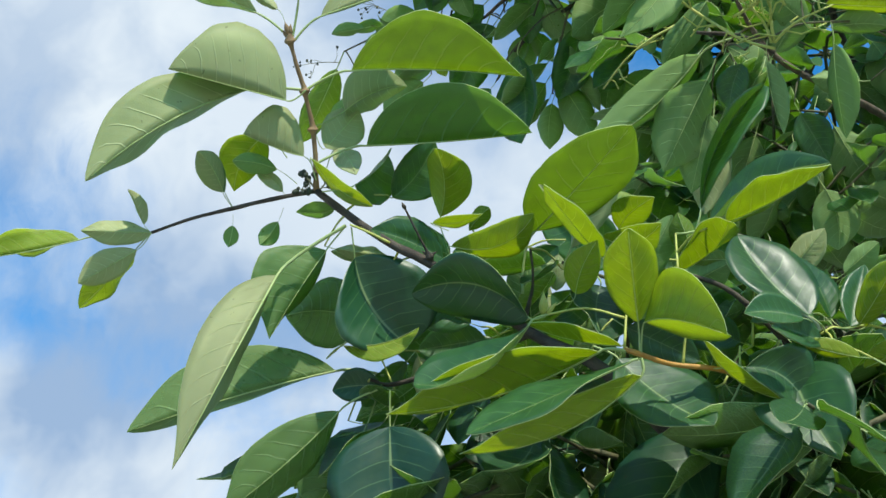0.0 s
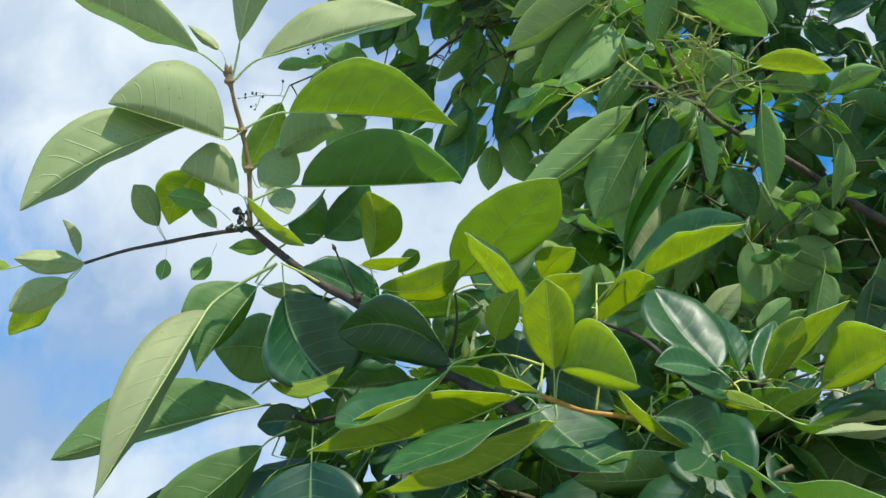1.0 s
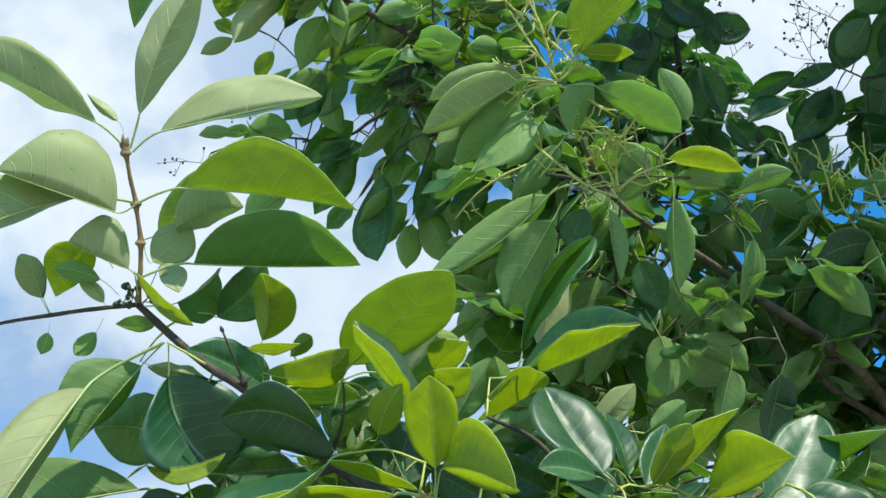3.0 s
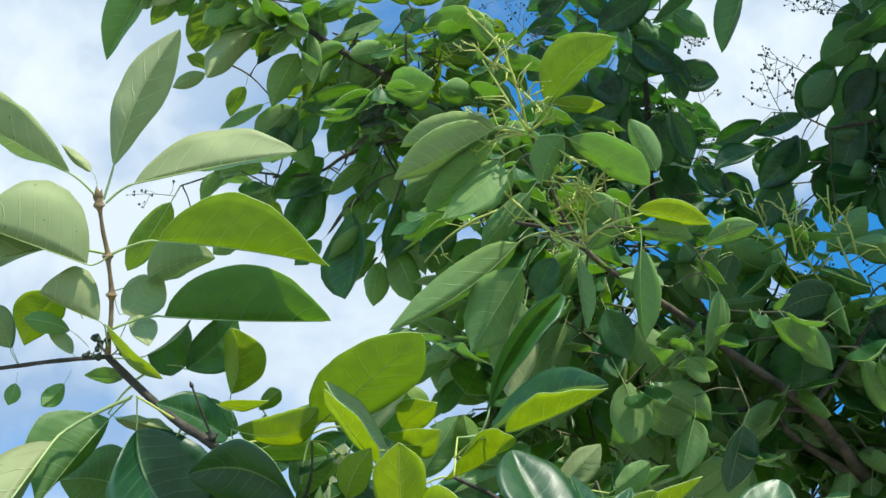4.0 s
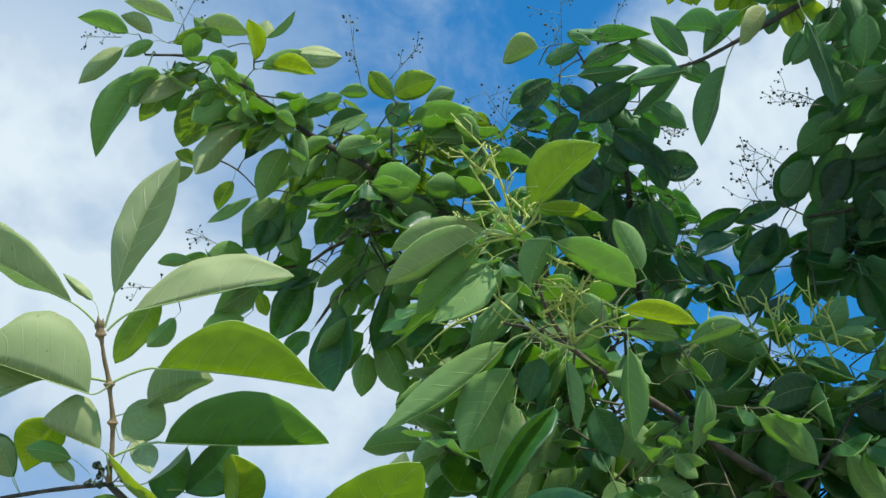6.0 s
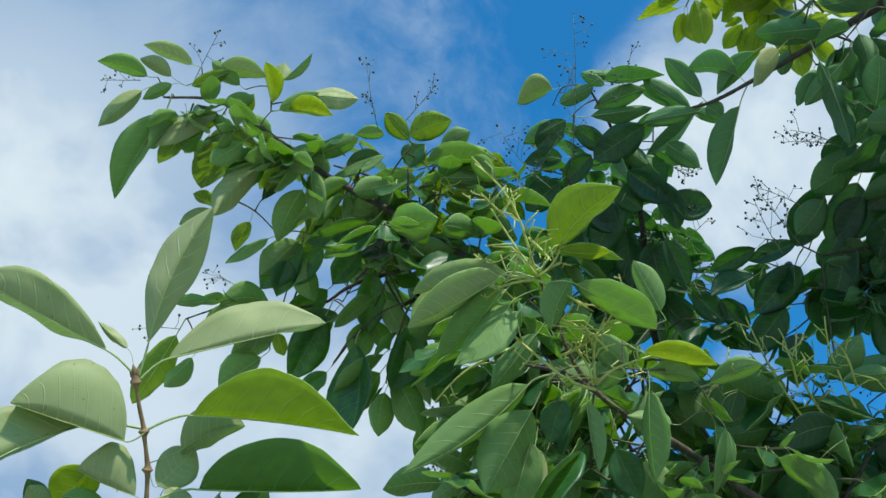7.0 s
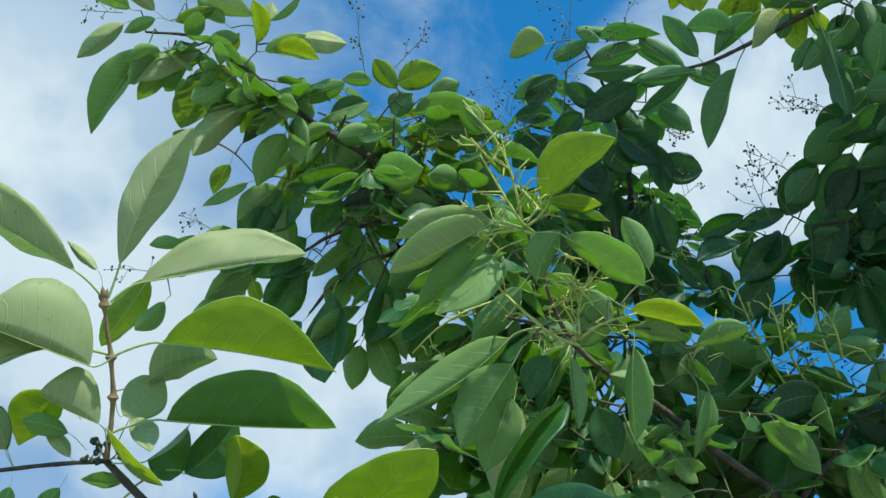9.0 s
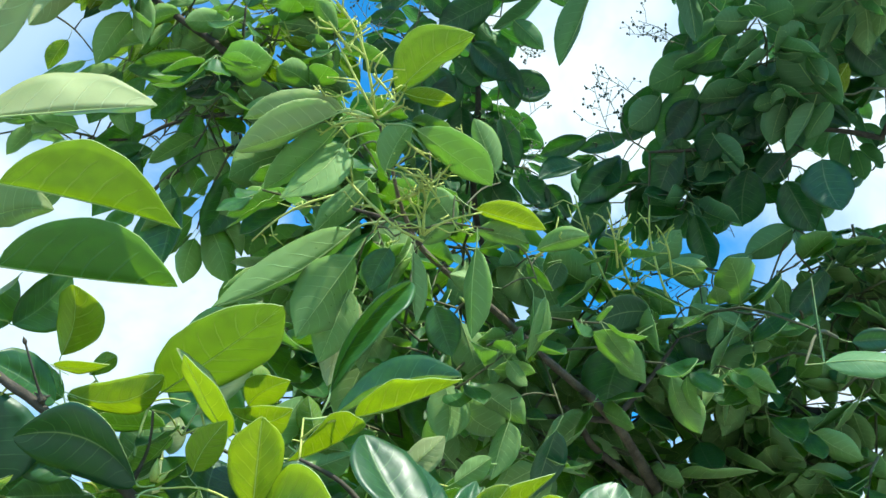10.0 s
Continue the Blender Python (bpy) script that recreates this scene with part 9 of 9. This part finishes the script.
leaf(shoot, (0.8857, 1.1740, 2.9815), (0.8485, 1.2321, 2.9440), -137, 0.0338, 16, 16, -0.0000, 0.03, (0.8931, 1.1624, 2.9914), *MID)
twig(far_tree, [(0.8023, 1.2591, 2.9411, 0.0013), (0.7971, 1.2702, 2.9345, 0.0011), (0.7918, 1.2813, 2.9203, 0.0008)], "olive", "side_twig", 5, 3)
twig(far_tree, [(0.8458, 1.1554, 3.0063, 0.0013), (0.8283, 1.1605, 3.0154, 0.0011), (0.8109, 1.1657, 3.0155, 0.0009)], "olive", "side_twig", 5, 3)
leaf(shoot, (0.8074, 1.1811, 3.0004), (0.7900, 1.2580, 2.9401), -149, 0.0314, 16, 34, -0.0000, 0.03, (0.8109, 1.1657, 3.0155), *MID)
twig(far_tree, [(0.8859, 1.2270, 2.9247, 0.0013), (0.8822, 1.2179, 2.9132, 0.0011), (0.8786, 1.2088, 2.8928, 0.0009)], "olive", "side_twig", 5, 3)
leaf(shoot, (0.9597, 1.1890, 2.8736), (0.9792, 1.2551, 2.8167), 165, 0.0376, 20, 5, 0.0046, 0.03, (0.8786, 1.2088, 2.8928), *MID, form=(0.69, 0.65, 0.17, -0.04, -0.00, 1.01))
twig(far_tree, [(1.0100, 1.1498, 2.8981, 0.0014), (1.0173, 1.1667, 2.8833, 0.0012), (1.0246, 1.1837, 2.8548, 0.0009)], "olive", "side_twig", 5, 3)
leaf(shoot, (1.0107, 1.1551, 2.8959), (1.0073, 1.1933, 2.8595), -149, 0.0234, 18, 6, 0.0063, 0.03, (1.0246, 1.1837, 2.8548), *MID, form=(0.70, 0.73, 0.23, -0.02, -0.01, 1.02))
twig(far_tree, [(0.9720, 1.1899, 2.9331, 0.0013), (0.9715, 1.1796, 2.9252, 0.0011), (0.9709, 1.1693, 2.9097, 0.0008)], "olive", "side_twig", 5, 3)
leaf(shoot, (0.9597, 1.1687, 2.9157), (0.9038, 1.1658, 2.9561), -145, 0.0303, 16, 16, -0.0000, 0.03, (0.9709, 1.1693, 2.9097), *MID)
twig(far_tree, [(0.8314, 1.2813, 2.8551, 0.0015), (0.8672, 1.2773, 2.8649, 0.0013), (0.9030, 1.2734, 2.8573, 0.0010)], "olive", "side_twig", 5, 3)
leaf(shoot, (0.9113, 1.2812, 2.8397), (0.9529, 1.3201, 2.7653), 170, 0.0267, 42, 16, -0.0000, 0.03, (0.9030, 1.2734, 2.8573), *MID)
leaf(shoot, (0.8328, 1.1047, 3.0491), (0.8263, 1.1577, 3.0098), -152, 0.0309, 34, 16, -0.0000, 0.03, (0.8388, 1.0958, 3.0615), *MID)
leaf(shoot, (0.9293, 1.1380, 2.9636), (1.0056, 1.0833, 2.9568), 133, 0.0225, 16, 16, -0.0000, 0.03, (0.9237, 1.1441, 2.9677), *MID)
twig(far_tree, [(0.9793, 1.0920, 2.9717, 0.0012), (0.9877, 1.0931, 2.9672, 0.0010), (0.9961, 1.0942, 2.9574, 0.0008)], "olive", "side_twig", 5, 3)
leaf(shoot, (1.0090, 1.0916, 2.9474), (1.0734, 1.0790, 2.9088), 140, 0.0178, 31, 16, -0.0000, 0.03, (0.9961, 1.0942, 2.9574), *MID)
twig(far_tree, [(1.0100, 1.1498, 2.8981, 0.0016), (1.0010, 1.1210, 2.8802, 0.0014), (0.9920, 1.0922, 2.8426, 0.0010)], "olive", "side_twig", 5, 3)
leaf(shoot, (1.0172, 1.0883, 2.8280), (1.0407, 1.0999, 2.7447), 143, 0.0399, 5, 10, 0.0061, 0.04, (0.9920, 1.0922, 2.8426), *MID, form=(0.62, 0.70, 0.19, -0.04, 0.01, 1.02))
twig(far_tree, [(0.9928, 1.0948, 2.8459, 0.0014), (0.9807, 1.1114, 2.8416, 0.0012), (0.9685, 1.1279, 2.8264, 0.0009)], "olive", "side_twig", 5, 3)
leaf(shoot, (0.9787, 1.1327, 2.8106), (1.0296, 1.1565, 2.7447), 160, 0.0323, 32, 16, -0.0000, 0.03, (0.9685, 1.1279, 2.8264), *MID)
foliate(shoot, (0.9464, 1.2130, 3.0642), (1.0374, 1.1766, 3.0345), 20, 0.085, 0.05, 95)
foliate(shoot, (0.8529, 1.3547, 2.9908), (1.0211, 1.2795, 2.9534), 10, 0.085, 0.035, 96)
foliate(shoot, (0.7707, 1.3654, 2.9501), (0.9160, 1.3342, 2.8933), 14, 0.085, 0.03, 97)
foliate(shoot, (0.8716, 1.1001, 3.0585), (1.1073, 0.9469, 3.0129), 30, 0.085, 0.05, 98)
foliate(shoot, (1.0771, 1.1544, 2.7887), (1.1975, 1.1309, 2.6956), 20, 0.09, 0.04, 99)
foliate(shoot, (1.1830, 1.1882, 3.0663), (1.3076, 1.2220, 2.9277), 24, 0.085, 0.03, 991)
foliate(shoot, (1.0745, 0.9831, 2.9395), (1.1799, 1.0827, 2.7622), 18, 0.09, 0.04, 100)
panicle(shoot, (1.0104, 1.3802, 2.8565), (0.9502, 1.4576, 2.8120), 7, 0.0439, 103, "stalk")
panicle(shoot, (0.9538, 1.4679, 2.7963), (0.8379, 1.5072, 2.8299), 7, 0.0439, 104, "stalk")
panicle(shoot, (1.0284, 1.3503, 2.8755), (0.9841, 1.3350, 2.9250), 6, 0.0351, 105, "stalk")
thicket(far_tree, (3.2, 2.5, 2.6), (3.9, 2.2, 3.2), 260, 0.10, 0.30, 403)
# out of view: bough and foliage added to cast shade on the foliage below
shoot = twig(mid_tree, [(2.9400, 1.4700, 1.7000, 0.0500), (2.6000, 1.2500, 2.7000, 0.0400), (1.9000, 0.8500, 3.2500, 0.0280), (1.3000, 0.7000, 3.3200, 0.0160), (0.8600, 0.6800, 3.2000, 0.0060)], "grey", "branch")
thicket(mid_tree, (0.84, 0.68, 3.20), (1.35, 0.70, 3.30), 200, 0.11, 0.12, 407)
# a second unseen bough with foliage, added to keep sun off the right-hand tree
shoot = twig(far_tree, [(3.5200, 2.3100, 2.7000, 0.0400), (2.6000, 1.6000, 3.6000, 0.0300), (1.7000, 0.9000, 3.8000, 0.0200), (1.0200, 0.7800, 3.6200, 0.0060)], "dark", "branch")
thicket(far_tree, (1.02, 0.78, 3.60), (1.35, 0.70, 3.62), 170, 0.11, 0.12, 408)
thicket(mid_tree, (2.6, 1.3, 2.2), (3.2, 1.6, 2.7), 260, 0.11, 0.26, 404)
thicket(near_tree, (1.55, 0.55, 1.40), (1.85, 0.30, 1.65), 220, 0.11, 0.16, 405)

yellow_tree = tree((3.9, 3.3, 0.0), "tree with thin sunlit yellow-green leaves behind the others", "young")
shoot = twig(yellow_tree, [(3.9000, 3.3000, 0.0000, 0.1100), (3.8500, 3.2800, 1.2000, 0.0900), (3.7000, 3.2000, 2.4000, 0.0600), (3.2000, 2.8000, 3.4000, 0.0350), (2.6000, 2.3000, 3.9500, 0.0200), (1.3466, 1.3799, 4.0977, 0.0110), (1.1431, 1.4638, 4.0165, 0.0070), (0.9713, 1.5392, 3.9739, 0.0040), (0.8772, 1.5873, 3.9745, 0.0020)], "grey", "trunk")
thicket(yellow_tree, (3.7, 3.2, 2.6), (3.3, 2.9, 3.5), 260, 0.12, 0.30, 406)
foliate(shoot, (0.8855, 1.5637, 3.9887), (1.1410, 1.5066, 3.9228), 30, 0.12, 0.035, 106, "young")
foliate(shoot, (0.8951, 1.4858, 4.0393), (1.2104, 1.3878, 3.9695), 30, 0.12, 0.05, 107, "young")
thicket(mid_tree, (0.4001, 1.4297, 2.5431), (0.9314, 1.5500, 2.4950), 192, 0.105, 0.09, 201)
thicket(mid_tree, (0.7694, 1.5004, 2.6110), (1.2246, 1.3645, 2.4587), 110, 0.105, 0.085, 202)
thicket(mid_tree, (1.1745, 1.6347, 2.7564), (1.4125, 1.4739, 2.7153), 24, 0.085, 0.08, 203)
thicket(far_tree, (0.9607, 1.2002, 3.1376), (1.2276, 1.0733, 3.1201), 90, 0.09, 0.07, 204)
thicket(mid_tree, (1.0297, 1.2580, 2.7199), (1.1911, 1.2045, 2.6191), 90, 0.09, 0.07, 231)
thicket(mid_tree, (1.1229, 1.3005, 2.4660), (1.1789, 1.1814, 2.5632), 50, 0.10, 0.06, 232)
thicket(mid_tree, (1.0560, 1.3250, 2.6113), (1.0949, 1.3598, 2.5191), 50, 0.07, 0.02, 233)
thicket(mid_tree, (0.8870, 1.4719, 2.4511), (1.1655, 1.2957, 2.4166), 110, 0.09, 0.05, 234)
thicket(far_tree, (0.8767, 1.3993, 3.0086), (1.0919, 1.2822, 2.9763), 50, 0.09, 0.035, 205)
thicket(far_tree, (1.1830, 1.2667, 2.8317), (1.2932, 1.2389, 2.7492), 60, 0.085, 0.05, 206)
thicket(mid_tree, (0.0607, 1.4547, 2.9653), (0.3432, 1.4285, 2.8841), 54, 0.10, 0.07, 207)
thicket(mid_tree, (0.3335, 1.3828, 2.7805), (0.6458, 1.3889, 2.7350), 128, 0.105, 0.08, 208)
thicket(mid_tree, (0.3220, 1.3361, 2.5857), (0.7522, 1.3732, 2.5955), 160, 0.105, 0.09, 209)
thicket(far_tree, (0.4479, 1.4113, 3.1804), (0.6385, 1.4693, 3.0549), 90, 0.08, 0.06, 210)
thicket(far_tree, (0.9131, 1.4382, 3.0265), (1.0237, 1.3386, 3.0610), 30, 0.085, 0.04, 211)
thicket(mid_tree, (0.5246, 1.7266, 2.7012), (1.0179, 1.5685, 2.6436), 190, 0.10, 0.07, 241)
thicket(mid_tree, (0.3760, 1.6717, 2.7428), (0.6921, 1.6023, 2.7250), 110, 0.10, 0.06, 242)
thicket(mid_tree, (0.7669, 1.6683, 2.7731), (1.0666, 1.5433, 2.7421), 80, 0.10, 0.045, 243)
